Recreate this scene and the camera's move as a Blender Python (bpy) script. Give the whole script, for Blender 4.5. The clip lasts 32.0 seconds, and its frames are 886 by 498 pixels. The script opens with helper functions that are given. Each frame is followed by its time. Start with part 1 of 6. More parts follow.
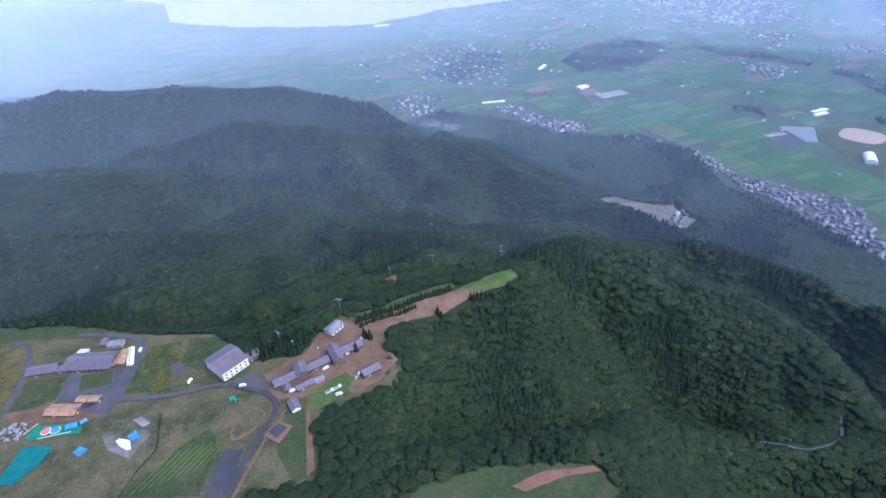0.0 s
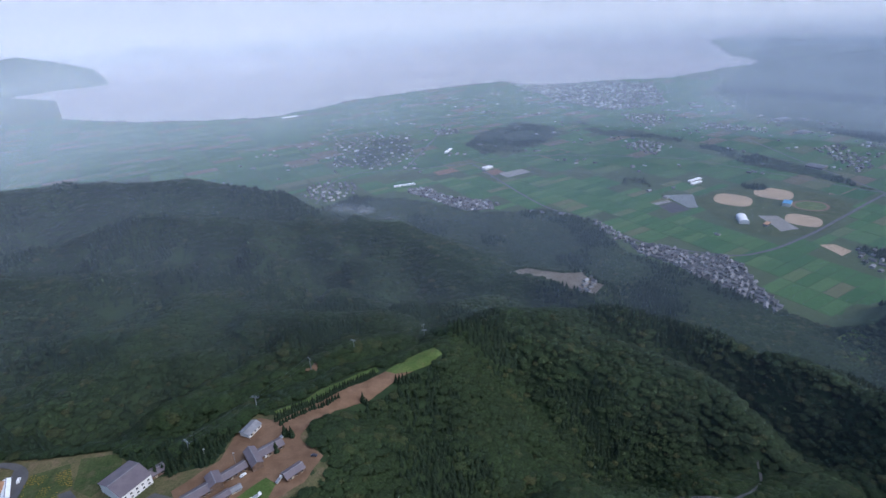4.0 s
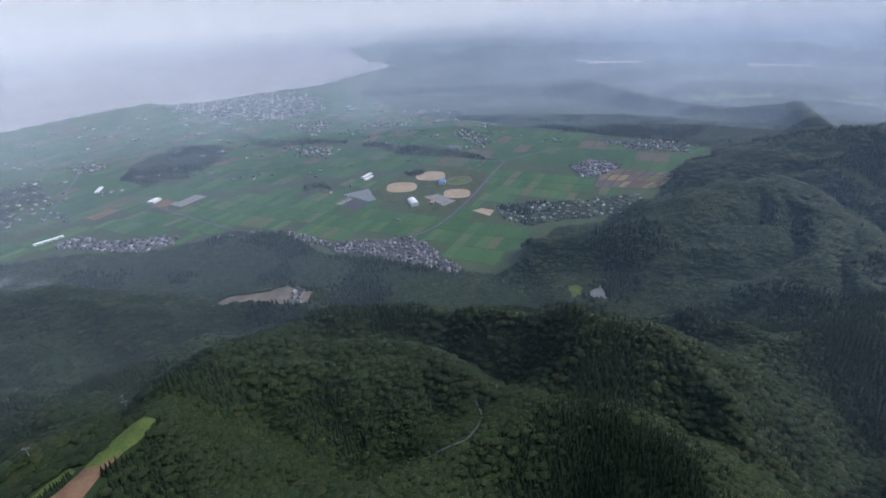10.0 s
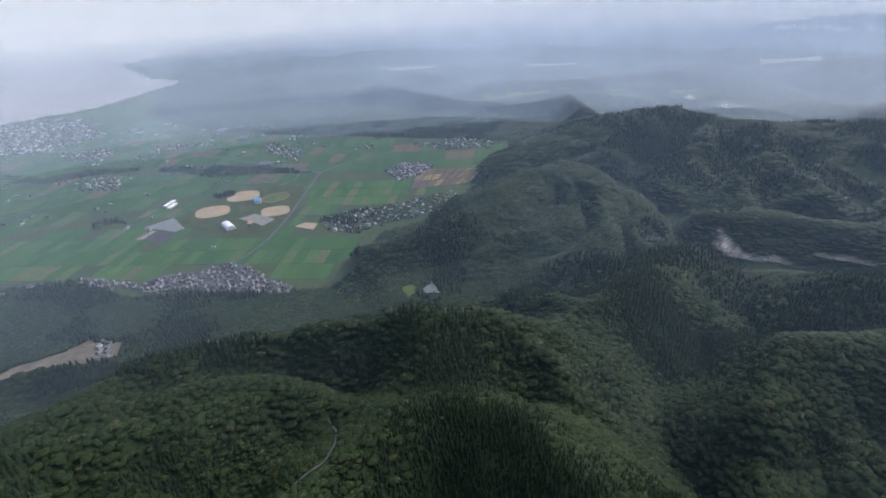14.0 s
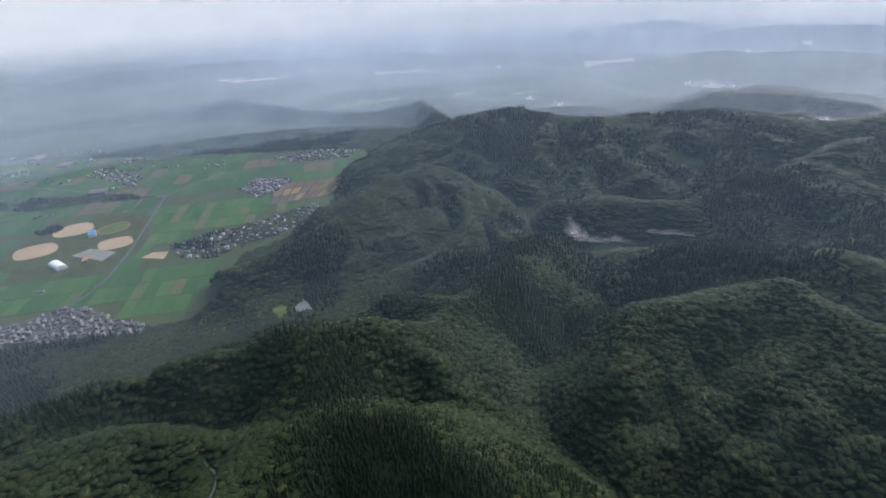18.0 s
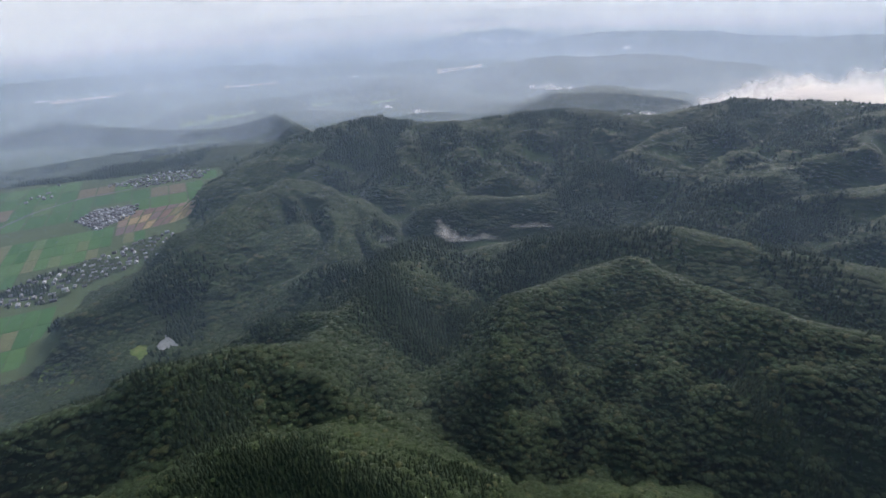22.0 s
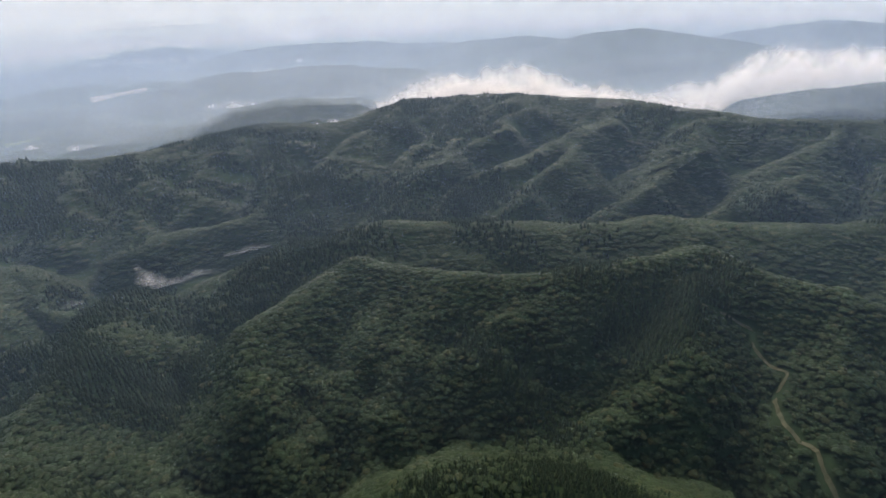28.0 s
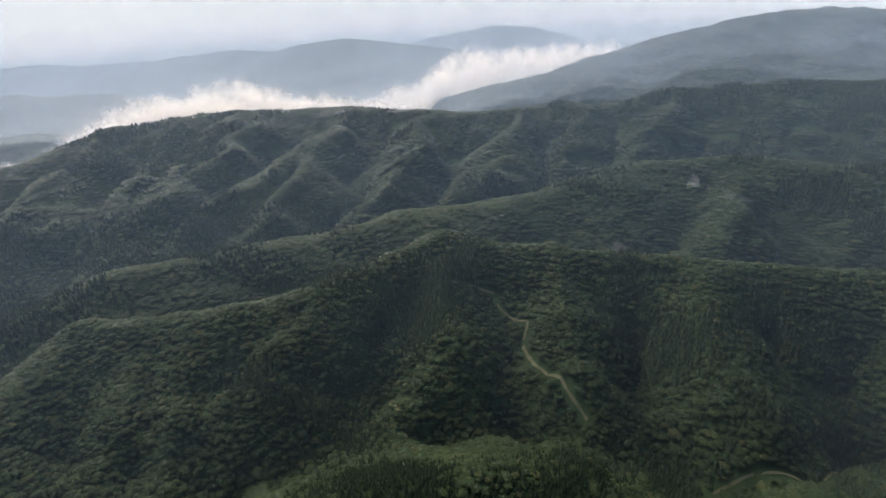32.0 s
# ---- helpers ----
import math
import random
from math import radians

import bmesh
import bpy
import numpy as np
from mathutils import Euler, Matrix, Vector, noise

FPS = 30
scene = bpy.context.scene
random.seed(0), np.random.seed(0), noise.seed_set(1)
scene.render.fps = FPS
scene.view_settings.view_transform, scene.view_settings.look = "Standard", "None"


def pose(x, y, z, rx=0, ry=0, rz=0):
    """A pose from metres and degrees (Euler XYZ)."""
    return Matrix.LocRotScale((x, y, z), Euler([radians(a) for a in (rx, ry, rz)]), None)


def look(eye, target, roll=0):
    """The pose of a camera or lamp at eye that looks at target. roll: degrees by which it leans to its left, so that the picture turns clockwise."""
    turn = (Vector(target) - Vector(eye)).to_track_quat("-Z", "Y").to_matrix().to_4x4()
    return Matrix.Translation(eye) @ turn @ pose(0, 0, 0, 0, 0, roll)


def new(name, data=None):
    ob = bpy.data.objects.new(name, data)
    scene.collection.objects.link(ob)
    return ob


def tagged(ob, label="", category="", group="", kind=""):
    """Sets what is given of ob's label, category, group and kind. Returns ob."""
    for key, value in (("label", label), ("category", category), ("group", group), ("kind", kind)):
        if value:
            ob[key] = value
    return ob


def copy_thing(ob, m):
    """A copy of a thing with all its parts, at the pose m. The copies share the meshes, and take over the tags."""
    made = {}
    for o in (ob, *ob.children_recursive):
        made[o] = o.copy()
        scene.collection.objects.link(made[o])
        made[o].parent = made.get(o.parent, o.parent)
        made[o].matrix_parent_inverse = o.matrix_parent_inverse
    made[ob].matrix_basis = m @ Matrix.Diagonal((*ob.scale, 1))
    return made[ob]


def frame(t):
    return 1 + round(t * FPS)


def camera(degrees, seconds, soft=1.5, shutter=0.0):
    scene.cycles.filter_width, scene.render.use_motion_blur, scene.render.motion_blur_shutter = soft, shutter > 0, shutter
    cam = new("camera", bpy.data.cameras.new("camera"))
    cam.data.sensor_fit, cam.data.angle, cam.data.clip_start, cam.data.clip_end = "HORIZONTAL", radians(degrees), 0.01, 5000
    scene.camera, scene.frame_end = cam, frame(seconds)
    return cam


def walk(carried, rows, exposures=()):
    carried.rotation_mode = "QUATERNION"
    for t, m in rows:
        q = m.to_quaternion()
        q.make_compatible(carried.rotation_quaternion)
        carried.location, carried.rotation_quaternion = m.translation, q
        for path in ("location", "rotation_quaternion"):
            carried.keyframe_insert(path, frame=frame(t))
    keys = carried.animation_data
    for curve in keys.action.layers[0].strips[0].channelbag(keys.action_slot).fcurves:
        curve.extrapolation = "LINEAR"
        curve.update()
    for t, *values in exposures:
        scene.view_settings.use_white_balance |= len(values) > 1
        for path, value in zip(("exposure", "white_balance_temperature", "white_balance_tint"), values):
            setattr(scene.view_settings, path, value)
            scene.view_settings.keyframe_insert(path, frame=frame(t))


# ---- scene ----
EYE_HEIGHT = 620.0  # metres above the lake
cam = camera(78.9, 32.0)
# seconds and the turn of the hovering camera, degrees as pose() takes them
ROWS = [
    (0, 57.04, 3.11, -2.01), (0.5, 58.59, 3.12, -3.01), (1, 60.35, 3.07, -3.96), (1.5, 62.14, 2.95, -4.78),
    (2, 63.81, 2.91, -5.72), (2.5, 65.05, 2.82, -6.84), (4.5, 65.01, 2.63, -13.63), (5, 64.99, 2.62, -15.99),
    (5.5, 64.94, 2.60, -18.64), (6, 64.90, 2.61, -21.47), (6.5, 64.84, 2.59, -24.50), (7, 64.78, 2.61, -27.73),
    (7.5, 64.73, 2.62, -31.10), (8, 64.69, 2.63, -34.03), (8.5, 64.65, 2.62, -37.16), (9, 64.62, 2.62, -40.22),
    (9.5, 64.61, 2.69, -43.24), (10, 64.58, 2.66, -45.98), (10.5, 64.59, 2.65, -48.60), (11, 64.56, 2.67, -51.28),
    (11.5, 64.53, 2.73, -53.89), (12, 64.49, 2.70, -56.48), (12.5, 64.48, 2.70, -59.04), (13, 64.49, 2.72, -61.42),
    (13.5, 64.50, 2.72, -63.63), (14, 64.49, 2.73, -65.99), (14.5, 64.48, 2.68, -68.29), (15, 64.45, 2.68, -70.44),
    (15.5, 64.48, 2.65, -72.32), (17.5, 64.56, 2.56, -79.52), (18, 64.59, 2.51, -81.18), (18.5, 64.60, 2.53, -82.88),
    (19, 64.65, 2.49, -84.62), (19.5, 64.66, 2.44, -86.44), (20, 64.69, 2.38, -88.34), (20.5, 64.74, 2.45, -90.34),
    (21, 64.78, 2.46, -92.28), (21.5, 64.81, 2.44, -94.11), (22, 64.85, 2.39, -95.85), (22.5, 64.89, 2.34, -97.71),
    (23, 64.91, 2.29, -99.57), (23.5, 64.93, 2.30, -101.54), (24, 64.94, 2.33, -103.57), (24.5, 64.92, 2.36, -105.58),
    (26.5, 64.87, 2.43, -116.49), (27, 64.82, 2.49, -120.01), (27.5, 64.76, 2.53, -123.81), (28, 64.72, 2.62, -127.90),
    (28.5, 64.63, 2.64, -131.92), (29, 64.59, 2.65, -135.60), (29.5, 64.59, 2.73, -138.92), (30, 64.55, 2.81, -142.80),
    (30.5, 64.47, 2.78, -146.82), (31, 64.39, 2.89, -151.28), (31.5, 64.36, 2.97, -154.92), (32, 64.42, 2.86, -156.35),
]
EXPOSURES = [(0.0, 1.64, 5000, 20), (1.5, 1.36, 5130, 18), (3.0, 1.06, 5400, 14), (6.0, 0.86, 5700, 13), (13.0, 1.12, 6250, 10), (20.0, 1.25, 6550, 9), (28.0, 1.31, 6950, 8), (32.0, 1.38, 7150, 7)]
walk(cam, [(t, pose(0, 0, EYE_HEIGHT, rx, ry, rz)) for t, rx, ry, rz in ROWS], EXPOSURES)

# ---- daylight: high thin overcast, a weak wide sun ----
SUN_ELEVATION, SUN_AZIMUTH = 48.0, 122.0
world = bpy.data.worlds.new("sky")
scene.world = world
world.use_nodes = True
wn = world.node_tree.nodes
sky = wn.new("ShaderNodeTexSky")
sky.sky_type = "NISHITA"
sky.sun_disc = False
sky.sun_elevation = radians(SUN_ELEVATION)
sky.sun_rotation = radians(SUN_AZIMUTH)
sky.air_density, sky.dust_density, sky.ozone_density = 1.0, 2.5, 1.5
wn["Background"].inputs["Strength"].default_value = 0.1
world.node_tree.links.new(sky.outputs["Color"], wn["Background"].inputs["Color"])
sun = new("sun", bpy.data.lights.new("sun", "SUN"))
sun.data.energy, sun.data.angle, sun.data.color = 1.2, radians(55), (1.0, 0.95, 0.89)
_a, _e = radians(SUN_AZIMUTH), radians(SUN_ELEVATION)
SUN_FROM = Vector((math.sin(_a) * math.cos(_e), math.cos(_a) * math.cos(_e), math.sin(_e)))
sun.matrix_world = look(SUN_FROM * 900 + Vector((0, 0, 600)), (0, 0, 600))
scene.cycles.transparent_max_bounces = 96

# ---- small helpers ----
rng = np.random.default_rng(7)


class Nodes:
    """A node material in the making."""

    def __init__(self, name, rough=0.9, spec=0.2):
        self.mat = bpy.data.materials.new(name)
        self.mat.use_nodes = True
        self.tree = self.mat.node_tree
        self.bsdf = self.tree.nodes["Principled BSDF"]
        self.bsdf.inputs["Roughness"].default_value = rough
        self.bsdf.inputs["Specular IOR Level"].default_value = spec

    def add(self, kind, **values):
        n = self.tree.nodes.new(kind)
        for k, v in values.items():
            n.inputs[k.replace("_", " ")].default_value = v
        return n

    def link(self, a, b):
        self.tree.links.new(a, b)

    def coords(self):
        return self.add("ShaderNodeNewGeometry").outputs["Position"]

    def noise(self, scale, detail=4.0, rough=0.55, where=None):
        n = self.add("ShaderNodeTexNoise", Scale=scale, Detail=detail, Roughness=rough)
        self.link(where if where else self.coords(), n.inputs["Vector"])
        return n.outputs["Fac"]

    def ramp(self, fac, stops):
        r = self.add("ShaderNodeValToRGB")
        el = r.color_ramp.elements
        while len(el) < len(stops):
            el.new(0.5)
        for e, (p, c) in zip(el, stops):
            e.position, e.color = p, (*c, 1.0) if len(c) == 3 else c
        self.link(fac, r.inputs["Fac"])
        return r.outputs["Color"]

    def mix(self, fac, a, b, how="MIX"):
        m = self.tree.nodes.new("ShaderNodeMix")
        m.data_type, m.blend_type = "RGBA", how
        for k, v in ((0, fac), (6, a), (7, b)):
            if isinstance(v, (int, float)):
                m.inputs[k].default_value = v
            elif isinstance(v, tuple):
                m.inputs[k].default_value = (*v, 1.0)
            else:
                self.link(v, m.inputs[k])
        return m.outputs[2]

    def bump(self, height, strength, distance):
        b = self.add("ShaderNodeBump", Strength=strength, Distance=distance)
        self.link(height, b.inputs["Height"])
        self.link(b.outputs["Normal"], self.bsdf.inputs["Normal"])

    def colour(self, c):
        if isinstance(c, tuple):
            self.bsdf.inputs["Base Color"].default_value = (*c, 1.0)
        else:
            self.link(c, self.bsdf.inputs["Base Color"])
        return self.mat


def surface(name, dark, light, scale=0.2, fine=4.0, rough=0.9, spec=0.2, bump=0.0, vary=0.0, metal=0.0):
    """Two colours mottled at two scales; vary: how far alike pieces differ in brightness."""
    n = Nodes(name, rough, spec)
    n.bsdf.inputs["Metallic"].default_value = metal
    big, small = n.noise(scale, 3.0), n.noise(fine, 5.0, 0.65)
    c = n.mix(n.ramp(big, [(0.3, (0, 0, 0)), (0.7, (1, 1, 1))]), dark, light)
    c = n.mix(0.45, c, n.ramp(small, [(0.25, (0.45, 0.45, 0.45)), (0.75, (1, 1, 1))]), "MULTIPLY")
    if vary:
        info = n.add("ShaderNodeObjectInfo").outputs["Random"]
        lo = 1 - vary
        c = n.mix(1.0, c, n.ramp(info, [(0, (lo, lo, lo)), (1, (1, 1, 1))]), "MULTIPLY")
    if bump:
        n.bump(small, 0.6, bump)
    return n.colour(c)


def mesh_of(name, verts, faces, smooth=False):
    """A mesh from numpy arrays: verts (n, 3), faces (m, k) all of one size, or a list of faces."""
    me = bpy.data.meshes.new(name)
    if isinstance(faces, np.ndarray):
        m, k = faces.shape
        me.vertices.add(len(verts))
        me.vertices.foreach_set("co", np.asarray(verts, dtype=np.float32).ravel())
        me.loops.add(m * k)
        me.loops.foreach_set("vertex_index", faces.astype(np.int32).ravel())
        me.polygons.add(m)
        me.polygons.foreach_set("loop_start", np.arange(0, m * k, k, dtype=np.int32))
        me.polygons.foreach_set("use_smooth", np.full(m, smooth, dtype=bool))
        me.update(calc_edges=True)
    else:
        me.from_pydata([tuple(v) for v in verts], [], faces)
        me.update()
    return me


def thing(name, label, category, at=(0, 0, 0), turn=0.0, group="", kind=""):
    """An Empty at the base of a thing of several parts."""
    e = new(name)
    e.empty_display_size = 1.0
    e.matrix_world = pose(*at, 0, 0, turn)
    return tagged(e, label, category, group, kind)


def part(name, data, material, parent=None, label="", at=None):
    """One mesh object under a thing or a part; data: a bmesh or a mesh."""
    if isinstance(data, bmesh.types.BMesh):
        me = bpy.data.meshes.new(name)
        data.to_mesh(me)
        data.free()
    else:
        me = data
    if material and not me.materials:
        me.materials.append(material)
    ob = new(name, me)
    if parent:
        ob.parent = parent
    if at:
        ob.location = at
    if label:
        ob["label"] = label
    return ob


# ---- lie of the land ----
FOLD = 3000.0
DEEP = 1850.0


def fold(p):
    """Draws the land beyond three kilometres in towards the site, so that all of it lies within five kilometres; angles stay."""
    p = np.array(p, dtype=float)
    r = np.hypot(p[..., 0], p[..., 1])
    q = np.where(r > FOLD, (FOLD + DEEP * (1 - np.exp(-np.maximum(r - FOLD, 0) / DEEP))) / np.maximum(r, 1.0), 1.0)
    p[..., 0] *= q
    p[..., 1] *= q
    p[..., 2] = EYE_HEIGHT + (p[..., 2] - EYE_HEIGHT) * q
    return p


_lattice = rng.random((256, 256))


def value_noise(x, y, size, shift=0):
    u, v = x / size + 31.7 * shift + 900, y / size + 17.3 * shift + 900
    i, j = np.floor(u).astype(int), np.floor(v).astype(int)
    a, b = u - i, v - j
    a, b = a * a * (3 - 2 * a), b * b * (3 - 2 * b)
    g = lambda m, n: _lattice[m % 256, n % 256]
    return (g(i, j) * (1 - a) + g(i + 1, j) * a) * (1 - b) + (g(i, j + 1) * (1 - a) + g(i + 1, j + 1) * a) * b


def inside(poly, x, y):
    """Which of the points lie within the polygon."""
    hit = np.zeros(np.shape(x), dtype=bool)
    for (x0, y0), (x1, y1) in zip(poly, poly[1:] + poly[:1]):
        if y0 != y1:
            hit ^= ((y0 > y) != (y1 > y)) & (x < (x1 - x0) * (y - y0) / (y1 - y0) + x0)
    return hit


def edge_distance(poly, x, y, closed=True):
    best = np.full(np.shape(x), 1e9)
    for (x0, y0), (x1, y1) in zip(poly, poly[1:] + (poly[:1] if closed else [])):
        dx, dy = x1 - x0, y1 - y0
        t = np.clip(((x - x0) * dx + (y - y0) * dy) / (dx * dx + dy * dy + 1e-9), 0, 1)
        best = np.minimum(best, np.hypot(x - x0 - t * dx, y - y0 - t * dy))
    return best


# ridge lines: crest points in metres
RIDGES = {}
RIDGES["ridge_far_left"] = [(-1379, 1077, 280), (-1216, 1259, 264), (-1058, 1330, 256), (-958, 1404, 262), (-735, 1533, 224), (-425, 1543, 200), (-185, 1488, 153), (-105, 1396, 132)]
RIDGES["ridge_left_second"] = [(-803, 958, 231), (-625, 1083, 214), (-408, 1128, 246), (-267, 1119, 222), (-90, 1146, 181), (98, 1126, 168), (225, 1056, 128)]
RIDGES["ridge_left_third"] = [(-788, 616, 333), (-653, 757, 312), (-516, 798, 278), (-312, 791, 263), (-283, 748, 262)]
RIDGES["ridge_left_near"] = [(-260, 585, 280), (-230, 766, 238)]
RIDGES["spur_left_near"] = [(-290, 502, 272), (-260, 585, 280)]
RIDGES["ski_ridge"] = [(-89, 333, 334), (-26, 369, 326), (66, 415, 314), (117, 507, 270), (155, 621, 215), (158, 743, 160)]
RIDGES["ridge_mid"] = [(-148, 684, 238), (13, 600, 252), (63, 717, 187), (234, 817, 128)]
RIDGES["hill_below_resort"] = [(-27, 309, 331), (56, 315, 294), (120, 297, 265)]
RIDGES["great_hill"] = [(66, 415, 314), (164, 514, 281), (302, 495, 272), (341, 476, 267), (430, 358, 263), (494, 285, 264), (543, 205, 253), (590, 120, 222), (849, 33, 183), (1000, 3, 158), (1098, -57, 130)]
RIDGES["near_hill"] = [(86, 213, 315), (158, 279, 265), (252, 271, 242), (360, 225, 243), (394, 172, 246), (377, 101, 254), (328, 40, 257)]
RIDGES["east_hill"] = [(539, -25, 228), (651, -107, 223), (675, -142, 210), (726, -286, 207), (743, -369, 221), (607, -423, 230), (535, -452, 243), (464, -510, 250), (423, -558, 259), (381, -634, 259), (343, -745, 258), (274, -730, 256), (184, -737, 256), (-14, -780, 246), (-266, -818, 244), (-505, -721, 246)]
RIDGES["east_second"] = [(951, -309, 175), (860, -511, 208), (701, -684, 206), (549, -836, 202), (503, -910, 208), (315, -1012, 215), (64, -1318, 229), (-119, -1415, 229), (-407, -1402, 229), (-860, -1229, 232)]
RIDGES["promontory"] = [(918, 676, 24), (987, 665, 75), (1162, 488, 111), (1324, 456, 124), (1498, 435, 134), (1665, 342, 113)]
RIDGES["massif"] = [(1855, 603, 79), (2224, 340, 148), (2297, 116, 173), (2136, -243, 167), (2115, -606, 188), (1911, -986, 194), (1895, -1303, 231), (1688, -1635, 227), (1224, -1828, 224), (751, -1907, 203), (432, -2106, 218), (300, -2079, 204), (44, -2300, 243), (-297, -2382, 257), (-647, -2415, 264), (-1434, -2048, 269)]
RIDGES["far_low"] = [(2432, 3113, 37), (2824, 2543, 45), (3030, 2036, 55), (3081, 1764, 89), (2891, 1251, 59), (2876, 852, 48), (2939, 603, 91), (2714, 444, 61)]
RIDGES["near_knoll"] = [(292, -199, 209), (261, -234, 216), (226, -268, 221), (184, -296, 224), (127, -327, 224), (59, -358, 220), (28, -350, 209)]
RIDGES["behind"] = [(-300, -300, 330), (-200, 0, 345), (-330, 220, 341)]
# ranges beyond the plain: crest points, and how steeply they fall
FAR_RIDGES = {}
FAR_RIDGES["far_wood_belt"] = [(3960, 3960, 71), (4650, 3792, 95), (5614, 1813, 83), (5434, 851, 81), (4937, -791, 86), (4265, -1723, 112)]
FAR_RIDGES["far_mountain"] = [(9066, 3721, 70), (9297, 3100, 243), (9594, 1996, 325), (9708, 1343, 393), (9688, 488, 385), (9597, -224, 436), (9455, -919, 307)]
FAR_RIDGES["far_peak"] = [(8998, -176, 197), (8958, -866, 283), (8891, -1397, 498), (8830, -1740, 562), (8717, -2240, 486), (8575, -2734, 283), (8340, -3384, 98)]
FAR_RIDGES["fog_range"] = [(6258, -1756, 102), (6165, -2059, 171), (5943, -2376, 204), (5594, -2897, 214), (5330, -3167, 136), (4834, -3555, 74)]
FAR_RIDGES["blue_range"] = [(4511, -3318, 136), (4027, -3598, 230), (3683, -3811, 250), (3372, -3958, 219), (3143, -4016, 266), (2758, -4171, 299), (2593, -4275, 272), (2428, -4371, 231), (2207, -4487, 208), (1989, -4587, 164)]
FAR_RIDGES["low_range"] = [(4452, -656, 0), (4286, -996, 133), (4134, -1182, 176), (3967, -1660, 173), (3702, -1983, 164), (3442, -2228, 135)]
FAR_RIDGES["fog_hill"] = [(2964, -909, 65), (2945, -969, 122), (2892, -1116, 146), (2808, -1314, 119), (2739, -1452, 58), (2680, -1559, 22)]
FAR_RIDGES["fog_spur"] = [(5740, -3050, 189), (5528, -3225, 201), (5156, -3443, 159), (4750, -3666, 181)]
FAR_RIDGES["distant_range"] = [(7085, -5550, 199), (6803, -5893, 260), (6291, -6436, 221), (5839, -6849, 85)]
FAR_RIDGES["distant_range_east"] = [(2534, -5986, 186), (2120, -6145, 253), (1763, -6256, 219), (1343, -6360, 104)]
FAR_RIDGES["big_slope"] = [(1031, -2976, 64), (894, -3073, 103), (765, -3210, 137), (545, -3407, 184), (398, -3477, 239), (135, -3648, 282), (-70, -3749, 332), (-269, -3841, 397), (-533, -3964, 418), (-753, -4030, 461), (-941, -4093, 480)]
FAR_RIDGES["headland"] = [(-2330, 6260, 50), (-2700, 6600, 170), (-3300, 6900, 260), (-4300, 7000, 330), (-6000, 7200, 380)]
PLATEAU = [(-420, 330), (-375, 356), (-312, 353), (-233, 335), (-186, 331), (-140, 318), (-95, 335), (-50, 310), (-44, 281), (-60, 240), (-40, 200), (20, 205), (80, 198), (95, 170), (90, 100), (-300, 100), (-420, 200)]
QUARRY = [(313, 976), (360, 985), (418, 944), (465, 932), (465, 897), (483, 870), (446, 838), (409, 881), (376, 939)]
POND_HOLLOW = [(930, 567), (983, 492), (931, 405), (884, 424), (855, 517)]
PLAIN = [(-4000, 5500), (-3600, 2500), (-900, 2300), (-400, 1950), (-107, 1728), (33, 1833), (208, 1737), (426, 1541), (620, 1493), (708, 1369), (691, 1158), (798, 951), (854, 806), (907, 692), (955, 663), (1008, 737), (1224, 768), (1417, 624), (1749, 681), (2093, 659), (2316, 742), (2250, 1258), (2180, 1824), (2100, 2400), (2432, 3200), (3600, 4300), (4200, 5000), (8000, 12000), (0, 30000), (-4000, 8000)]
LAKE_EDGE = [(-12000, 16000), (-3531, 8561), (-2624, 7044), (-2208, 6183), (-2508, 5923), (-2800, 5600), (-2300, 5205), (-2101, 4833), (-1926, 4385), (-1781, 4117), (-1274, 3808), (-800, 3640), (-395, 3579), (-60, 3800), (104, 3971), (600, 4150), (1062, 4290), (1352, 4314), (1450, 4080), (1601, 3962), (2100, 3950), (2533, 3841), (3411, 4182), (3679, 4158), (3752, 4785), (4700, 6500), (7000, 7600), (14000, 8000), (900000, 420000), (900000, 2000000), (-2000000, 2000000), (-30000, 40000)]


# ways across the slopes, where the ground is even
SMOOTH = [[(276, -616), (213, -639), (166, -600), (106, -541), (59, -497)], [(249, 262), (298, 267), (350, 315)], [(-89, 333), (-26, 369), (66, 415), (117, 507)], [(-104, 402), (-48, 453)], [(313, 976), (465, 897)]]


# side ridges that fall from the crests into the valleys
SPURS = {}
SPURS["lake_side_1"] = [(-180, 1095, 215), (-198, 1023, 193), (-248, 1024, 172), (-320, 1013, 150)]
SPURS["lake_side_2"] = [(-414, 1145, 240), (-459, 1102, 210), (-444, 1064, 180)]
SPURS["lake_side_3"] = [(-90, 1166, 190), (-52, 1069, 163), (4, 1006, 137), (60, 986, 110)]
SPURS["lake_side_4"] = [(25, 1185, 175), (96, 1111, 148), (149, 1043, 122), (214, 994, 95)]
SPURS["lake_side_5"] = [(98, 1128, 168), (187, 1054, 140), (265, 1017, 113), (317, 1025, 85)]
SPURS["lake_side_6"] = [(-589, 769, 300), (-555, 749, 272), (-566, 730, 243), (-634, 735, 215)]
SPURS["lake_side_7"] = [(-514, 792, 278), (-492, 784, 254), (-427, 783, 229), (-399, 785, 205)]
SPURS["lake_side_8"] = [(-283, 748, 262), (-235, 786, 234), (-170, 817, 206), (-116, 815, 178), (-61, 848, 150)]
SPURS["lake_side_9"] = [(-520, 555, 310), (-482, 588, 304), (-428, 600, 298), (-380, 617, 292), (-327, 607, 286), (-260, 585, 280)]
SPURS["lake_side_10"] = [(-496, 517, 308), (-464, 539, 296), (-433, 572, 284), (-390, 575, 272)]
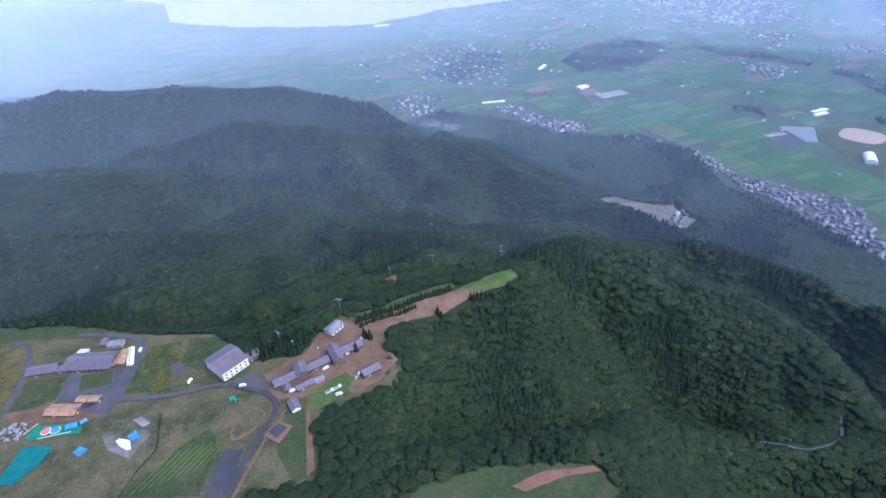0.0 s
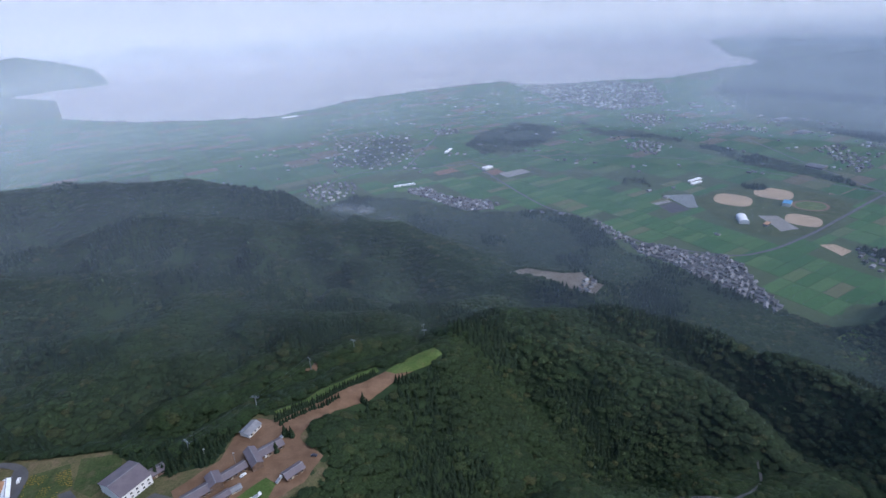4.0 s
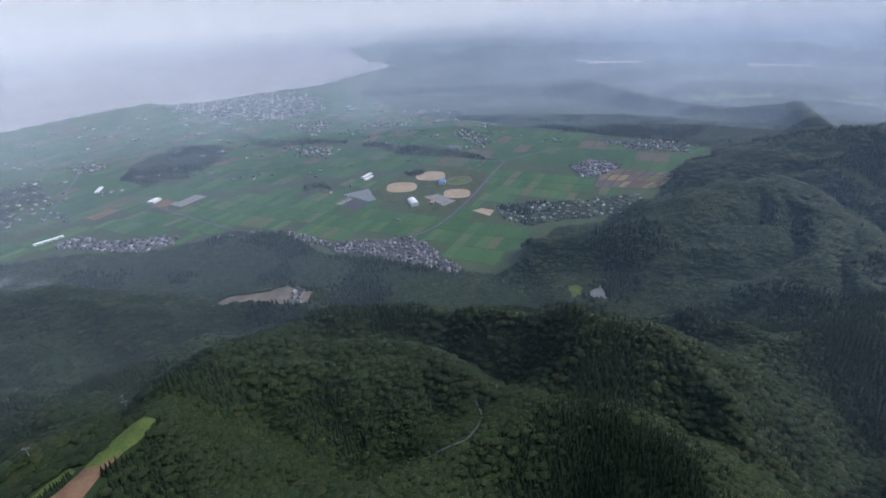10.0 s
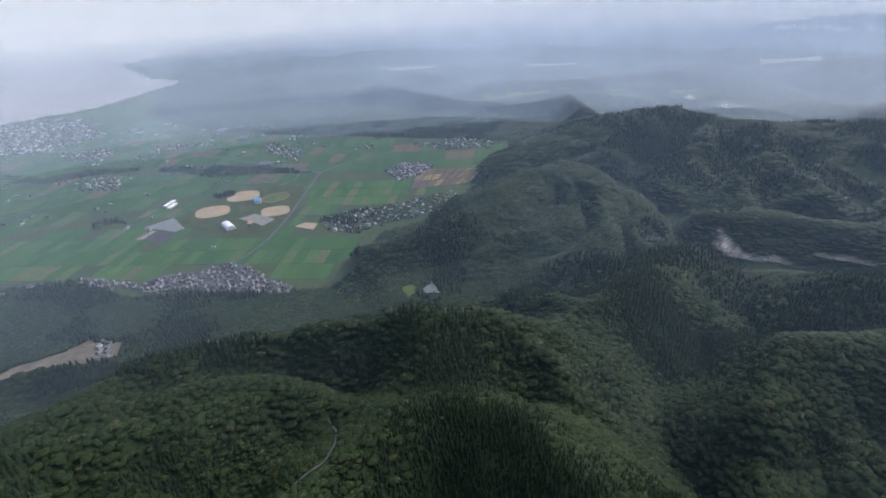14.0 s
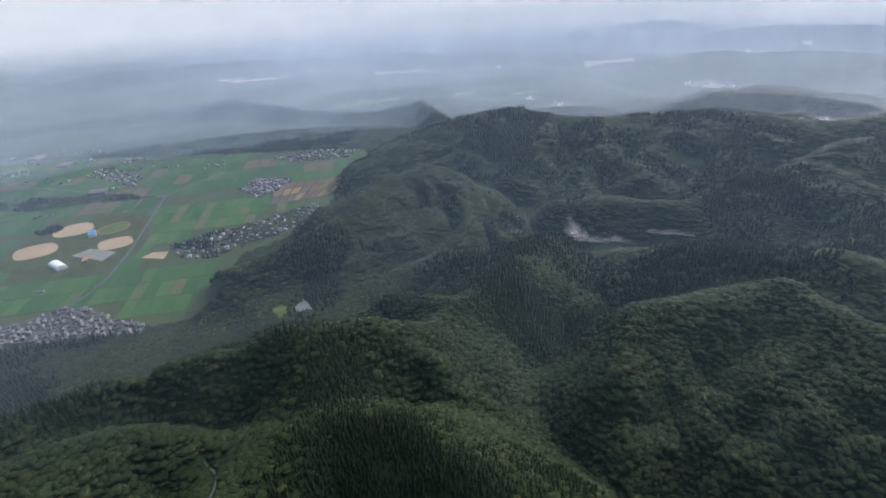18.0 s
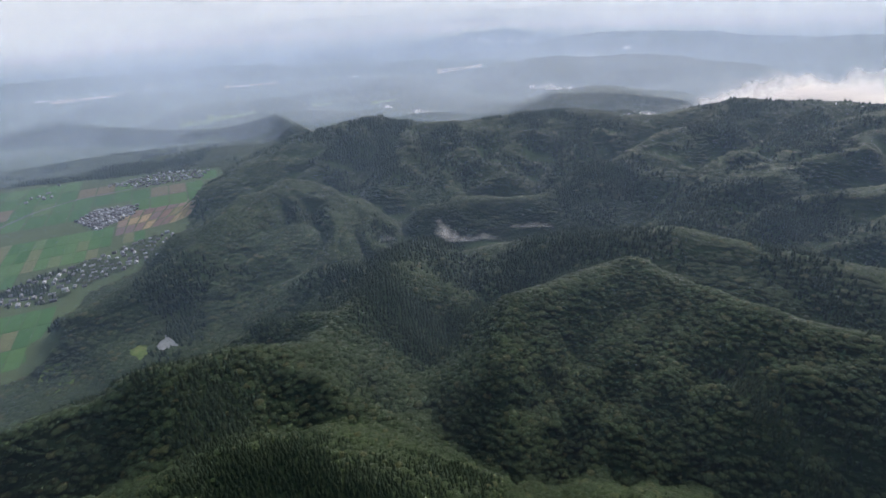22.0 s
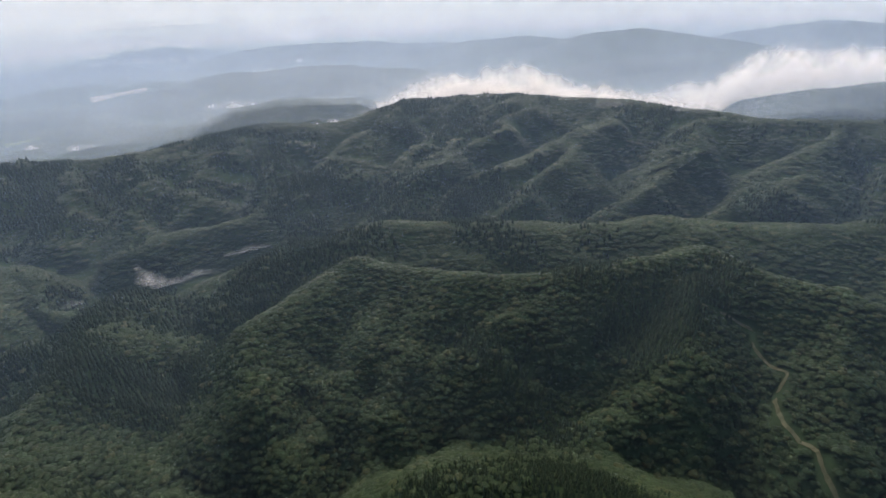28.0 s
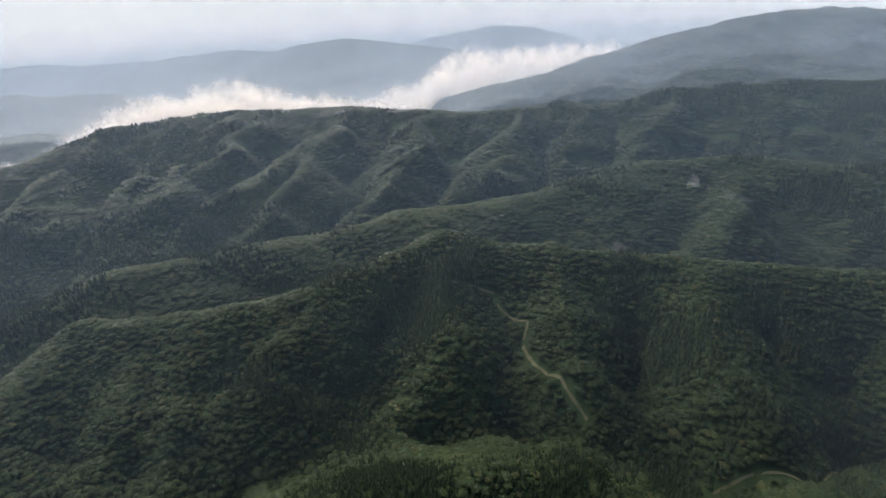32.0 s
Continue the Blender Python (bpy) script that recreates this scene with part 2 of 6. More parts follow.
SPURS["lake_side_11"] = [(-341, 389, 318), (-320, 414, 309), (-297, 445, 301), (-280, 484, 292), (-252, 527, 284), (-206, 546, 275)]
SPURS["lake_side_12"] = [(-348, 466, 300), (-316, 498, 293), (-288, 538, 287), (-260, 585, 280)]
SPURS["lake_side_13"] = [(-196, 535, 278), (-163, 597, 256), (-131, 674, 234), (-70, 729, 212), (-19, 771, 190)]
SPURS["lake_side_14"] = [(-163, 399, 312), (-135, 464, 295), (-96, 534, 278), (-45, 587, 262), (13, 611, 245)]
SPURS["great_hill_2"] = [(273, 490, 275), (265, 447, 254), (277, 398, 232), (279, 357, 211), (278, 334, 190)]
SPURS["great_hill_3"] = [(343, 476, 267), (346, 407, 249), (347, 354, 231), (349, 322, 213), (345, 315, 195)]
SPURS["great_hill_4"] = [(71, 360, 292), (87, 345, 271), (103, 323, 250)]
SPURS["great_hill_5"] = [(7, 336, 300), (25, 329, 285), (47, 310, 270), (60, 300, 255)]
SPURS["great_hill_6"] = [(108, 474, 305), (167, 472, 288), (215, 461, 272), (252, 424, 255), (304, 389, 238), (336, 346, 222), (339, 310, 205)]
SPURS["great_hill_7"] = [(401, 369, 270), (431, 327, 243), (447, 281, 217), (468, 270, 190)]
SPURS["great_hill_8"] = [(534, 152, 238), (511, 98, 223), (545, 56, 209), (548, 9, 194), (519, -26, 179), (482, -58, 165), (454, -76, 150)]
SPURS["great_hill_9"] = [(394, 172, 246), (384, 129, 231), (378, 87, 215), (368, 52, 200)]
SPURS["great_hill_10"] = [(702, 84, 205), (761, 156, 172), (774, 239, 138), (774, 303, 105)]
SPURS["great_hill_11"] = [(883, 27, 178), (989, 123, 136), (1023, 214, 95)]
SPURS["east_hills_1"] = [(744, -370, 221), (706, -288, 199), (673, -203, 177), (649, -134, 154), (640, -80, 132), (637, -52, 110)]
SPURS["east_hills_2"] = [(694, -408, 216), (625, -355, 197), (567, -292, 178), (526, -218, 158), (500, -156, 139), (479, -128, 120)]
SPURS["east_hills_3"] = [(607, -423, 230), (540, -377, 206), (491, -310, 182), (452, -247, 159), (430, -216, 135)]
SPURS["east_hills_4"] = [(535, -452, 243), (478, -426, 210), (435, -369, 178), (406, -325, 145)]
SPURS["east_hills_5"] = [(464, -510, 250), (412, -488, 218), (378, -458, 187), (353, -414, 155)]
SPURS["east_hills_6"] = [(443, -523, 256), (442, -440, 224), (453, -360, 192), (436, -313, 160)]
SPURS["east_hills_7"] = [(285, -640, 258), (260, -555, 227), (254, -484, 196), (270, -418, 165)]
SPURS["east_hills_8"] = [(144, -749, 256), (110, -634, 229), (78, -552, 202), (49, -510, 175)]
SPURS["east_hills_9"] = [(-54, -767, 250), (-83, -675, 227), (-96, -591, 203), (-113, -527, 180)]
SPURS["east_hills_10"] = [(952, -309, 175), (1040, -387, 158), (1018, -453, 142), (954, -477, 125)]
SPURS["east_hills_11"] = [(802, -606, 206), (732, -631, 173), (713, -681, 140)]
SPURS["east_hills_12"] = [(642, -727, 206), (613, -762, 178), (593, -805, 150)]
SPURS["east_hills_13"] = [(414, -905, 215), (428, -841, 182), (485, -812, 150)]
SPURS["east_hills_14"] = [(117, -1219, 228), (147, -1112, 196), (203, -1044, 165)]
SPURS["east_hills_15"] = [(-114, -1322, 228), (-102, -1151, 196), (-66, -1068, 165)]
SPURS["massif_1"] = [(2295, 115, 173), (2093, 179, 139), (1925, 234, 104), (1872, 328, 70)]
SPURS["massif_2"] = [(2155, -81, 170), (1923, -43, 137), (1771, 7, 103), (1644, 33, 70)]
SPURS["massif_3"] = [(2140, -244, 167), (1848, -214, 138), (1697, -136, 109), (1554, -134, 80)]
SPURS["massif_4"] = [(2099, -601, 186), (1911, -476, 159), (1809, -367, 132), (1591, -283, 105)]
SPURS["massif_5"] = [(1828, -730, 190), (1674, -610, 160), (1538, -524, 130), (1474, -556, 100)]
SPURS["massif_6"] = [(1871, -1288, 231), (1652, -987, 206), (1550, -793, 181), (1464, -641, 155), (1419, -518, 130), (1422, -433, 105)]
SPURS["massif_7"] = [(1719, -1455, 229), (1488, -1113, 191), (1369, -904, 153), (1358, -810, 115)]
SPURS["massif_8"] = [(1567, -1651, 226), (1330, -1248, 196), (1270, -1036, 166), (1218, -864, 135), (1132, -716, 105)]
SPURS["massif_9"] = [(1084, -1442, 215), (1087, -1242, 190), (1083, -1075, 165), (1088, -920, 140), (1043, -782, 115)]
SPURS["massif_10"] = [(1389, -611, 120), (1389, -423, 108), (1436, -251, 97), (1454, -90, 85)]
SPURS["massif_11"] = [(1659, -1606, 229), (1374, -1100, 193), (1207, -868, 157), (1165, -754, 121), (1168, -678, 85)]
SPURS["massif_12"] = [(1208, -1803, 224), (1060, -1411, 194), (982, -1138, 164), (982, -1013, 135), (958, -875, 105)]
SPURS["massif_13"] = [(857, -1828, 212), (810, -1529, 176), (779, -1272, 141), (762, -1128, 105)]
SPURS["massif_14"] = [(513, -1995, 218), (521, -1632, 185), (505, -1378, 153), (520, -1269, 120)]
SPURS["massif_15"] = [(289, -2032, 210), (304, -1806, 170), (317, -1619, 130)]
SPURS["massif_16"] = [(51, -2273, 240), (118, -1937, 195), (149, -1695, 150)]
SPURS["promontory_1"] = [(1656, 341, 113), (1383, 287, 95), (1200, 315, 76), (1035, 384, 58), (926, 415, 40)]
SPURS["promontory_2"] = [(1620, 324, 118), (1532, 175, 97), (1331, 82, 76), (1230, 36, 55)]
SPURS["promontory_3"] = [(1442, 198, 112), (1223, 175, 93), (1078, 225, 74), (986, 273, 55)]
SPURS["promontory_4"] = [(1317, 455, 122), (1334, 591, 74), (1353, 671, 25)]


SPURS["lift_slope_1"] = [(-93, 359, 326), (-56, 387, 319), (-15, 413, 313), (24, 427, 306)]
SPURS["lift_slope_2"] = [(-122, 408, 314), (-83, 433, 307), (-54, 447, 300), (-9, 483, 293), (41, 503, 286)]

# stream beds cut into the hills
VALLEYS = {}
VALLEYS["scar_gully"] = [(160, 424, 243), (174, 377, 223), (199, 346, 204), (240, 332, 190)]
VALLEYS["hidden_valley"] = [(299, 513, 222), (354, 458, 206), (407, 384, 191), (424, 318, 175)]
VALLEYS["mist_valley"] = [(416, -105, 130), (491, -65, 120), (572, -28, 110), (671, -25, 100), (776, -58, 90), (926, -114, 80), (1122, -174, 70)]
VALLEYS["lake_valley"] = [(-364, 655, 225), (-324, 750, 204), (-275, 834, 182), (-195, 959, 161), (-103, 1071, 140)]
VALLEYS["lower_lake_valley"] = [(-428, 578, 250), (-378, 637, 233), (-345, 689, 217), (-308, 754, 200)]
VALLEYS["upper_lake_valley"] = [(-832, 1051, 200), (-681, 1065, 183), (-537, 1079, 167), (-405, 1025, 150)]


def land(x, y):
    """Height of the bare ground at true places."""
    shape = np.shape(x)
    x, y = np.asarray(x, dtype=float).ravel(), np.asarray(y, dtype=float).ravel()
    k = 5.0
    total = np.ones_like(x)
    top, crest = np.zeros_like(x), np.zeros_like(x)
    r = np.hypot(x, y)
    sway = np.clip(r / 30, 14, 65)
    warp_x = x + sway * (value_noise(x, y, 150.0, 21) - 0.5) * 2 + 0.4 * sway * (value_noise(x, y, 60.0, 23) - 0.5)
    warp_y = y + sway * (value_noise(x, y, 150.0, 22) - 0.5) * 2 + 0.4 * sway * (value_noise(x, y, 60.0, 24) - 0.5)
    for table, slope in ((RIDGES, 0.8), (SPURS, 0.86), (FAR_RIDGES, 0.3)):
        for name, line in table.items():
            if table is RIDGES:
                slope = {"massif": 0.43, "east_second": 0.5}.get(name, 0.8)
            round_top = {id(RIDGES): 20.0, id(SPURS): 14.0}.get(id(table), 90.0)
            for (x0, y0, z0), (x1, y1, z1) in zip(line, line[1:]):
                dx, dy = x1 - x0, y1 - y0
                reach = (max(z0, z1) + 60) / slope
                near = np.nonzero((x > min(x0, x1) - reach) & (x < max(x0, x1) + reach) & (y > min(y0, y1) - reach) & (y < max(y0, y1) + reach))[0]
                if not len(near):
                    continue
                px, py = (warp_x[near], warp_y[near]) if table is SPURS else (x[near], y[near])
                t = np.clip(((px - x0) * dx + (py - y0) * dy) / (dx * dx + dy * dy + 1e-9), 0, 1)
                d = np.hypot(px - x0 - t * dx, py - y0 - t * dy)
                z = z0 + t * (z1 - z0)
                v = z - slope * (np.sqrt(d * d + round_top**2) - round_top)
                total[near] += np.exp(np.clip(v / k, -40, 80)) * 0.5
                if table is not SPURS:
                    crest[near] = np.where(v > top[near], z, crest[near])
                    top[near] = np.maximum(v, top[near])
    h = k * np.log(total)
    for line in VALLEYS.values():
        for (x0, y0, z0), (x1, y1, z1) in zip(line, line[1:]):
            near = np.nonzero((x > min(x0, x1) - 260) & (x < max(x0, x1) + 260) & (y > min(y0, y1) - 260) & (y < max(y0, y1) + 260))[0]
            dx, dy = x1 - x0, y1 - y0
            t = np.clip(((warp_x[near] - x0) * dx + (warp_y[near] - y0) * dy) / (dx * dx + dy * dy + 1e-9), 0, 1)
            d = np.hypot(warp_x[near] - x0 - t * dx, warp_y[near] - y0 - t * dy)
            bed = z0 + t * (z1 - z0) + 0.9 * np.maximum(d - 6, 0)
            h[near] = -6 * np.logaddexp(-h[near] / 6, -bed / 6)
    # gullies and spurs cut into the flanks, fading out on the plain and on the levelled resort ground
    bend_x, bend_y = 60 * value_noise(x, y, 170.0, 8), 60 * value_noise(x, y, 170.0, 9)
    wide_apart, far_apart = np.clip((r - 1100) / 500, 0, 1), np.clip((r - 2400) / 500, 0, 1)
    gully = 0.0
    for size, share in ((85.0, 1 - wide_apart), (120.0, wide_apart * (1 - far_apart)), (400.0, far_apart)):
        gully = gully + share * (np.abs(2 * value_noise(x + bend_x, y + bend_y, size) - 1) * 0.7 + np.abs(2 * value_noise(x + bend_y, y, size * 0.45, 4) - 1) * 0.3)
    drop = np.clip((crest - h) / 70, 0, 1)
    tame = np.clip((np.minimum.reduce([edge_distance(p, x, y, False) for p in SMOOTH]) - 40) / 80, 0, 1)
    lakeward = np.clip((60 - x) / 160, 0, 1) * np.clip((r - 440) / 160, 0, 1) * (y > 0)
    deep = 38 + 18 * np.clip((r - 850) / 400, 0, 1) * (1 - far_apart) + 80 * lakeward * (1 - wide_apart)
    rough = drop * (tame * deep * np.minimum(gully - 0.36, 0.2) + (1 - tame) * 24 * (gully - 0.55)) + 5 * (value_noise(x, y, 62.0, 1) - 0.5) + 9 * wide_apart * (value_noise(x, y, 95.0, 1) - 0.5) + 9 * (value_noise(x, y, 330.0, 2) - 0.5)
    h = h + rough * np.clip(h / 60 - 0.1, 0, 1) * np.where(r > 2600, 1.6, 1.0)
    pd = edge_distance(PLATEAU, x, y)
    pd = np.where(inside(PLATEAU, x, y), 0, pd)
    flat = 340 - 0.012 * (y - 250) + 1.5 * (value_noise(x, y, 90.0, 3) - 0.5)
    w = np.clip(1 - pd / 55, 0, 1)
    w = w * w * (3 - 2 * w)
    h = h * (1 - w) + flat * w
    for pad, level in ((QUARRY, 85.0), (POND_HOLLOW, 25.0)):
        pd = np.where(inside(pad, x, y), 0, edge_distance(pad, x, y))
        w = np.clip(1 - pd / 90, 0, 1)
        w = w * w * (3 - 2 * w)
        h = h * (1 - w) + level * w
    f = np.where(inside(PLAIN, x, y), 1.0, 0.0) * np.clip(edge_distance(PLAIN, x, y) / 60, 0, 1)
    far_hill = np.clip((r - 3300) / 400, 0, 1) * np.clip((x - 3300) / 400, 0, 1) + np.clip((r - 5600) / 300, 0, 1) * np.clip((-1800 - x) / 300, 0, 1)
    h = h * (1 - f * (1 - far_hill))
    # low wooded hills between far valleys
    bearing = np.degrees(np.arctan2(x, y))
    rolling = np.clip((r - np.interp(bearing, [40, 55, 75], [4600, 3500, 2900])) / 400, 0, 1) * ((bearing > 40) & (bearing < 175))
    knolls = np.clip(value_noise(x + 0.6 * y, y * 1.6, 620.0, 13) * 0.7 + value_noise(x, y, 260.0, 14) * 0.3 - 0.4, 0, 1)
    h = h + rolling * 120 * knolls * np.clip(1 - h / 260, 0, 1)
    lake = inside(LAKE_EDGE, x, y)
    return np.where(lake, -6.0, np.maximum(h, 0)).reshape(shape)


# ---- materials of the land ----
forest_floor = surface("forest_floor", (0.018, 0.033, 0.013), (0.026, 0.043, 0.016), 0.03, 0.5, 0.95)
plain_green = surface("plain_green", (0.038, 0.06, 0.025), (0.056, 0.078, 0.032), 0.004, 0.08, 0.95)


def foliage(name, dark, light, warm, grain, depth):
    """Leaf canopy: each crown of its own shade, flecked at leaf-cluster size."""
    n = Nodes(name, 0.75, 0.15)
    isl = n.add("ShaderNodeNewGeometry").outputs["Random Per Island"]
    c = n.ramp(isl, [(0.0, dark), (0.55, light), (0.85, tuple(a * 1.15 for a in light)), (0.97, warm)])
    stand = n.noise(0.006, 3.0)
    c = n.mix(n.ramp(stand, [(0.4, (0, 0, 0)), (0.6, (1, 1, 1))]), c, n.mix(0.5, c, dark))
    fleck = n.noise(grain, 3.0, 0.7)
    c = n.mix(0.85, c, n.ramp(fleck, [(0.36, (0.35, 0.35, 0.35)), (0.64, (1.6, 1.6, 1.45))]), "MULTIPLY")
    n.bump(fleck, 0.8, depth)
    return n.colour(c)


broadleaf = foliage("broadleaf", (0.0122, 0.022, 0.0088), (0.0172, 0.0298, 0.0102), (0.035, 0.039, 0.0145), 0.8, 1.0)
conifer_leaf = foliage("conifer_needles", (0.0085, 0.0175, 0.0095), (0.012, 0.0228, 0.0108), (0.0175, 0.0262, 0.011), 1.3, 0.6)

# ---- ground: one sheet to the horizon ----
VIEW_FROM, VIEW_TO = -62.0, 212.0  # stretch of the compass that is modelled finely
az = np.concatenate([np.linspace(VIEW_FROM, VIEW_TO, 640, endpoint=False), np.linspace(VIEW_TO, VIEW_FROM + 360, 50, endpoint=False)])
rad = np.concatenate([[0.0], np.geomspace(40, 3000, 150), np.geomspace(3040, 13500, 100)])
A, Rr = np.meshgrid(np.radians(az), rad)
gx, gy = Rr * np.sin(A), Rr * np.cos(A)
gz = land(gx, gy)
na, nr = len(az), len(rad)
ids = np.arange(nr * na).reshape(nr, na)
nxt = np.roll(ids, -1, axis=1)
quads = np.stack([ids[:-1], ids[1:], nxt[1:], nxt[:-1]], axis=-1).reshape(-1, 4)
true_ground = np.stack([gx, gy, gz], axis=-1).reshape(-1, 3)
ground = part("ground", mesh_of("ground", fold(true_ground), quads, True), None)
tagged(ground, "wooded hills falling to a wide green rice plain", "ground", kind="structure")
ground.data.materials.append(forest_floor)
ground.data.materials.append(plain_green)
cx, cy = gx.reshape(-1)[quads].mean(1), gy.reshape(-1)[quads].mean(1)
ground.data.polygons.foreach_set("material_index", inside(PLAIN, cx, cy).astype(np.int32))

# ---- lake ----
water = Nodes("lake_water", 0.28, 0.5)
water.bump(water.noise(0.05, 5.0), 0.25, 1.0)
# pale base colour stands in for part of the mirrored sky
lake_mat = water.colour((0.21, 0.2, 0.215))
lake_in = inside(LAKE_EDGE, cx, cy) | inside(LAKE_EDGE, *(true_ground[quads[:, 0]][:, :2].T)) | inside(LAKE_EDGE, *(true_ground[quads[:, 2]][:, :2].T))
lq = quads[lake_in]
used, inv = np.unique(lq, return_inverse=True)
lv = true_ground[used].copy()
lv[:, 2] = -1.5
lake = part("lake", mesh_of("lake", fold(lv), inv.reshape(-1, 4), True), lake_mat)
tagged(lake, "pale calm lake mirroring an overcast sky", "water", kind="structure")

# ---- haze: imitated by many thin see-through sheets, one behind the other ----
def calc(n, how, a, b=0.0):
    m = n.add("ShaderNodeMath")
    m.operation = how
    for k, v in ((0, a), (1, b)):
        if isinstance(v, (int, float)):
            m.inputs[k].default_value = v
        else:
            n.link(v, m.inputs[k])
    return m.outputs[0]


BANKS, FIRST, LAST = 24, 320.0, 2650.0
bank_gap = (LAST / FIRST) ** (1.0 / (BANKS - 1)) - 1
haze = Nodes("haze")
haze.tree.nodes.remove(haze.bsdf)
flat_pos = haze.add("ShaderNodeVectorMath")
flat_pos.operation = "MULTIPLY"
flat_pos.inputs[1].default_value = (1.0, 1.0, 0.0)
haze.link(haze.coords(), flat_pos.inputs[0])
length = haze.add("ShaderNodeVectorMath")
length.operation = "LENGTH"
haze.link(flat_pos.outputs[0], length.inputs[0])
# the far land is drawn in, so its true distance is worked out first
drawn = calc(haze, "MAXIMUM", calc(haze, "SUBTRACT", length.outputs["Value"], FOLD), 0.0)
beyond = calc(haze, "MULTIPLY", calc(haze, "LOGARITHM", calc(haze, "MAXIMUM", calc(haze, "SUBTRACT", 1.0, calc(haze, "DIVIDE", drawn, DEEP)), 0.0015), math.e), -DEEP)
true_r = calc(haze, "ADD", beyond, calc(haze, "MINIMUM", length.outputs["Value"], FOLD))
place = haze.add("ShaderNodeSeparateXYZ")
haze.link(haze.coords(), place.inputs[0])


def span(value, a, b, lo, hi):
    m = haze.add("ShaderNodeMapRange")
    for key, v in (("From Min", a), ("From Max", b), ("To Min", lo), ("To Max", hi)):
        m.inputs[key].default_value = v
    haze.link(value, m.inputs["Value"])
    return m.outputs["Result"]


# denser on the side of the lake, farther off, and low down over the far country
lake_side = span(place.outputs["Y"], 600.0, 2000.0, 5.4e-5, 8.8e-5)
# and in the valleys
low_air = calc(haze, "EXPONENT", calc(haze, "DIVIDE", calc(haze, "MAXIMUM", place.outputs["Z"], 0.0), -90.0))
per_metre = calc(haze, "MULTIPLY", lake_side, calc(haze, "ADD", 0.75, calc(haze, "MULTIPLY", low_air, 1.6)))
patchy = haze.ramp(haze.noise(0.003, 4.0), [(0.3, (0.75, 0.75, 0.75)), (0.7, (1.25, 1.25, 1.25))])
# thicker near by, which lifts the dark woods
per_metre = calc(haze, "MULTIPLY", per_metre, span(true_r, 350.0, 1300.0, 1.6, 1.0))
# each sheet's opacity is worked from its distance to the viewpoint
depth_of = calc(haze, "MULTIPLY", calc(haze, "MULTIPLY", calc(haze, "MULTIPLY", true_r, bank_gap), per_metre), patchy)
# scattered light is put into the sheet's colour, blue veiled more than red
through_air, thrown = haze.add("ShaderNodeCombineColor"), haze.add("ShaderNodeCombineColor")
for key, k in (("Red", -0.82), ("Green", -1.0), ("Blue", -1.3)):
    left = calc(haze, "EXPONENT", calc(haze, "MULTIPLY", depth_of, k))
    haze.link(left, through_air.inputs[key])
    haze.link(calc(haze, "MULTIPLY", calc(haze, "SUBTRACT", 1.0, left), 0.97), thrown.inputs[key])
clear = haze.add("ShaderNodeBsdfTransparent")
dif, thru = haze.add("ShaderNodeBsdfDiffuse"), haze.add("ShaderNodeBsdfTranslucent")
haze.link(through_air.outputs[0], clear.inputs["Color"])
haze.link(thrown.outputs[0], dif.inputs["Color"])
haze.link(thrown.outputs[0], thru.inputs["Color"])
both = haze.add("ShaderNodeMixShader", Fac=0.4)
haze.link(dif.outputs[0], both.inputs[1])
haze.link(thru.outputs[0], both.inputs[2])
blend = haze.add("ShaderNodeAddShader")
haze.link(clear.outputs[0], blend.inputs[0])
haze.link(both.outputs[0], blend.inputs[1])
haze.link(blend.outputs[0], haze.tree.nodes["Material Output"].inputs["Surface"])


def haze_banks(name, first, last, count):
    """Leaning see-through sheets round the site, one behind the other, painted as hazy air."""
    ba = np.radians(np.linspace(VIEW_FROM, VIEW_TO, 150))
    bv, bq = [], []
    for k, br in enumerate(np.geomspace(first, last, count)):
        wob = br * (1 + 0.02 * np.sin(ba * (5 + k % 4) + k * 1.7) + 0.01 * np.sin(ba * (17 + k % 5) + k))
        foot = np.hypot(*fold(np.stack([wob, 0 * wob, 0 * wob], -1))[:, :2].T)
        low = fold(np.stack([wob, 0 * wob, 0 * wob - 8], -1))[:, 2]
        lean = np.minimum(0.5, (4880 - foot) / 760)
        rows_ = []
        for u in np.linspace(0, 1, 7):
            z = low + (740 - low) * u
            rows_.append(np.stack([(foot + lean * (z - low)) * np.sin(ba), (foot + lean * (z - low)) * np.cos(ba), z], -1))
        g = np.arange(7 * len(ba)).reshape(7, -1) + k * 7 * len(ba)
        bv.append(np.concatenate(rows_))
        bq.append(np.stack([g[:-1, :-1], g[:-1, 1:], g[1:, 1:], g[1:, :-1]], -1).reshape(-1, 4))
    return mesh_of(name, np.concatenate(bv), np.concatenate(bq), True)


banks = part("haze", haze_banks("haze", FIRST, LAST, BANKS), haze.mat)
tagged(banks, "thin blue morning haze over hills and plain", "haze", kind="stuff")

# beyond, paler see-through sheets imitate haze before the far ranges
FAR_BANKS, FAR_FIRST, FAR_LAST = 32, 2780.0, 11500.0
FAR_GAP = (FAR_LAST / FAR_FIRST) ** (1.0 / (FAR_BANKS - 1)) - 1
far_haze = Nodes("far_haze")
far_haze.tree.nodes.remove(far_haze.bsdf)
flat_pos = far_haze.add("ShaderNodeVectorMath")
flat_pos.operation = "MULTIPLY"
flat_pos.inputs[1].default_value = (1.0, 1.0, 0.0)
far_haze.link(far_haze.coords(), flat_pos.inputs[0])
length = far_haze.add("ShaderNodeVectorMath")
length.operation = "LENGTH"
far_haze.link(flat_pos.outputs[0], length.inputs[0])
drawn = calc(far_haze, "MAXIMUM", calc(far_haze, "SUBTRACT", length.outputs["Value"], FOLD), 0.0)
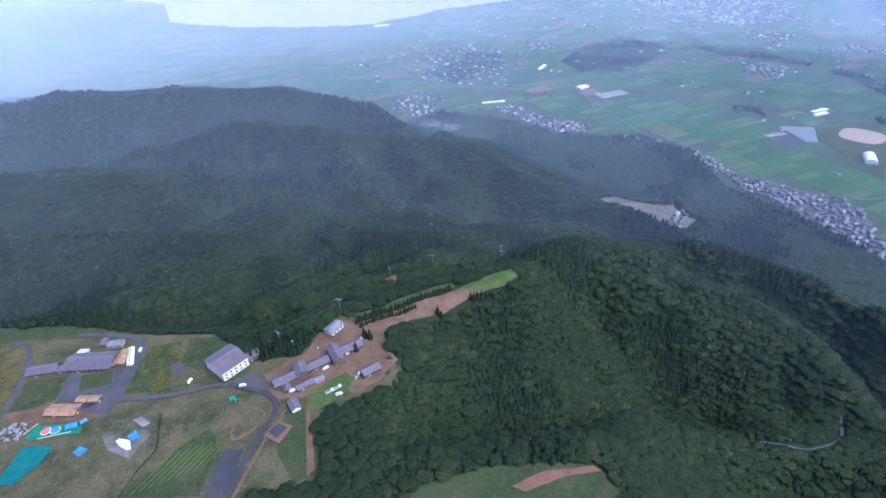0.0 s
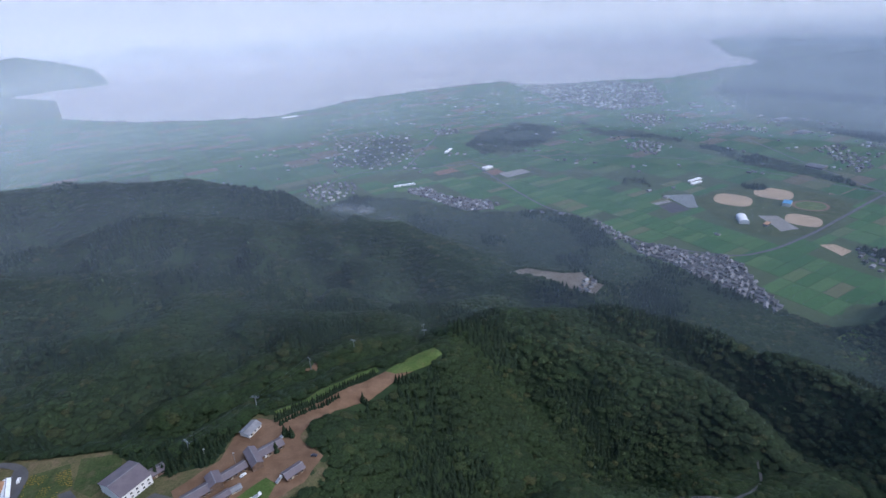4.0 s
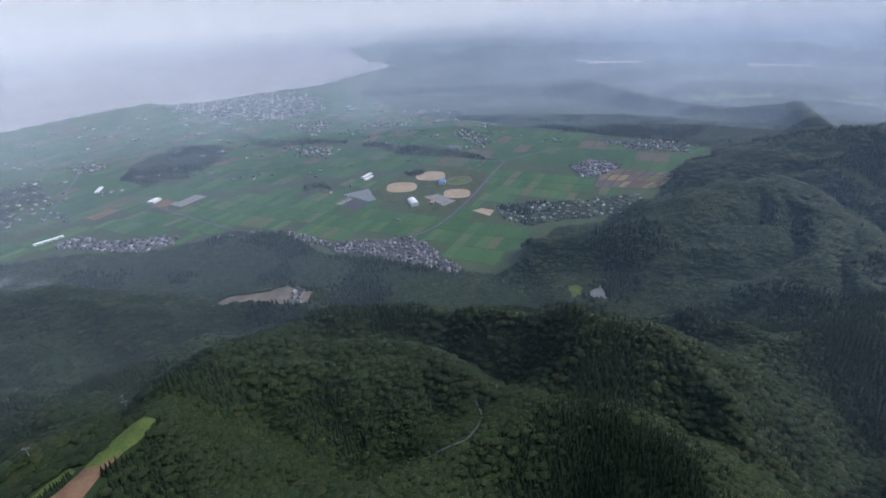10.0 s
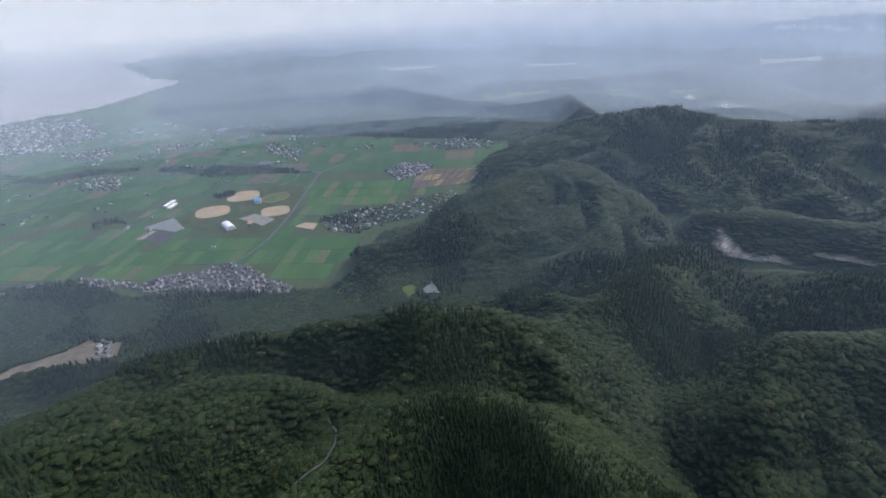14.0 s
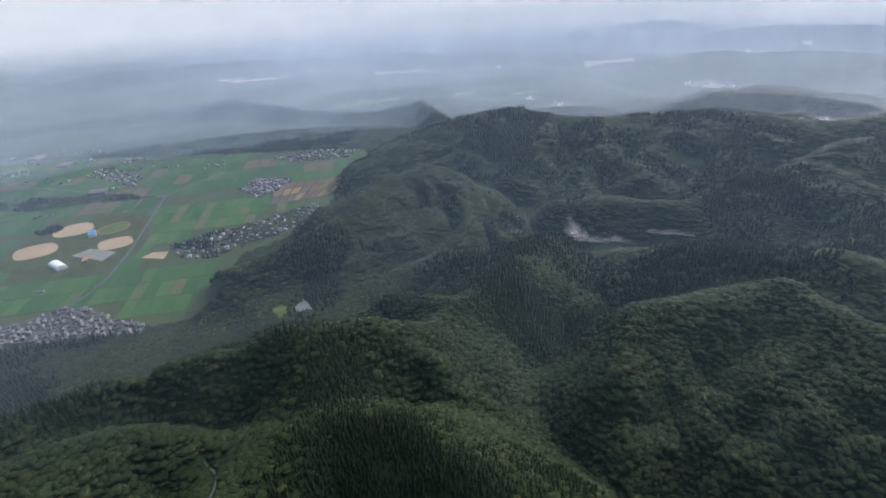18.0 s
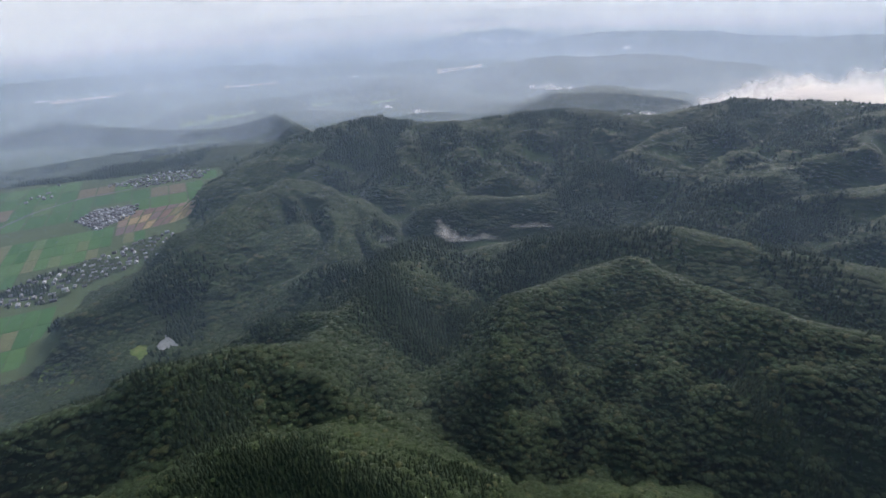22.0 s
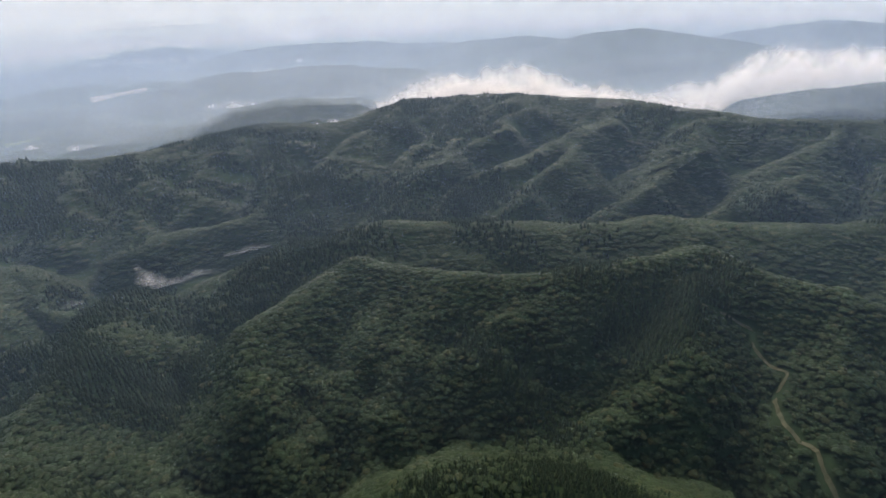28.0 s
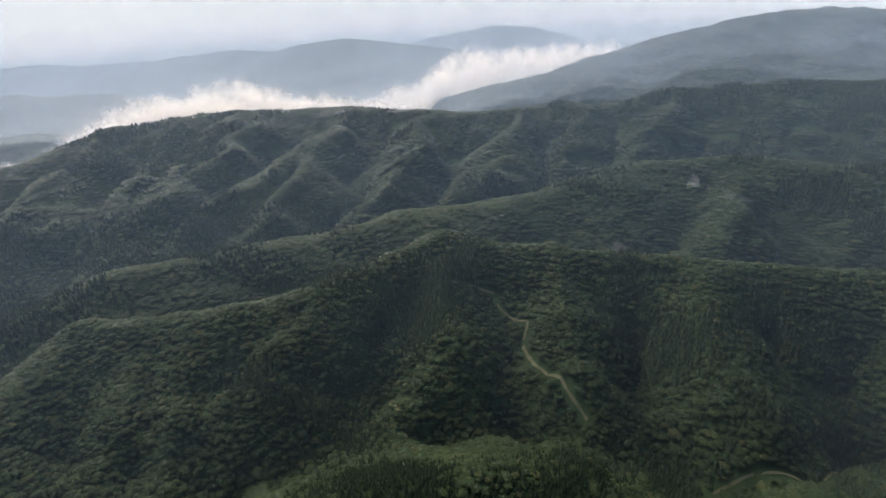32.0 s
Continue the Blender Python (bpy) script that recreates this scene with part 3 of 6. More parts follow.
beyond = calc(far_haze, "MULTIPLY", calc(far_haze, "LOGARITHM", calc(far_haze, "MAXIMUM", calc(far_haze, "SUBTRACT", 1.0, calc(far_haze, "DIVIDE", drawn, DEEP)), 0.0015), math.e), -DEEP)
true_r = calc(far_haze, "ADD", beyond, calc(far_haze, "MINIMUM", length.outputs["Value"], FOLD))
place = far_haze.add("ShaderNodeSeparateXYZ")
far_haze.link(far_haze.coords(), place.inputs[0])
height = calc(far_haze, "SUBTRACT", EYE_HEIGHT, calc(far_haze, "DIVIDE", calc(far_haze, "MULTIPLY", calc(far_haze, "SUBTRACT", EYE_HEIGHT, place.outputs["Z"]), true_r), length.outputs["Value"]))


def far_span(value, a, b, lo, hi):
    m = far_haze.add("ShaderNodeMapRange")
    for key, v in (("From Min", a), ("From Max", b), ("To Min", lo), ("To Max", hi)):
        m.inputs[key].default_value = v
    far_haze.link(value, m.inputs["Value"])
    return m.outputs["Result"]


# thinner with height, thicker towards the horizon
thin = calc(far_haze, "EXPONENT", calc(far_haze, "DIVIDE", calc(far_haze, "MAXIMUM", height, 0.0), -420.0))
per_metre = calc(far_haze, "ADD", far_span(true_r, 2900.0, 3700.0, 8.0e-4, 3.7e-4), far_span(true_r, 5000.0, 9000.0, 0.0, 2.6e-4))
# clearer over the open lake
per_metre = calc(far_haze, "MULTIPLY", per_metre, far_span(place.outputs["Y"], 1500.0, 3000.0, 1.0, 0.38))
# sheet opacity from viewpoint distance and height stands in for hazy air
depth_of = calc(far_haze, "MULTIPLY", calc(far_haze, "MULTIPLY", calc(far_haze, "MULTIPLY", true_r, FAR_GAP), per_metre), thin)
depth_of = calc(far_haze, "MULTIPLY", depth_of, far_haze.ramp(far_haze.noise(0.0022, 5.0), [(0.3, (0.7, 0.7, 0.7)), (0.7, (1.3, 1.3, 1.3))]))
# the haze's pale brightness is put into the sheet colour
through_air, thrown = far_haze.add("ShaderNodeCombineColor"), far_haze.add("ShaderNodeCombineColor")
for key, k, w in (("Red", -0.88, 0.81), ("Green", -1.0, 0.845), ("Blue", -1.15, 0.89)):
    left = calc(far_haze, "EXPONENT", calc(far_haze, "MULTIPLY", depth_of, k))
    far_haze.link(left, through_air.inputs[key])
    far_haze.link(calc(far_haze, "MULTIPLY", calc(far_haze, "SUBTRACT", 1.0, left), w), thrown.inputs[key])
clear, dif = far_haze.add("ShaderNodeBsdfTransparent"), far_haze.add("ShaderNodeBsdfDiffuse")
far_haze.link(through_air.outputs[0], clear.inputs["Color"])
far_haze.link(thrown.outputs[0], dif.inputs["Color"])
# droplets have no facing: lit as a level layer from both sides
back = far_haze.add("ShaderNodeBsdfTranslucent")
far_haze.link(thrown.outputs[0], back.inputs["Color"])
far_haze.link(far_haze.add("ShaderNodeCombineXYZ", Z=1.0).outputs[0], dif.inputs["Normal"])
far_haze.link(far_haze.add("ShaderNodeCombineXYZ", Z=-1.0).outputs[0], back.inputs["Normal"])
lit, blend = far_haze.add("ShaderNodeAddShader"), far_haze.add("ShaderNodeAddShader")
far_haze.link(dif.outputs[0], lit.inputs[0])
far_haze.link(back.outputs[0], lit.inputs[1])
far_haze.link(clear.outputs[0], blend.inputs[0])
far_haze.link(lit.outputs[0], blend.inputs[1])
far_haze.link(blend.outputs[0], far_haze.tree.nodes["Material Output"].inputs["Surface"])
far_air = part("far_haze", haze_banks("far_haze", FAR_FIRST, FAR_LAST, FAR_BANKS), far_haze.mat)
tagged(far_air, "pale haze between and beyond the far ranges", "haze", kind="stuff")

# the overcast sky low down, behind everything
rim_a = np.radians(az)
sky_pale = Nodes("overcast_sky")
glow = sky_pale.add("ShaderNodeEmission", Strength=0.4)
streak = sky_pale.add("ShaderNodeVectorMath")
streak.operation = "MULTIPLY"
streak.inputs[1].default_value = (1.0, 1.0, 7.0)
sky_pale.link(sky_pale.coords(), streak.inputs[0])
sky_pale.link(sky_pale.ramp(sky_pale.noise(0.0012, 4.0, 0.5, streak.outputs[0]), [(0.3, (0.82, 0.86, 0.95)), (0.7, (0.94, 0.95, 1.0))]), glow.inputs["Color"])
sky_pale.link(glow.outputs[0], sky_pale.tree.nodes["Material Output"].inputs["Surface"])
sky_v = np.concatenate([np.stack([4890 * np.sin(rim_a), 4890 * np.cos(rim_a), np.full(na, z)], -1) for z in (-10.0, 900.0)])
k_ = np.arange(na)
far_sky = part("backdrop", mesh_of("backdrop", sky_v, np.stack([k_, np.roll(k_, -1), np.roll(k_, -1) + na, k_ + na], -1)), sky_pale.mat)
tagged(far_sky, "pale overcast sky above the horizon", "sky", kind="structure")

# added glowing sheet that paints bright haze before the farthest mountains
veil = Nodes("glowing_haze")
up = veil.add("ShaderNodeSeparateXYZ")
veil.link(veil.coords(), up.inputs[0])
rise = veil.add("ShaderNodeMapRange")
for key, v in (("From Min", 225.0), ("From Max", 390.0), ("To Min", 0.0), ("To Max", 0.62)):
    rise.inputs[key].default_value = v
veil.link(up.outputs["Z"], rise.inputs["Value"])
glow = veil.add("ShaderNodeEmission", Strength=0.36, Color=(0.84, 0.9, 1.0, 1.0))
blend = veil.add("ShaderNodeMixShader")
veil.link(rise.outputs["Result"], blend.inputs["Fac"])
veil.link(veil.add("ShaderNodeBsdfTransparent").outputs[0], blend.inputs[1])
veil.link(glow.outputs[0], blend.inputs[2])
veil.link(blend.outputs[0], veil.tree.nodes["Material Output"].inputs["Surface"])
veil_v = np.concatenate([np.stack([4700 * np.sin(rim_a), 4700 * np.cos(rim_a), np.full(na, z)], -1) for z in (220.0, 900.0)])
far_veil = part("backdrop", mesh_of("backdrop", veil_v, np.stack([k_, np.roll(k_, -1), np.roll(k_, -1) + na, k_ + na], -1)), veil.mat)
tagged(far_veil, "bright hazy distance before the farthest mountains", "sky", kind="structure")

# ---- woods ----
RESORT = [(-420, 330), (-375, 356), (-312, 353), (-233, 335), (-186, 331), (-150, 296), (-112, 300), (-100, 330), (-88, 346), (-70, 340), (-52, 322), (-45, 300), (-32, 289), (-38, 266), (-64, 250), (-91, 238), (-79, 193), (-117, 184), (-130, 120), (-420, 150)]
SKI_RUN = [(-86, 337), (-69, 334), (-44, 362), (-5, 384), (28, 408), (45, 420), (65, 429), (67, 415), (48, 400), (26, 387), (-6, 360), (-31, 350), (-44, 336), (-50, 321), (-56, 306), (-67, 297)]
RUN_TIP = [(14, 398), (34, 419), (51, 425), (68, 436), (70, 416), (57, 402), (37, 394), (22, 392)]
SIDE_RUN = [(-76, 348), (-46, 384), (-10, 406), (7, 414), (9, 401), (-7, 390), (-42, 367), (-70, 338)]
MEADOW = [(-29, 183), (20, 195), (79, 194), (92, 175), (60, 140), (-20, 150)]
PATCH_UPPER = [(-62, 444), (-55, 466), (-46, 452), (-49, 442)]
PATCH_LOWER = [(-104, 402), (-89, 404), (-88, 387), (-98, 386)]
POND = [(902, 496), (934, 492), (964, 489), (944, 469), (921, 446)]
POND_FIELD = [(919, 545), (941, 521), (929, 503), (885, 499), (878, 513)]
CLEARINGS = [SKI_RUN, RUN_TIP, SIDE_RUN, RESORT, MEADOW, QUARRY, PATCH_UPPER, PATCH_LOWER, POND, POND_FIELD]
FOREST_TRACK = [(281, -627), (257, -656), (230, -667), (216, -646), (165, -623), (164, -591), (137, -550), (101, -533), (87, -517), (71, -505), (59, -496)]
LOW_TRACK = [(-1, -358), (-30, -408), (-77, -474), (-110, -490), (-167, -494), (-219, -588), (-251, -611)]
GORGE_ROAD = [(240, 279), (260, 270), (278, 262), (300, 268), (322, 282), (345, 301), (351, 316)]
QUARRY_ROAD = [(540, 1010), (505, 955), (470, 905)]
TRACKS = [FOREST_TRACK, LOW_TRACK, GORGE_ROAD, QUARRY_ROAD]


def crown_shapes(count, level, low):
    """Lumpy crowns one metre in radius, open below."""
    out = []
    for i in range(count):
        bm = bmesh.new()
        bmesh.ops.create_icosphere(bm, subdivisions=level, radius=1.0)
        bmesh.ops.delete(bm, geom=[f for f in bm.faces if f.calc_center_median().z < low], context="FACES")
        for v in bm.verts:
            k = 1 + 0.34 * noise.noise(v.co * 1.6 + Vector((i * 7.1, 3.3, 1.7))) + 0.2 * noise.noise(v.co * 3.7 + Vector((1.1, i * 5.3, 9)))
            v.co *= k
        bmesh.ops.triangulate(bm, faces=bm.faces)
        bm.verts.index_update()
        out.append((np.array([v.co[:] for v in bm.verts]), np.array([[v.index for v in f.verts] for f in bm.faces])))
        bm.free()
    return out


def dome_shapes(count, sides):
    """Small uneven domes one metre in radius, for crowns seen from afar."""
    out = []
    for i in range(count):
        r2 = random.Random(70 + i)
        vs, fs = [], []
        for z, w in ((-0.25, 0.95), (0.5, 0.82)):
            for k in range(sides):
                a = 2 * math.pi * (k + 0.5 * r2.random()) / sides
                q = w * r2.uniform(0.72, 1.2)
                vs.append((q * math.cos(a), q * math.sin(a), z + r2.uniform(-0.18, 0.18)))
        vs.append((r2.uniform(-0.3, 0.3), r2.uniform(-0.3, 0.3), 1.0))
        for k in range(sides):
            n = (k + 1) % sides
            fs += [(k, n, sides + n), (k, sides + n, sides + k), (sides + k, sides + n, 2 * sides)]
        out.append((np.array(vs), np.array(fs)))
    return out


def cap_shapes(count, sides):
    """Plain small caps one metre in radius, for crowns a mile off."""
    out = []
    for i in range(count):
        r2 = random.Random(170 + i)
        vs = []
        for k in range(sides):
            a = 2 * math.pi * (k + 0.5 * r2.random()) / sides
            q = r2.uniform(0.75, 1.15)
            vs.append((q * math.cos(a), q * math.sin(a), r2.uniform(-0.3, 0.0)))
        vs.append((r2.uniform(-0.3, 0.3), r2.uniform(-0.3, 0.3), 1.0))
        out.append((np.array(vs), np.array([(k, (k + 1) % sides, sides) for k in range(sides)])))
    return out


def cone_shapes(count, sides, tiers):
    """Ragged spires one metre high."""
    out = []
    for i in range(count):
        r2 = random.Random(40 + i)
        vs, fs = [], []
        for k in range(tiers):
            z0, z1 = k / tiers * 0.85, min(1.0, (k + 1.55) / tiers * 0.85 if k < tiers - 1 else 1.0)
            w = 0.25 * (1 - k / tiers) + 0.02
            b = len(vs)
            for s in range(sides):
                a = 2 * math.pi * (s + 0.4 * r2.random()) / sides
                q = w * (0.75 + 0.5 * r2.random())
                vs.append((q * math.cos(a), q * math.sin(a), z0 - 0.05 * r2.random()))
            vs.append((0, 0, z1))
            fs += [(b + s, b + (s + 1) % sides, b + sides) for s in range(sides)]
        out.append((np.array(vs), np.array(fs)))
    return out


def plant(name, xy, shapes, sx, sz, lift, material, label, solid=0.7):
    """One joined stand of trees: at true places xy, radius sx, height sz."""
    z = land(xy[:, 0], xy[:, 1])
    step = 14.0
    dx, dy = land(xy[:, 0] + step, xy[:, 1]) - land(xy[:, 0] - step, xy[:, 1]), land(xy[:, 0], xy[:, 1] + step) - land(xy[:, 0], xy[:, 1] - step)
    slope = np.stack([-dx / (2 * step), -dy / (2 * step), np.ones(len(xy))], -1)
    slope /= np.linalg.norm(slope, axis=1)[:, None]
    kind_of = rng.integers(0, len(shapes), len(xy))
    vs, fs, leans, base = [], [], [], 0
    for k, (tv, tf) in enumerate(shapes):
        m = np.nonzero(kind_of == k)[0]
        if not len(m):
            continue
        a = rng.random(len(m)) * 2 * np.pi
        c, s = np.cos(a)[:, None], np.sin(a)[:, None]
        w, hgt = sx[m][:, None], sz[m][:, None]
        X = (tv[None, :, 0] * c - tv[None, :, 1] * s) * w + xy[m, 0][:, None]
        Y = (tv[None, :, 0] * s + tv[None, :, 1] * c) * w + xy[m, 1][:, None]
        Z = tv[None, :, 2] * hgt + (z[m] + lift[m])[:, None]
        vs.append(np.stack([X, Y, Z], -1).reshape(-1, 3))
        fs.append((tf[None] + (np.arange(len(m)) * len(tv))[:, None, None] + base).reshape(-1, 3))
        base += len(m) * len(tv)
        leans.append(np.repeat(slope[m], len(tv), axis=0))
    me = mesh_of(name, fold(np.concatenate(vs)), np.concatenate(fs), True)
    # leaves scatter light through the canopy: the crowns shade softly, with the lie of the slope
    n = np.empty(3 * len(me.vertices), dtype=np.float32)
    me.vertex_normals.foreach_get("vector", n)
    n = n.reshape(-1, 3) * solid + np.concatenate(leans) * (1 - solid)
    n /= np.linalg.norm(n, axis=1)[:, None]
    me.attributes.new("custom_normal", "FLOAT_VECTOR", "POINT").data.foreach_set("vector", n.astype(np.float32).ravel())
    ob = part(name, me, material)
    return tagged(ob, label, "trees", kind="stuff")


def spots(r0, r1, gap, seen=True):
    """Jittered places between two distances, within or outside the finely modelled stretch."""
    n = int(2 * r1 / gap)
    g = (np.arange(n) + 0.5) * gap - r1
    X, Y = np.meshgrid(g, g)
    X, Y = X + (np.arange(n) % 2)[:, None] * gap * 0.5, Y
    X = X + (rng.random(X.shape) - 0.5) * gap * 0.75
    Y = Y + (rng.random(X.shape) - 0.5) * gap * 0.75
    r, a = np.hypot(X, Y), np.degrees(np.arctan2(X, Y))
    a = np.where(a < VIEW_FROM, a + 360, a)
    m = (r >= r0) & (r < r1) & ((a <= VIEW_TO) == seen)
    return np.stack([X[m], Y[m]], -1)


BIG_WOOD = [(570, 2401), (696, 2602), (941, 2774), (1084, 2600), (1077, 2472), (948, 2305), (753, 2193), (605, 2213)]
TOWN_WOOD = [(180, 2662), (328, 2584), (331, 2435), (179, 2255), (58, 2141), (-29, 2271), (-14, 2465), (63, 2427)]
BELT_NORTH = [(1250, 2678), (1270, 2423), (1425, 2341), (1596, 1899), (1539, 1858), (1368, 2236), (1215, 2333), (1192, 2467)]
BELT_SOUTH = [(1505, 1881), (1617, 1838), (1691, 1356), (1652, 1327), (1579, 1530), (1491, 1707)]
FIELD_WOOD = [(1002, 1757), (1066, 1728), (1017, 1556), (948, 1634)]
PARK_WOOD = [(1314, 1525), (1440, 1492), (1371, 1428), (1293, 1477)]
GROVE_VILLAGE = [(1245, 1008), (1341, 951), (1454, 833), (1606, 717), (1500, 620), (1298, 781), (1192, 841), (1185, 940)]
WOODS_ON_PLAIN = [BIG_WOOD, TOWN_WOOD, BELT_NORTH, BELT_SOUTH, FIELD_WOOD, PARK_WOOD, GROVE_VILLAGE]


def wooded(xy):
    """Where the hills carry forest."""
    x, y = xy[:, 0], xy[:, 1]
    far_off = np.hypot(x, y) > 3000
    m = (~inside(PLAIN, x, y) | far_off) & ~inside(LAKE_EDGE, x, y)
    for poly in CLEARINGS:
        m &= ~inside(poly, x, y)
    for poly in (SKI_RUN, SIDE_RUN):
        m &= edge_distance(poly, x, y) > 5.5
    thin = value_noise(x, y, 45.0, 7)
    for poly in WOODS_ON_PLAIN:
        near = np.clip(edge_distance(poly, x, y) / 60, 0, 1)
        m |= inside(poly, x, y) & (thin > (0.4 if poly in (GROVE_VILLAGE, TOWN_WOOD) else 0.42 - 0.4 * near))
    for line in TRACKS:
        m &= edge_distance(line, x, y, False) > 6.0
    return m


def conifers_here(xy):
    """Plantations of cedar stand in blocks among the broadleaf woods."""
    x, y = xy[:, 0], xy[:, 1]
    v = value_noise(x, y, 85.0, 5) * 0.55 + value_noise(x, y, 330.0, 6) * 0.45
    return v + 0.22 * (rng.random(len(x)) - 0.5) > 0.63


def forest():
    bands = [(120, 470, 4.0, 3.2, 2, 0.15), (470, 900, 5.5, 4.5, 1, -0.2), (900, 1600, 7.0, 5.7, 0, -0.2), (1600, 3000, 10.0, 8.0, 0, -0.2), (3000, 4400, 17, 14, 0, -0.2)]
    for n, (r0, r1, gap, size, level, low) in enumerate(bands):
        solid = 0.6 if r0 < 900 else 0.74  # how far a crown shades as a solid dome
        for seen in (True, False):
            g = gap if seen else gap * 2.2
            w = size if seen else size * 2.0
            if not seen and r0 >= 3000:
                continue
            xy = spots(r0, r1, g, seen)
            xy = xy[wooded(xy)]
            if r0 >= 3000:
                xy = xy[land(xy[:, 0], xy[:, 1]) > 12]
            xy = xy[rng.random(len(xy)) > 0.05]
            con = conifers_here(xy) & (r0 < 3000)
            b = xy[~con]
            s = 1.14 * w * (0.55 + 1.0 * rng.random(len(b)) ** 1.7) * (0.8 + 0.45 * value_noise(b[:, 0], b[:, 1], 110.0, 11))
            plant("broadleaf_forest", b, crown_shapes(6, level, low) if level == 2 else dome_shapes(8, 5) if level else cap_shapes(8, 6), s, np.minimum(s, 6.0 if r0 < 3000 else 9.0) * (0.32 + 0.24 * rng.random(len(b))), np.minimum(s, 6.0) * 0.22 + 0.8 + 1.3 * rng.random(len(b)), broadleaf, "dense green broadleaf forest covering the hillsides", solid)
            b = xy[con]
            if len(b):
                s = min(w, 5.0) * (2.0 + 1.2 * rng.random(len(b)))
                plant("cedar_forest", b, cone_shapes(5, 6, 3 if level == 2 else 2), s * 1.2 * w / min(w, 5.0), s, s * 0 - 0.3, conifer_leaf, "dark pointed cedar plantation on the slopes", solid)


forest()


# ---- laying sheets, strips and blocks on the land ----
from mathutils.geometry import delaunay_2d_cdt


def drape(name, poly, material, lift=0.25, gap=6.0, label="", parent=None):
    """A sheet with the outline poly that follows the ground."""
    pts = []
    for (x0, y0), (x1, y1) in zip(poly, poly[1:] + poly[:1]):
        n = max(1, int(math.hypot(x1 - x0, y1 - y0) / gap))
        for i in range(n):
            j = 0.12 * gap * (random.random() - 0.5) if i else 0.0
            pts.append((x0 + (x1 - x0) * i / n + j, y0 + (y1 - y0) * i / n - j))
    ring = len(pts)
    xs, ys = [p[0] for p in pts], [p[1] for p in pts]
    X, Y = np.meshgrid(np.arange(min(xs), max(xs), gap), np.arange(min(ys), max(ys), gap))
    m = inside(poly, X, Y) & (edge_distance(poly, X, Y) > gap * 0.4)
    pts += list(zip(X[m].tolist(), Y[m].tolist()))
    v, _, f, _, _, _ = delaunay_2d_cdt([Vector(p) for p in pts], [(i, (i + 1) % ring) for i in range(ring)], [list(range(ring))], 1, 1e-4)
    p = np.array([[a.x, a.y, 0.0] for a in v])
    p[:, 2] = land(p[:, 0], p[:, 1]) + lift
    ob = part(name, mesh_of(name, fold(p), [list(t) for t in f]), material, parent)
    return tagged(ob, label, name.replace("_", " ") if label else "", kind="" if parent else "structure")


def ribbon(name, line, width, material, lift=0.35, gap=6.0, label="", ragged=0.0, parent=None):
    """A road or path along a line."""
    dense = []
    for (x0, y0), (x1, y1) in zip(line, line[1:]):
        n = max(1, int(math.hypot(x1 - x0, y1 - y0) / gap))
        dense += [(x0 + (x1 - x0) * i / n, y0 + (y1 - y0) * i / n) for i in range(n)]
    dense.append(line[-1])
    d = np.array(dense, dtype=float)
    for _ in range(2):
        d[1:-1] = 0.25 * d[:-2] + 0.5 * d[1:-1] + 0.25 * d[2:]
    t = np.gradient(d, axis=0)
    t /= np.maximum(np.hypot(t[:, 0], t[:, 1]), 1e-6)[:, None]
    side = np.stack([-t[:, 1], t[:, 0]], -1)
    w = width / 2 * (1 + ragged * (rng.random(len(d)) - 0.5))
    rows = [d + side * (w * k)[:, None] for k in (-1, 0, 1)]
    p = np.concatenate(rows)
    p = np.column_stack([p, land(p[:, 0], p[:, 1]) + lift])
    n = len(d)
    f = [[k * n + i, k * n + i + 1, (k + 1) * n + i + 1, (k + 1) * n + i] for k in (0, 1) for i in range(n - 1)]
    ob = part(name, mesh_of(name, fold(p), [q[::-1] for q in f]), material, parent)
    return tagged(ob, label, name.replace("_", " ") if label else "", kind="" if parent else "structure")


def block(bm, x, y, z, sx, sy, sz, bevel=0.0):
    """A box standing on z."""
    made = bmesh.ops.create_cube(bm, size=1.0, matrix=Matrix.Translation((x, y, z + sz / 2)) @ Matrix.Diagonal((sx, sy, sz, 1)))
    if bevel:
        bmesh.ops.bevel(bm, geom=list({e for v in made["verts"] for e in v.link_edges}), offset=bevel, segments=1, affect="EDGES")
    return bm


def rod(bm, a, b, r0, r1, sides=6):
    a, b = Vector(a), Vector(b)
    q = (b - a).to_track_quat("Z", "Y").to_matrix().to_4x4()
    bmesh.ops.create_cone(bm, cap_ends=True, segments=sides, radius1=r0, radius2=r1, depth=(b - a).length, matrix=Matrix.Translation((a + b) / 2) @ q)
    return bm


def gable_roof(length, width, eave, rise, over=0.7, thick=0.25):
    """Two pitched slabs with overhanging eaves, the ridge along x."""
    bm = bmesh.new()
    hl, hw = length / 2 + over, width / 2 + over
    drop = rise * over / (width / 2)
    sec = [(-hw, eave - drop), (0, eave + rise), (hw, eave - drop), (hw, eave - drop + thick), (0, eave + rise + thick), (-hw, eave - drop + thick)]
    rings = [[bm.verts.new((x, y, z)) for y, z in sec] for x in (-hl, hl)]
    a, b = rings
    for i in range(6):
        j = (i + 1) % 6
        bm.faces.new((a[i], a[j], b[j], b[i]))
    for r, quads_ in ((a, ((0, 5, 4, 1), (1, 4, 3, 2))), (b, ((0, 1, 4, 5), (1, 2, 3, 4)))):
        for q in quads_:
            bm.faces.new([r[k] for k in q])
    bmesh.ops.recalc_face_normals(bm, faces=bm.faces)
    return bm


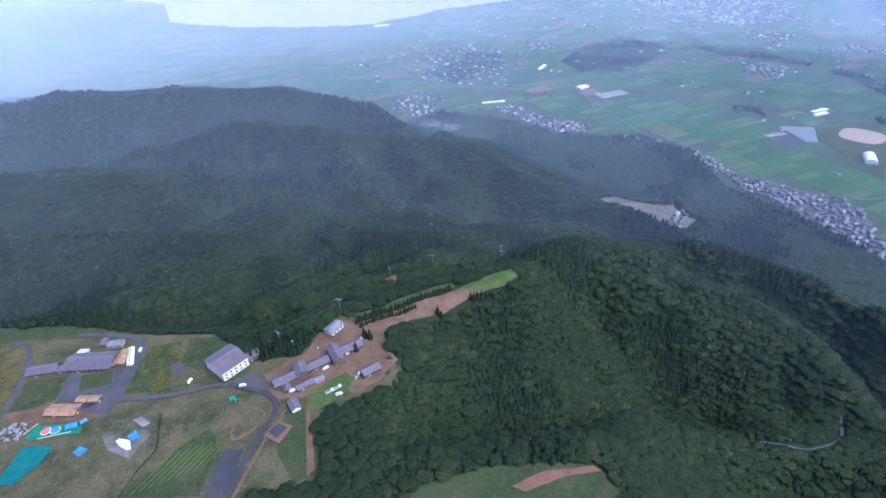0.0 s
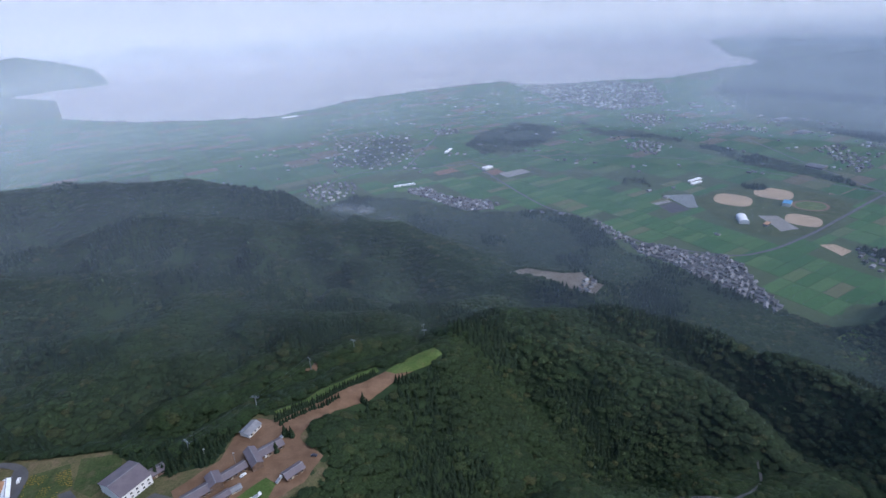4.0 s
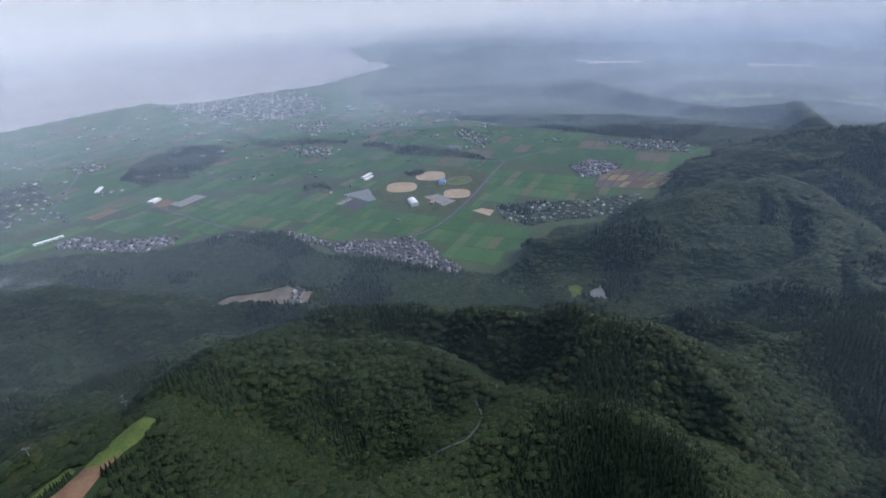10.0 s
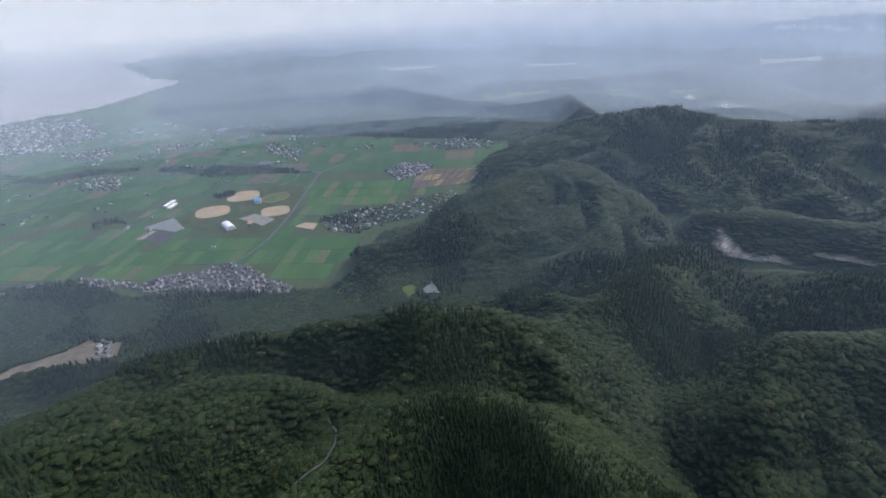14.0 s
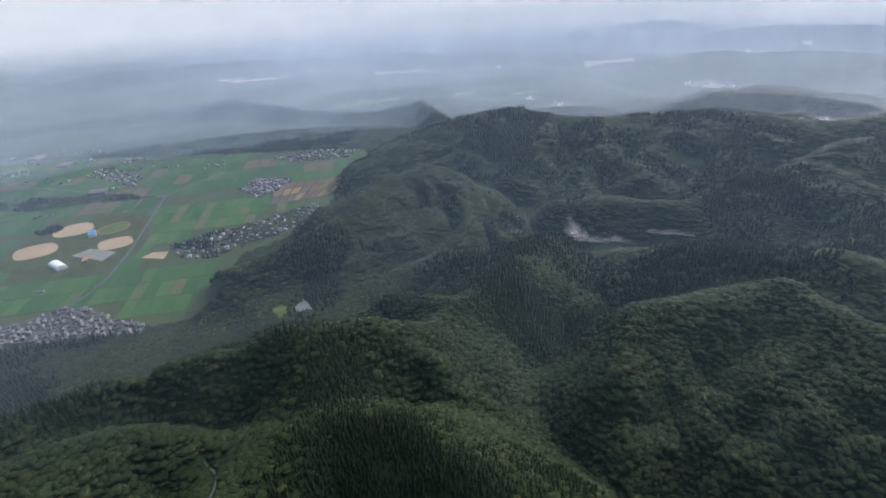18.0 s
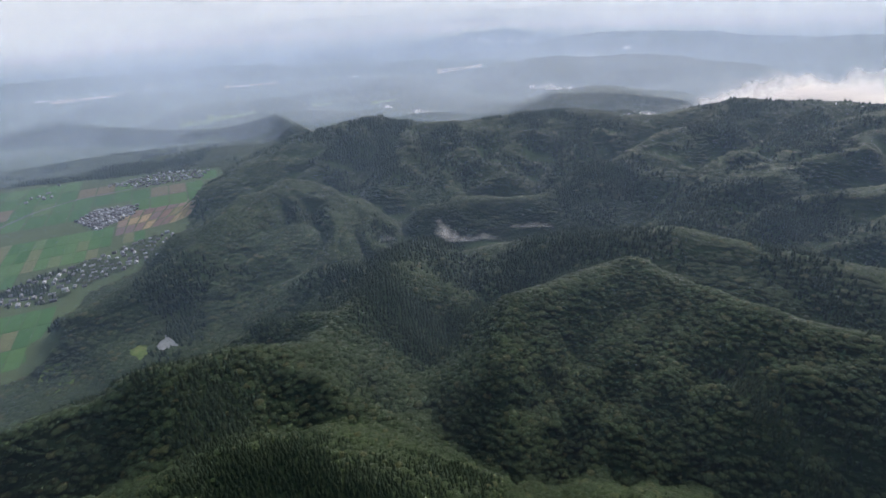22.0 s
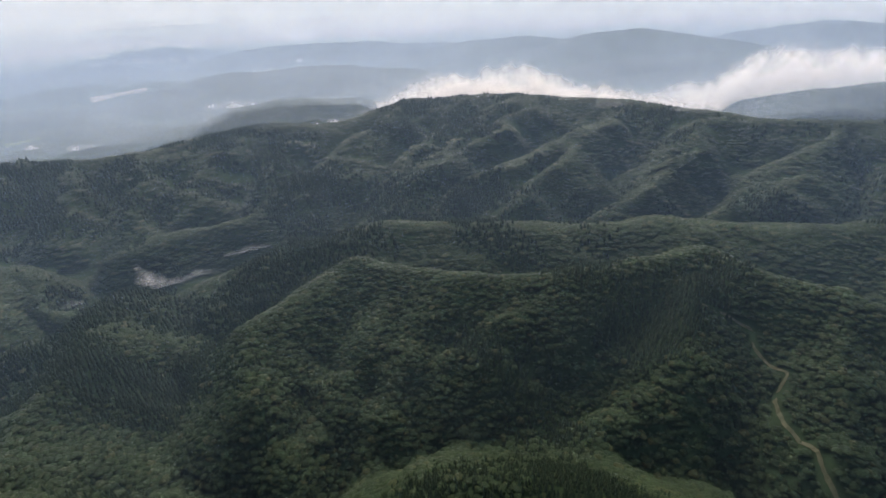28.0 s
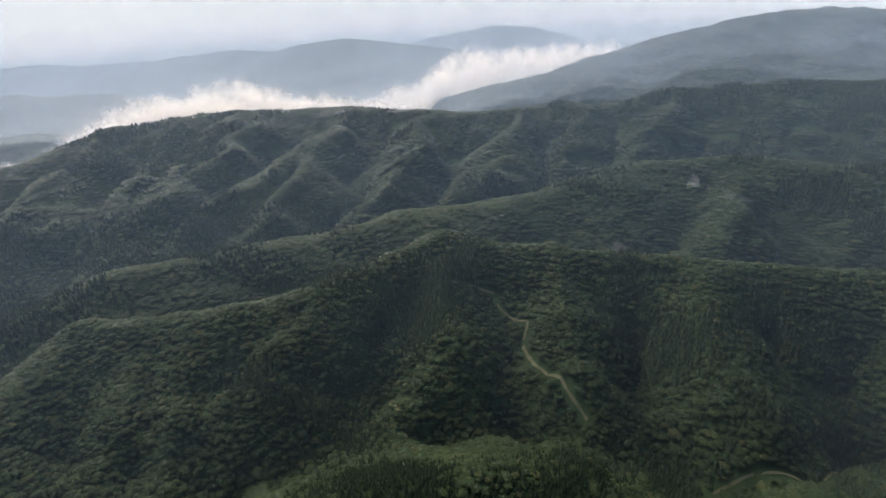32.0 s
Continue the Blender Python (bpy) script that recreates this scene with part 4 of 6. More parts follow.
def gable_walls(length, width, eave, rise):
    bm = bmesh.new()
    hl, hw = length / 2, width / 2
    sec = [(-hw, -1.0), (hw, -1.0), (hw, eave), (0, eave + rise), (-hw, eave)]
    a, b = [[bm.verts.new((x, y, z)) for y, z in sec] for x in (-hl, hl)]
    for i in range(5):
        j = (i + 1) % 5
        bm.faces.new((a[i], a[j], b[j], b[i]))
    bm.faces.new(a[::-1])
    bm.faces.new(b)
    bmesh.ops.recalc_face_normals(bm, faces=bm.faces)
    return bm


def ground_at(x, y):
    return float(land(np.array([x]), np.array([y]))[0])


# ---- materials of the resort and the plain ----
asphalt = surface("asphalt", (0.045, 0.045, 0.05), (0.075, 0.072, 0.075), 0.08, 1.2, 0.9)
worn_asphalt = surface("worn_asphalt", (0.065, 0.065, 0.07), (0.10, 0.098, 0.096), 0.08, 0.9, 0.9)
dirt = surface("bare_earth", (0.115, 0.068, 0.04), (0.19, 0.12, 0.074), 0.09, 0.9, 0.95, bump=0.2)
track_earth = surface("grassy_track", (0.05, 0.055, 0.028), (0.1, 0.09, 0.05), 0.06, 0.7, 0.95, bump=0.2)
red_dirt = surface("red_earth", (0.15, 0.08, 0.048), (0.23, 0.125, 0.075), 0.15, 1.2, 0.95, bump=0.2)
gravel = surface("pale_gravel", (0.15, 0.145, 0.13), (0.25, 0.24, 0.22), 0.1, 1.5, 0.95, bump=0.1)
rubble_mat = surface("rubble", (0.09, 0.085, 0.07), (0.22, 0.21, 0.195), 0.12, 0.7, 0.95, bump=0.3)


def turf(name, green, olive, brown):
    """Mown or dry grass: green, olive and bare patches, tufts and wheel-worn streaks."""
    n = Nodes(name, 0.95, 0.1)
    c = n.mix(n.ramp(n.noise(0.035, 4.0, 0.6), [(0.38, (0, 0, 0)), (0.58, (1, 1, 1))]), green, olive)
    c = n.mix(n.ramp(n.noise(0.11, 5.0, 0.7), [(0.52, (0, 0, 0)), (0.7, (0.85, 0.85, 0.85))]), c, brown)
    c = n.mix(0.75, c, n.ramp(n.noise(0.7, 5.0, 0.75), [(0.3, (0.5, 0.5, 0.5)), (0.7, (1.35, 1.35, 1.3))]), "MULTIPLY")
    n.bump(n.noise(1.5, 3.0), 0.5, 0.3)
    return n.colour(c)


dry_grass = turf("dry_meadow", (0.05, 0.058, 0.026), (0.1, 0.09, 0.045), (0.145, 0.105, 0.07))
lawn = turf("mown_lawn", (0.036, 0.055, 0.02), (0.056, 0.07, 0.028), (0.085, 0.074, 0.042))
bright_grass = turf("bright_grass", (0.055, 0.09, 0.024), (0.085, 0.115, 0.034), (0.11, 0.105, 0.045))
sand = surface("ball_ground_sand", (0.29, 0.22, 0.145), (0.36, 0.28, 0.19), 0.02, 0.3, 0.95)
stony_turf = turf("stony_turf", (0.06, 0.065, 0.03), (0.17, 0.165, 0.15), (0.14, 0.10, 0.07))
roof_mauve = surface("mauve_metal_roof", (0.105, 0.088, 0.10), (0.145, 0.12, 0.13), 0.2, 2.0, 0.55, 0.4)
roof_grey = surface("grey_roof", (0.16, 0.16, 0.17), (0.24, 0.24, 0.25), 0.3, 2.0, 0.6, 0.4)
roof_rust = surface("rusty_tan_roof", (0.26, 0.13, 0.06), (0.42, 0.27, 0.16), 0.35, 1.5, 0.8)
roof_tile = surface("clay_roof_tile", (0.12, 0.117, 0.12), (0.23, 0.225, 0.23), 0.05, 1.0, 0.6, 0.4, vary=0.7)
wall_white = surface("white_wall", (0.58, 0.57, 0.54), (0.74, 0.73, 0.70), 0.3, 2.0, 0.8)
wall_brown = surface("brown_timber_wall", (0.10, 0.065, 0.045), (0.18, 0.12, 0.085), 0.4, 2.5, 0.85)
wall_pale = surface("pale_plaster", (0.3, 0.285, 0.26), (0.45, 0.43, 0.39), 0.05, 1.0, 0.85, vary=0.4)
window_dark = surface("window_glass", (0.02, 0.024, 0.03), (0.04, 0.045, 0.055), 0.5, 3.0, 0.12, 0.6)
metal_grey = surface("galvanised_steel", (0.32, 0.33, 0.34), (0.45, 0.46, 0.47), 0.5, 3.0, 0.45, 0.5, metal=0.6)
white_paint = surface("white_paint", (0.68, 0.68, 0.67), (0.8, 0.8, 0.79), 0.6, 3.0, 0.45, 0.4)
dark_paint = surface("dark_paint", (0.03, 0.035, 0.05), (0.06, 0.065, 0.085), 0.6, 3.0, 0.35, 0.5)
tyre_rubber = surface("tyre_rubber", (0.015, 0.015, 0.016), (0.03, 0.03, 0.03), 1.0, 6.0, 0.9)
teal_cloth = surface("teal_tarpaulin", (0.012, 0.12, 0.105), (0.022, 0.165, 0.145), 0.15, 1.0, 0.6)
blue_cloth = surface("blue_tarpaulin", (0.05, 0.19, 0.38), (0.09, 0.28, 0.48), 0.3, 1.5, 0.6)
white_cloth = surface("white_tarpaulin", (0.66, 0.68, 0.70), (0.82, 0.83, 0.84), 0.3, 1.5, 0.6)
green_mat = surface("green_play_mat", (0.02, 0.16, 0.09), (0.04, 0.22, 0.13), 0.2, 1.0, 0.8)
coral = surface("coral_rubber", (0.55, 0.14, 0.11), (0.65, 0.2, 0.16), 0.4, 2.0, 0.7)
rock = surface("grey_rock", (0.14, 0.135, 0.13), (0.28, 0.27, 0.255), 0.4, 1.5, 0.9, bump=0.2)
bark = surface("bark", (0.05, 0.035, 0.025), (0.09, 0.065, 0.045), 0.5, 3.0, 0.95)
timber = surface("bleached_timber", (0.38, 0.32, 0.24), (0.52, 0.46, 0.36), 0.5, 3.0, 0.85)
pond_water = Nodes("pond_water", 0.35, 0.4)
pond_mat = pond_water.colour(pond_water.ramp(pond_water.noise(0.05), [(0.3, (0.10, 0.105, 0.10)), (0.7, (0.14, 0.145, 0.14))]))
quarry_dirt = surface("quarry_dirt", (0.10, 0.085, 0.065), (0.17, 0.15, 0.12), 0.03, 0.5, 0.95)

# ---- the resort on the hill top ----
drape("meadow_grass", RESORT, dry_grass, 0.2, 9.0, "dry mown meadow of the hilltop resort")
drape("meadow_clearing", MEADOW, lawn, 0.25, 8.0, "grassy clearing edged with red soil")
drape("red_soil", [(30, 181), (49, 189), (79, 191), (83, 187), (61, 185), (37, 177)], red_dirt, 0.5, 5.0, "scraped red soil at the clearing edge")
drape("west_lawn", [(-420, 330), (-375, 356), (-312, 353), (-260, 341), (-262, 335), (-330, 338), (-352, 336)], lawn, 0.45, 8.0, "mown grass along the wood's edge")
drape("slope_lawn", [(-193, 190), (-173, 223), (-158, 236), (-148, 220), (-149, 187)], lawn, 0.45, 6.0, "striped green mown slope")
drape("house_lawn", [(-312, 291), (-286, 293), (-279, 270), (-306, 259)], lawn, 0.45, 6.0, "square lawn before the lodge")
drape("court_lawn", [(-273, 293), (-252, 295), (-246, 283), (-266, 277)], lawn, 0.75, 6.0, "small lawn in the lodge forecourt")
drape("hedge_lawn", [(-205, 328), (-178, 326), (-172, 305), (-186, 290), (-200, 300)], lawn, 0.45, 6.0, "rough grass beside the white hall")
drape("machine_lawn", [(-98, 262), (-75, 278), (-68, 271), (-75, 255), (-89, 246), (-98, 246)], bright_grass, 0.75, 5.0, "bright grass under parked machines")
drape("corner_lawn", [(-112, 246), (-96, 248), (-80, 200), (-95, 190), (-110, 215)], lawn, 0.45, 6.0, "grass beside the kiosk path")
drape("earth_yard", [(-135, 282), (-108, 302), (-101, 325), (-86, 340), (-62, 328), (-52, 305), (-38, 289), (-50, 268), (-68, 258), (-80, 268), (-102, 257), (-122, 257)], dirt, 0.5, 6.0, "brown bare earth round the lodges")
drape("ski_run", SKI_RUN, dirt, 0.55, 4.0, "worn brown ski run along the ridge")
drape("ski_run_tip", RUN_TIP, bright_grass, 0.85, 4.0, "bright green grass at the run's brow")
drape("side_run", SIDE_RUN, bright_grass, 0.6, 4.0, "narrow grassy strip beside the run")
drape("tower_patch", PATCH_UPPER, dirt, 0.6, 5.0, "bare patch round a lift tower")
drape("tower_patch", PATCH_LOWER, bright_grass, 0.6, 5.0, "grassy patch round a lift tower")
drape("rubble_ground", [(-233, 241), (-222, 244), (-215, 255), (-195, 242), (-198, 229), (-202, 216), (-220, 224)], stony_turf, 0.45, 4.0, "stony worn ground with pale rubble")
drape("forecourt", [(-284, 298), (-243, 302), (-249, 334), (-238, 325), (-234, 270), (-239, 253), (-253, 249), (-256, 264), (-278, 270)], worn_asphalt, 0.5, 6.0, "grey asphalt forecourt of the lodge")
drape("earth_band", [(-310, 259), (-285, 266), (-237, 253), (-247, 248), (-297, 251)], dirt, 0.65, 5.0, "band of bare brown earth")
drape("flower_bed", [(-358, 329), (-336, 327), (-320, 293), (-312, 259), (-330, 259)], dry_grass, 0.5, 6.0, "field of yellow flowers in rows")
drape("flower_bed", [(-234, 320), (-211, 325), (-201, 303), (-209, 299), (-198, 271), (-231, 272), (-233, 288)], lawn, 0.5, 6.0, "field of yellow flowers beside the road")
drape("car_park", [(-159, 275), (-145, 283), (-132, 276), (-129, 265), (-141, 267)], worn_asphalt, 0.7, 4.0, "small grey car park by the hall")
drape("helipad", [(-208, 297), (-201, 299), (-193, 290), (-199, 286)], worn_asphalt, 0.85, 4.0, "worn square pad among flowers")
drape("old_bed", [(-121, 226), (-115, 238), (-104, 233), (-110, 220)], red_dirt, 0.75, 3.0, "patch of red soil")
drape("dark_bed", [(-119, 229), (-114, 236), (-107, 232), (-112, 224)], asphalt, 1.0, 3.0, "dark square of asphalt on red soil")
drape("lower_car_park", [(-144, 217), (-132, 218), (-131, 185), (-146, 184)], asphalt, 0.7, 5.0, "dark asphalt parking strip")
drape("oval_verge", [(-98, 245), (-96, 250), (-84, 200), (-88, 195)], dirt, 0.8, 4.0, "worn earth beside the grass")
ribbon("resort_road", [(-352, 336), (-336, 332), (-326, 319), (-316, 293), (-309, 259)], 3.5, worn_asphalt, 0.8, 5.0, "narrow grey service road")
ribbon("resort_road", [(-300, 340), (-275, 338), (-251, 334), (-237, 323), (-234, 270), (-237, 252)], 5.0, worn_asphalt, 0.9, 5.0, "dark asphalt service road")
ribbon("resort_road", [(-235, 266), (-211, 266), (-182, 269), (-174, 274), (-158, 274)], 3.4, worn_asphalt, 0.95, 5.0, "grey road to the white hall")
ribbon("resort_road", [(-158, 274), (-129, 264), (-118, 254), (-117, 248), (-121, 236), (-126, 218), (-134, 180)], 3.6, asphalt, 1.0, 4.0, "dark road between the meadows")
ribbon("earth_path", [(-112, 247), (-116, 236), (-121, 218), (-129, 182)], 1.6, dirt, 0.8, 4.0, "worn path beside the road", ragged=0.8)
ribbon("drain", [(-197, 251), (-187, 221), (-193, 207), (-196, 188)], 1.3, forest_floor, 0.7, 3.0, "stony drain down the meadow", ragged=1.0)
ribbon("oval_track", [(-134, 251), (-125, 246), (-125, 238), (-131, 230), (-140, 224), (-143, 228), (-143, 237), (-139, 245), (-134, 251)], 1.6, dirt, 0.8, 2.0, "sandy oval riding track", ragged=1.0)
for k in range(1, 4):
    ring_pts = [(-163 + 3.4 * k * math.cos(a * 0.35), 249 + 3.4 * k * math.sin(a * 0.35)) for a in range(19)]
    ribbon("mown_ring", ring_pts, 0.7, lawn, 0.7, 2.0, "ring mown into the dry grass")
for k in range(9):
    x0 = -190 + 4.6 * k
    ribbon("mown_stripe", [(x0, 190 + 2 * k), (x0 + 9, 206 + 2.2 * k), (x0 + 14, 218 + 1.2 * k)], 1.3, bright_grass, 0.75, 4.0, "lighter stripe in the mown slope")
for line, width, mat, lab in ((FOREST_TRACK, 3.4, track_earth, "grassy earth track winding up the forest"), (LOW_TRACK, 2.6, track_earth, "grassy earth track in the valley woods"), (GORGE_ROAD, 2.2, worn_asphalt, "pale road cut through the gorge"), (QUARRY_ROAD, 5.0, worn_asphalt, "gravel road to the quarry")):
    ribbon("forest_track", line, width, mat, 0.9, 4.0, lab, ragged=0.5)


def resort_house(name, x, y, length, width, turn, eave, rise, roof, wall, label, windows=0, doors=1, category="building"):
    """A gabled house with its walls, roof, ridge cap, windows and doors."""
    h = thing(name, label, category, (x, y, ground_at(x, y) + 0.3), turn)
    part("wall", gable_walls(length, width, eave, rise), wall, h)
    r = part("roof", gable_roof(length, width, eave, rise), roof, h)
    part("ridge_cap", block(bmesh.new(), 0, 0, eave + rise + 0.2, length + 1.2, 0.5, 0.18), roof_grey, r)
    for side in (-1, 1):
        for k in range(windows):
            wx = -length / 2 + length * (k + 0.6) / (windows + 0.2)
            for z in ([1.2, 4.2] if eave > 6 else [1.2]):
                w = part("window", block(bmesh.new(), wx, side * (width / 2 + 0.02), z, 1.5, 0.12, 1.2), window_dark, h)
                part("sill", block(bmesh.new(), wx, side * (width / 2 + 0.08), z - 0.12, 1.7, 0.26, 0.1), timber, w)
    for k in range(doors):
        part("door", block(bmesh.new(), length / 2 + 0.02, -1.2 + 2.4 * k, 0, 0.12, 1.3, 2.1), timber, h)
        part("door", block(bmesh.new(), -length * 0.2 + 3 * k, -width / 2 - 0.02, 0, 1.4, 0.12, 2.1), timber, h)
    return h


for row in (
    ("lodge", -270, 305, 35, 18, -1, 3.6, 3.4, roof_mauve, wall_brown, "long lodge with a broad mauve metal roof", 8),
    ("lodge_wing", -304, 300, 21, 9.5, 8, 3.2, 2.0, roof_mauve, wall_brown, "low lodge wing under a mauve roof", 5),
    ("link_building", -289, 300, 8.5, 7, -1, 2.8, 1.2, roof_mauve, wall_brown, "small link between lodge and wing", 2),
    ("rest_house", -249, 307, 15.5, 7.6, 98, 3.2, 1.2, roof_rust, wall_brown, "rest house with a rusty tan roof", 3),
    ("kiosk_row", -243, 309, 18, 3.6, 112, 2.8, 0.7, white_cloth, wall_white, "narrow row of kiosks with white awnings", 4),
    ("white_shed", -283, 316, 6.2, 6.0, 0, 3.0, 1.0, white_cloth, wall_white, "small white shed behind the lodge", 2),
    ("store_shed", -262, 325, 10.5, 6.2, 5, 2.8, 1.0, roof_grey, wall_pale, "pale grey store shed", 2),
    ("store_shed", -273, 327, 7.2, 5.2, 97, 2.6, 0.8, roof_mauve, wall_brown, "dark little store shed", 1),
    ("stage_shelter", -266, 258, 21, 9, -4, 3.0, 1.3, roof_rust, wall_brown, "open-air shelter with a rust-stained tan roof", 3),
    ("stage_shelter", -253, 267, 15.5, 4.6, -3, 2.8, 0.8, roof_rust, wall_brown, "narrow shelter with a tan roof", 3),
    ("white_hall", -164, 293, 20.5, 23.5, 49, 7.6, 3.4, roof_mauve, wall_white, "tall white hall with a mauve roof", 5),
    ("hall_annex", -148, 301, 9.5, 7.5, 37, 3.0, 1.2, roof_mauve, wall_brown, "dark annex beside the white hall", 2),
    ("white_store", -90, 326, 12.5, 8.5, 55, 3.4, 1.6, roof_grey, wall_white, "white store house on bare earth", 3),
    ("inn", -117, 273, 16.5, 8, 31, 3.6, 1.8, roof_mauve, wall_brown, "brown inn under a mauve roof", 5),
    ("inn", -107, 280, 11, 8, 115, 5.5, 1.8, roof_mauve, wall_brown, "taller brown inn across the row", 3),
    ("inn", -96, 287, 15.5, 7, 32, 3.4, 1.6, roof_mauve, wall_brown, "long low brown inn", 5),
    ("inn", -84, 294, 17, 7.2, 115, 5.5, 2.0, roof_mauve, wall_brown, "gabled brown inn with dormer front", 3),
    ("inn", -74, 302, 17, 8, 30, 3.6, 1.8, roof_mauve, wall_brown, "brown inn at the end of the row", 4),
    ("rental_shed", -102, 267, 12, 5, 33, 2.8, 1.0, roof_mauve, wall_brown, "low rental shed before the inns", 3),
    ("rental_shed", -93, 272, 6.2, 3.8, 26, 2.4, 0.7, roof_grey, wall_pale, "little grey shed before the inns", 1),
    ("rental_shed", -114, 265, 6, 4.4, 108, 2.4, 0.9, roof_mauve, wall_brown, "little brown shed beside the road", 1),
    ("barn", -57, 277, 13, 7, 33, 3.4, 1.6, roof_mauve, wall_brown, "brown barn beside the wood", 3),
    ("kiosk", -106, 249, 9, 5.6, 121, 2.8, 1.2, roof_mauve, wall_white, "kiosk with white front at the road fork", 2),
):
    resort_house(*row[:11], windows=row[11])


def sheet_thing(name, poly, material, label, category, lift=1.0, wave=0.25):
    """A cloth or mat lying on the grass, rumpled."""
    ob = drape(name, poly, material, lift, 2.0, label, parent=None)
    for v in ob.data.vertices:
        v.co.z += wave * (noise.noise(v.co * 0.35) + 0.4 * noise.noise(v.co * 1.3))
    ob["kind"] = "thing"
    del ob["kind"]
    return tagged(ob, label, category)


sheet_thing("tarpaulin", [(-277, 206), (-277, 230), (-256, 230), (-258, 215), (-266, 202), (-274, 203)], teal_cloth, "large teal tarpaulin spread on the grass", "tarpaulin")
sheet_thing("tarpaulin", [(-217, 230), (-216, 232), (-208, 230), (-204, 223), (-206, 222), (-213, 226)], white_cloth, "white tarpaulin over stony ground", "tarpaulin", 0.9)
sheet_thing("tarpaulin", [(-211, 233), (-208, 238), (-202, 232), (-206, 229)], blue_cloth, "blue tarpaulin beside the rubble", "tarpaulin", 1.1)
sheet_thing("play_mat", [(-241, 223), (-239, 228), (-232, 225), (-235, 220)], blue_cloth, "small blue play mat on grass", "mat")
sheet_thing("play_ground_mat", [(-280, 237), (-279, 247), (-247, 247), (-245, 239), (-251, 238), (-271, 235)], green_mat, "green play area matting", "mat", 0.9, 0.05)
sheet_thing("concrete_slab", [(-214, 247), (-209, 249), (-200, 243), (-204, 240)], gravel, "weathered concrete slab", "slab", 0.8, 0.02)


def disc_thing(name, x, y, r, height, material, label, category):
    bm = bmesh.new()
    bmesh.ops.create_cone(bm, cap_ends=True, segments=24, radius1=r, radius2=r * 0.9, depth=height, matrix=Matrix.Translation((0, 0, height / 2)))
    e = thing(name, label, category, (x, y, ground_at(x, y) + 0.85))
    part("cushion", bm, material, e)
    rim = bmesh.new()
    bmesh.ops.create_cone(rim, cap_ends=True, segments=24, radius1=r + 0.25, radius2=r + 0.2, depth=0.3, matrix=Matrix.Translation((0, 0, 0.15)))
    part("rim", rim, white_paint, e)


disc_thing("air_cushion", -269, 242, 2.9, 0.8, coral, "round coral bouncing cushion", "play cushion")
disc_thing("air_cushion", -263, 242.5, 2.9, 0.8, blue_cloth, "round blue bouncing cushion", "play cushion")


def tent(x, y, turn, label, cloth, w=5.5):
    e = thing("tent", label, "tent", (x, y, ground_at(x, y) + 0.9), turn)
    bm = gable_roof(w * 1.3, w, 2.0, 1.3, 0.2, 0.08)
    part("canopy", bm, cloth, e)
    for sx in (-1, 1):
        for sy in (-1, 1):
            part("pole", rod(bmesh.new(), (sx * w * 0.62, sy * w * 0.48, 0), (sx * w * 0.62, sy * w * 0.48, 2.1), 0.06, 0.06), metal_grey, e)


tent(-252, 244, 15, "blue tent beside the play area", blue_cloth)
tent(-246, 247, 40, "small blue tent by the road", blue_cloth, 3.0)


def bench(x, y, length, turn, material, label):
    e = thing("bench", label, "bench", (x, y, ground_at(x, y) + 0.8), turn, "benches of the open-air stage")
    part("seat", block(bmesh.new(), 0, 0, 0.42, length, 0.9, 0.1), material, e)
    for s in (-0.4, 0.4):
        part("leg", block(bmesh.new(), s * length, 0, 0, 0.2, 0.7, 0.42), material, e)


for k in range(6):
    bench(-257.5 + 1.9 * k, 262.6 + 0.25 * k, 7.0, 62, dark_paint, "dark bench of the stage")
bench(-261, 238, 20, 12, timber, "long bleached timber bench"), bench(-280.5, 244.5, 10, 62, timber, "long bleached timber bench")
bench(-294.5, 262.5, 11, 16, dark_paint, "long dark bench on the lawn")


def boulder_heap(x, y, count, spread, label):
    e = thing("rock_heap", label, "rocks", (x, y, ground_at(x, y)))
    rr = random.Random(3)
    for k in range(count):
        bm = bmesh.new()
        bmesh.ops.create_icosphere(bm, subdivisions=2, radius=1.0)
        s = 0.7 + 1.3 * rr.random()
        for v in bm.verts:
            v.co *= 1 + 0.35 * noise.noise(v.co * 1.4 + Vector((k, 0, 0)))
            v.co.x, v.co.y, v.co.z = v.co.x * s, v.co.y * s * 0.8, v.co.z * s * 0.6
        a, d = rr.random() * 6.28, spread * math.sqrt(rr.random())
        part("boulder", bm, rock, e, at=(d * math.cos(a) * 1.2, d * math.sin(a), 0.9 + 1.6 * max(0, 1 - d / spread)))


boulder_heap(-291, 243, 34, 7.0, "heap of grey boulders beside the play area")


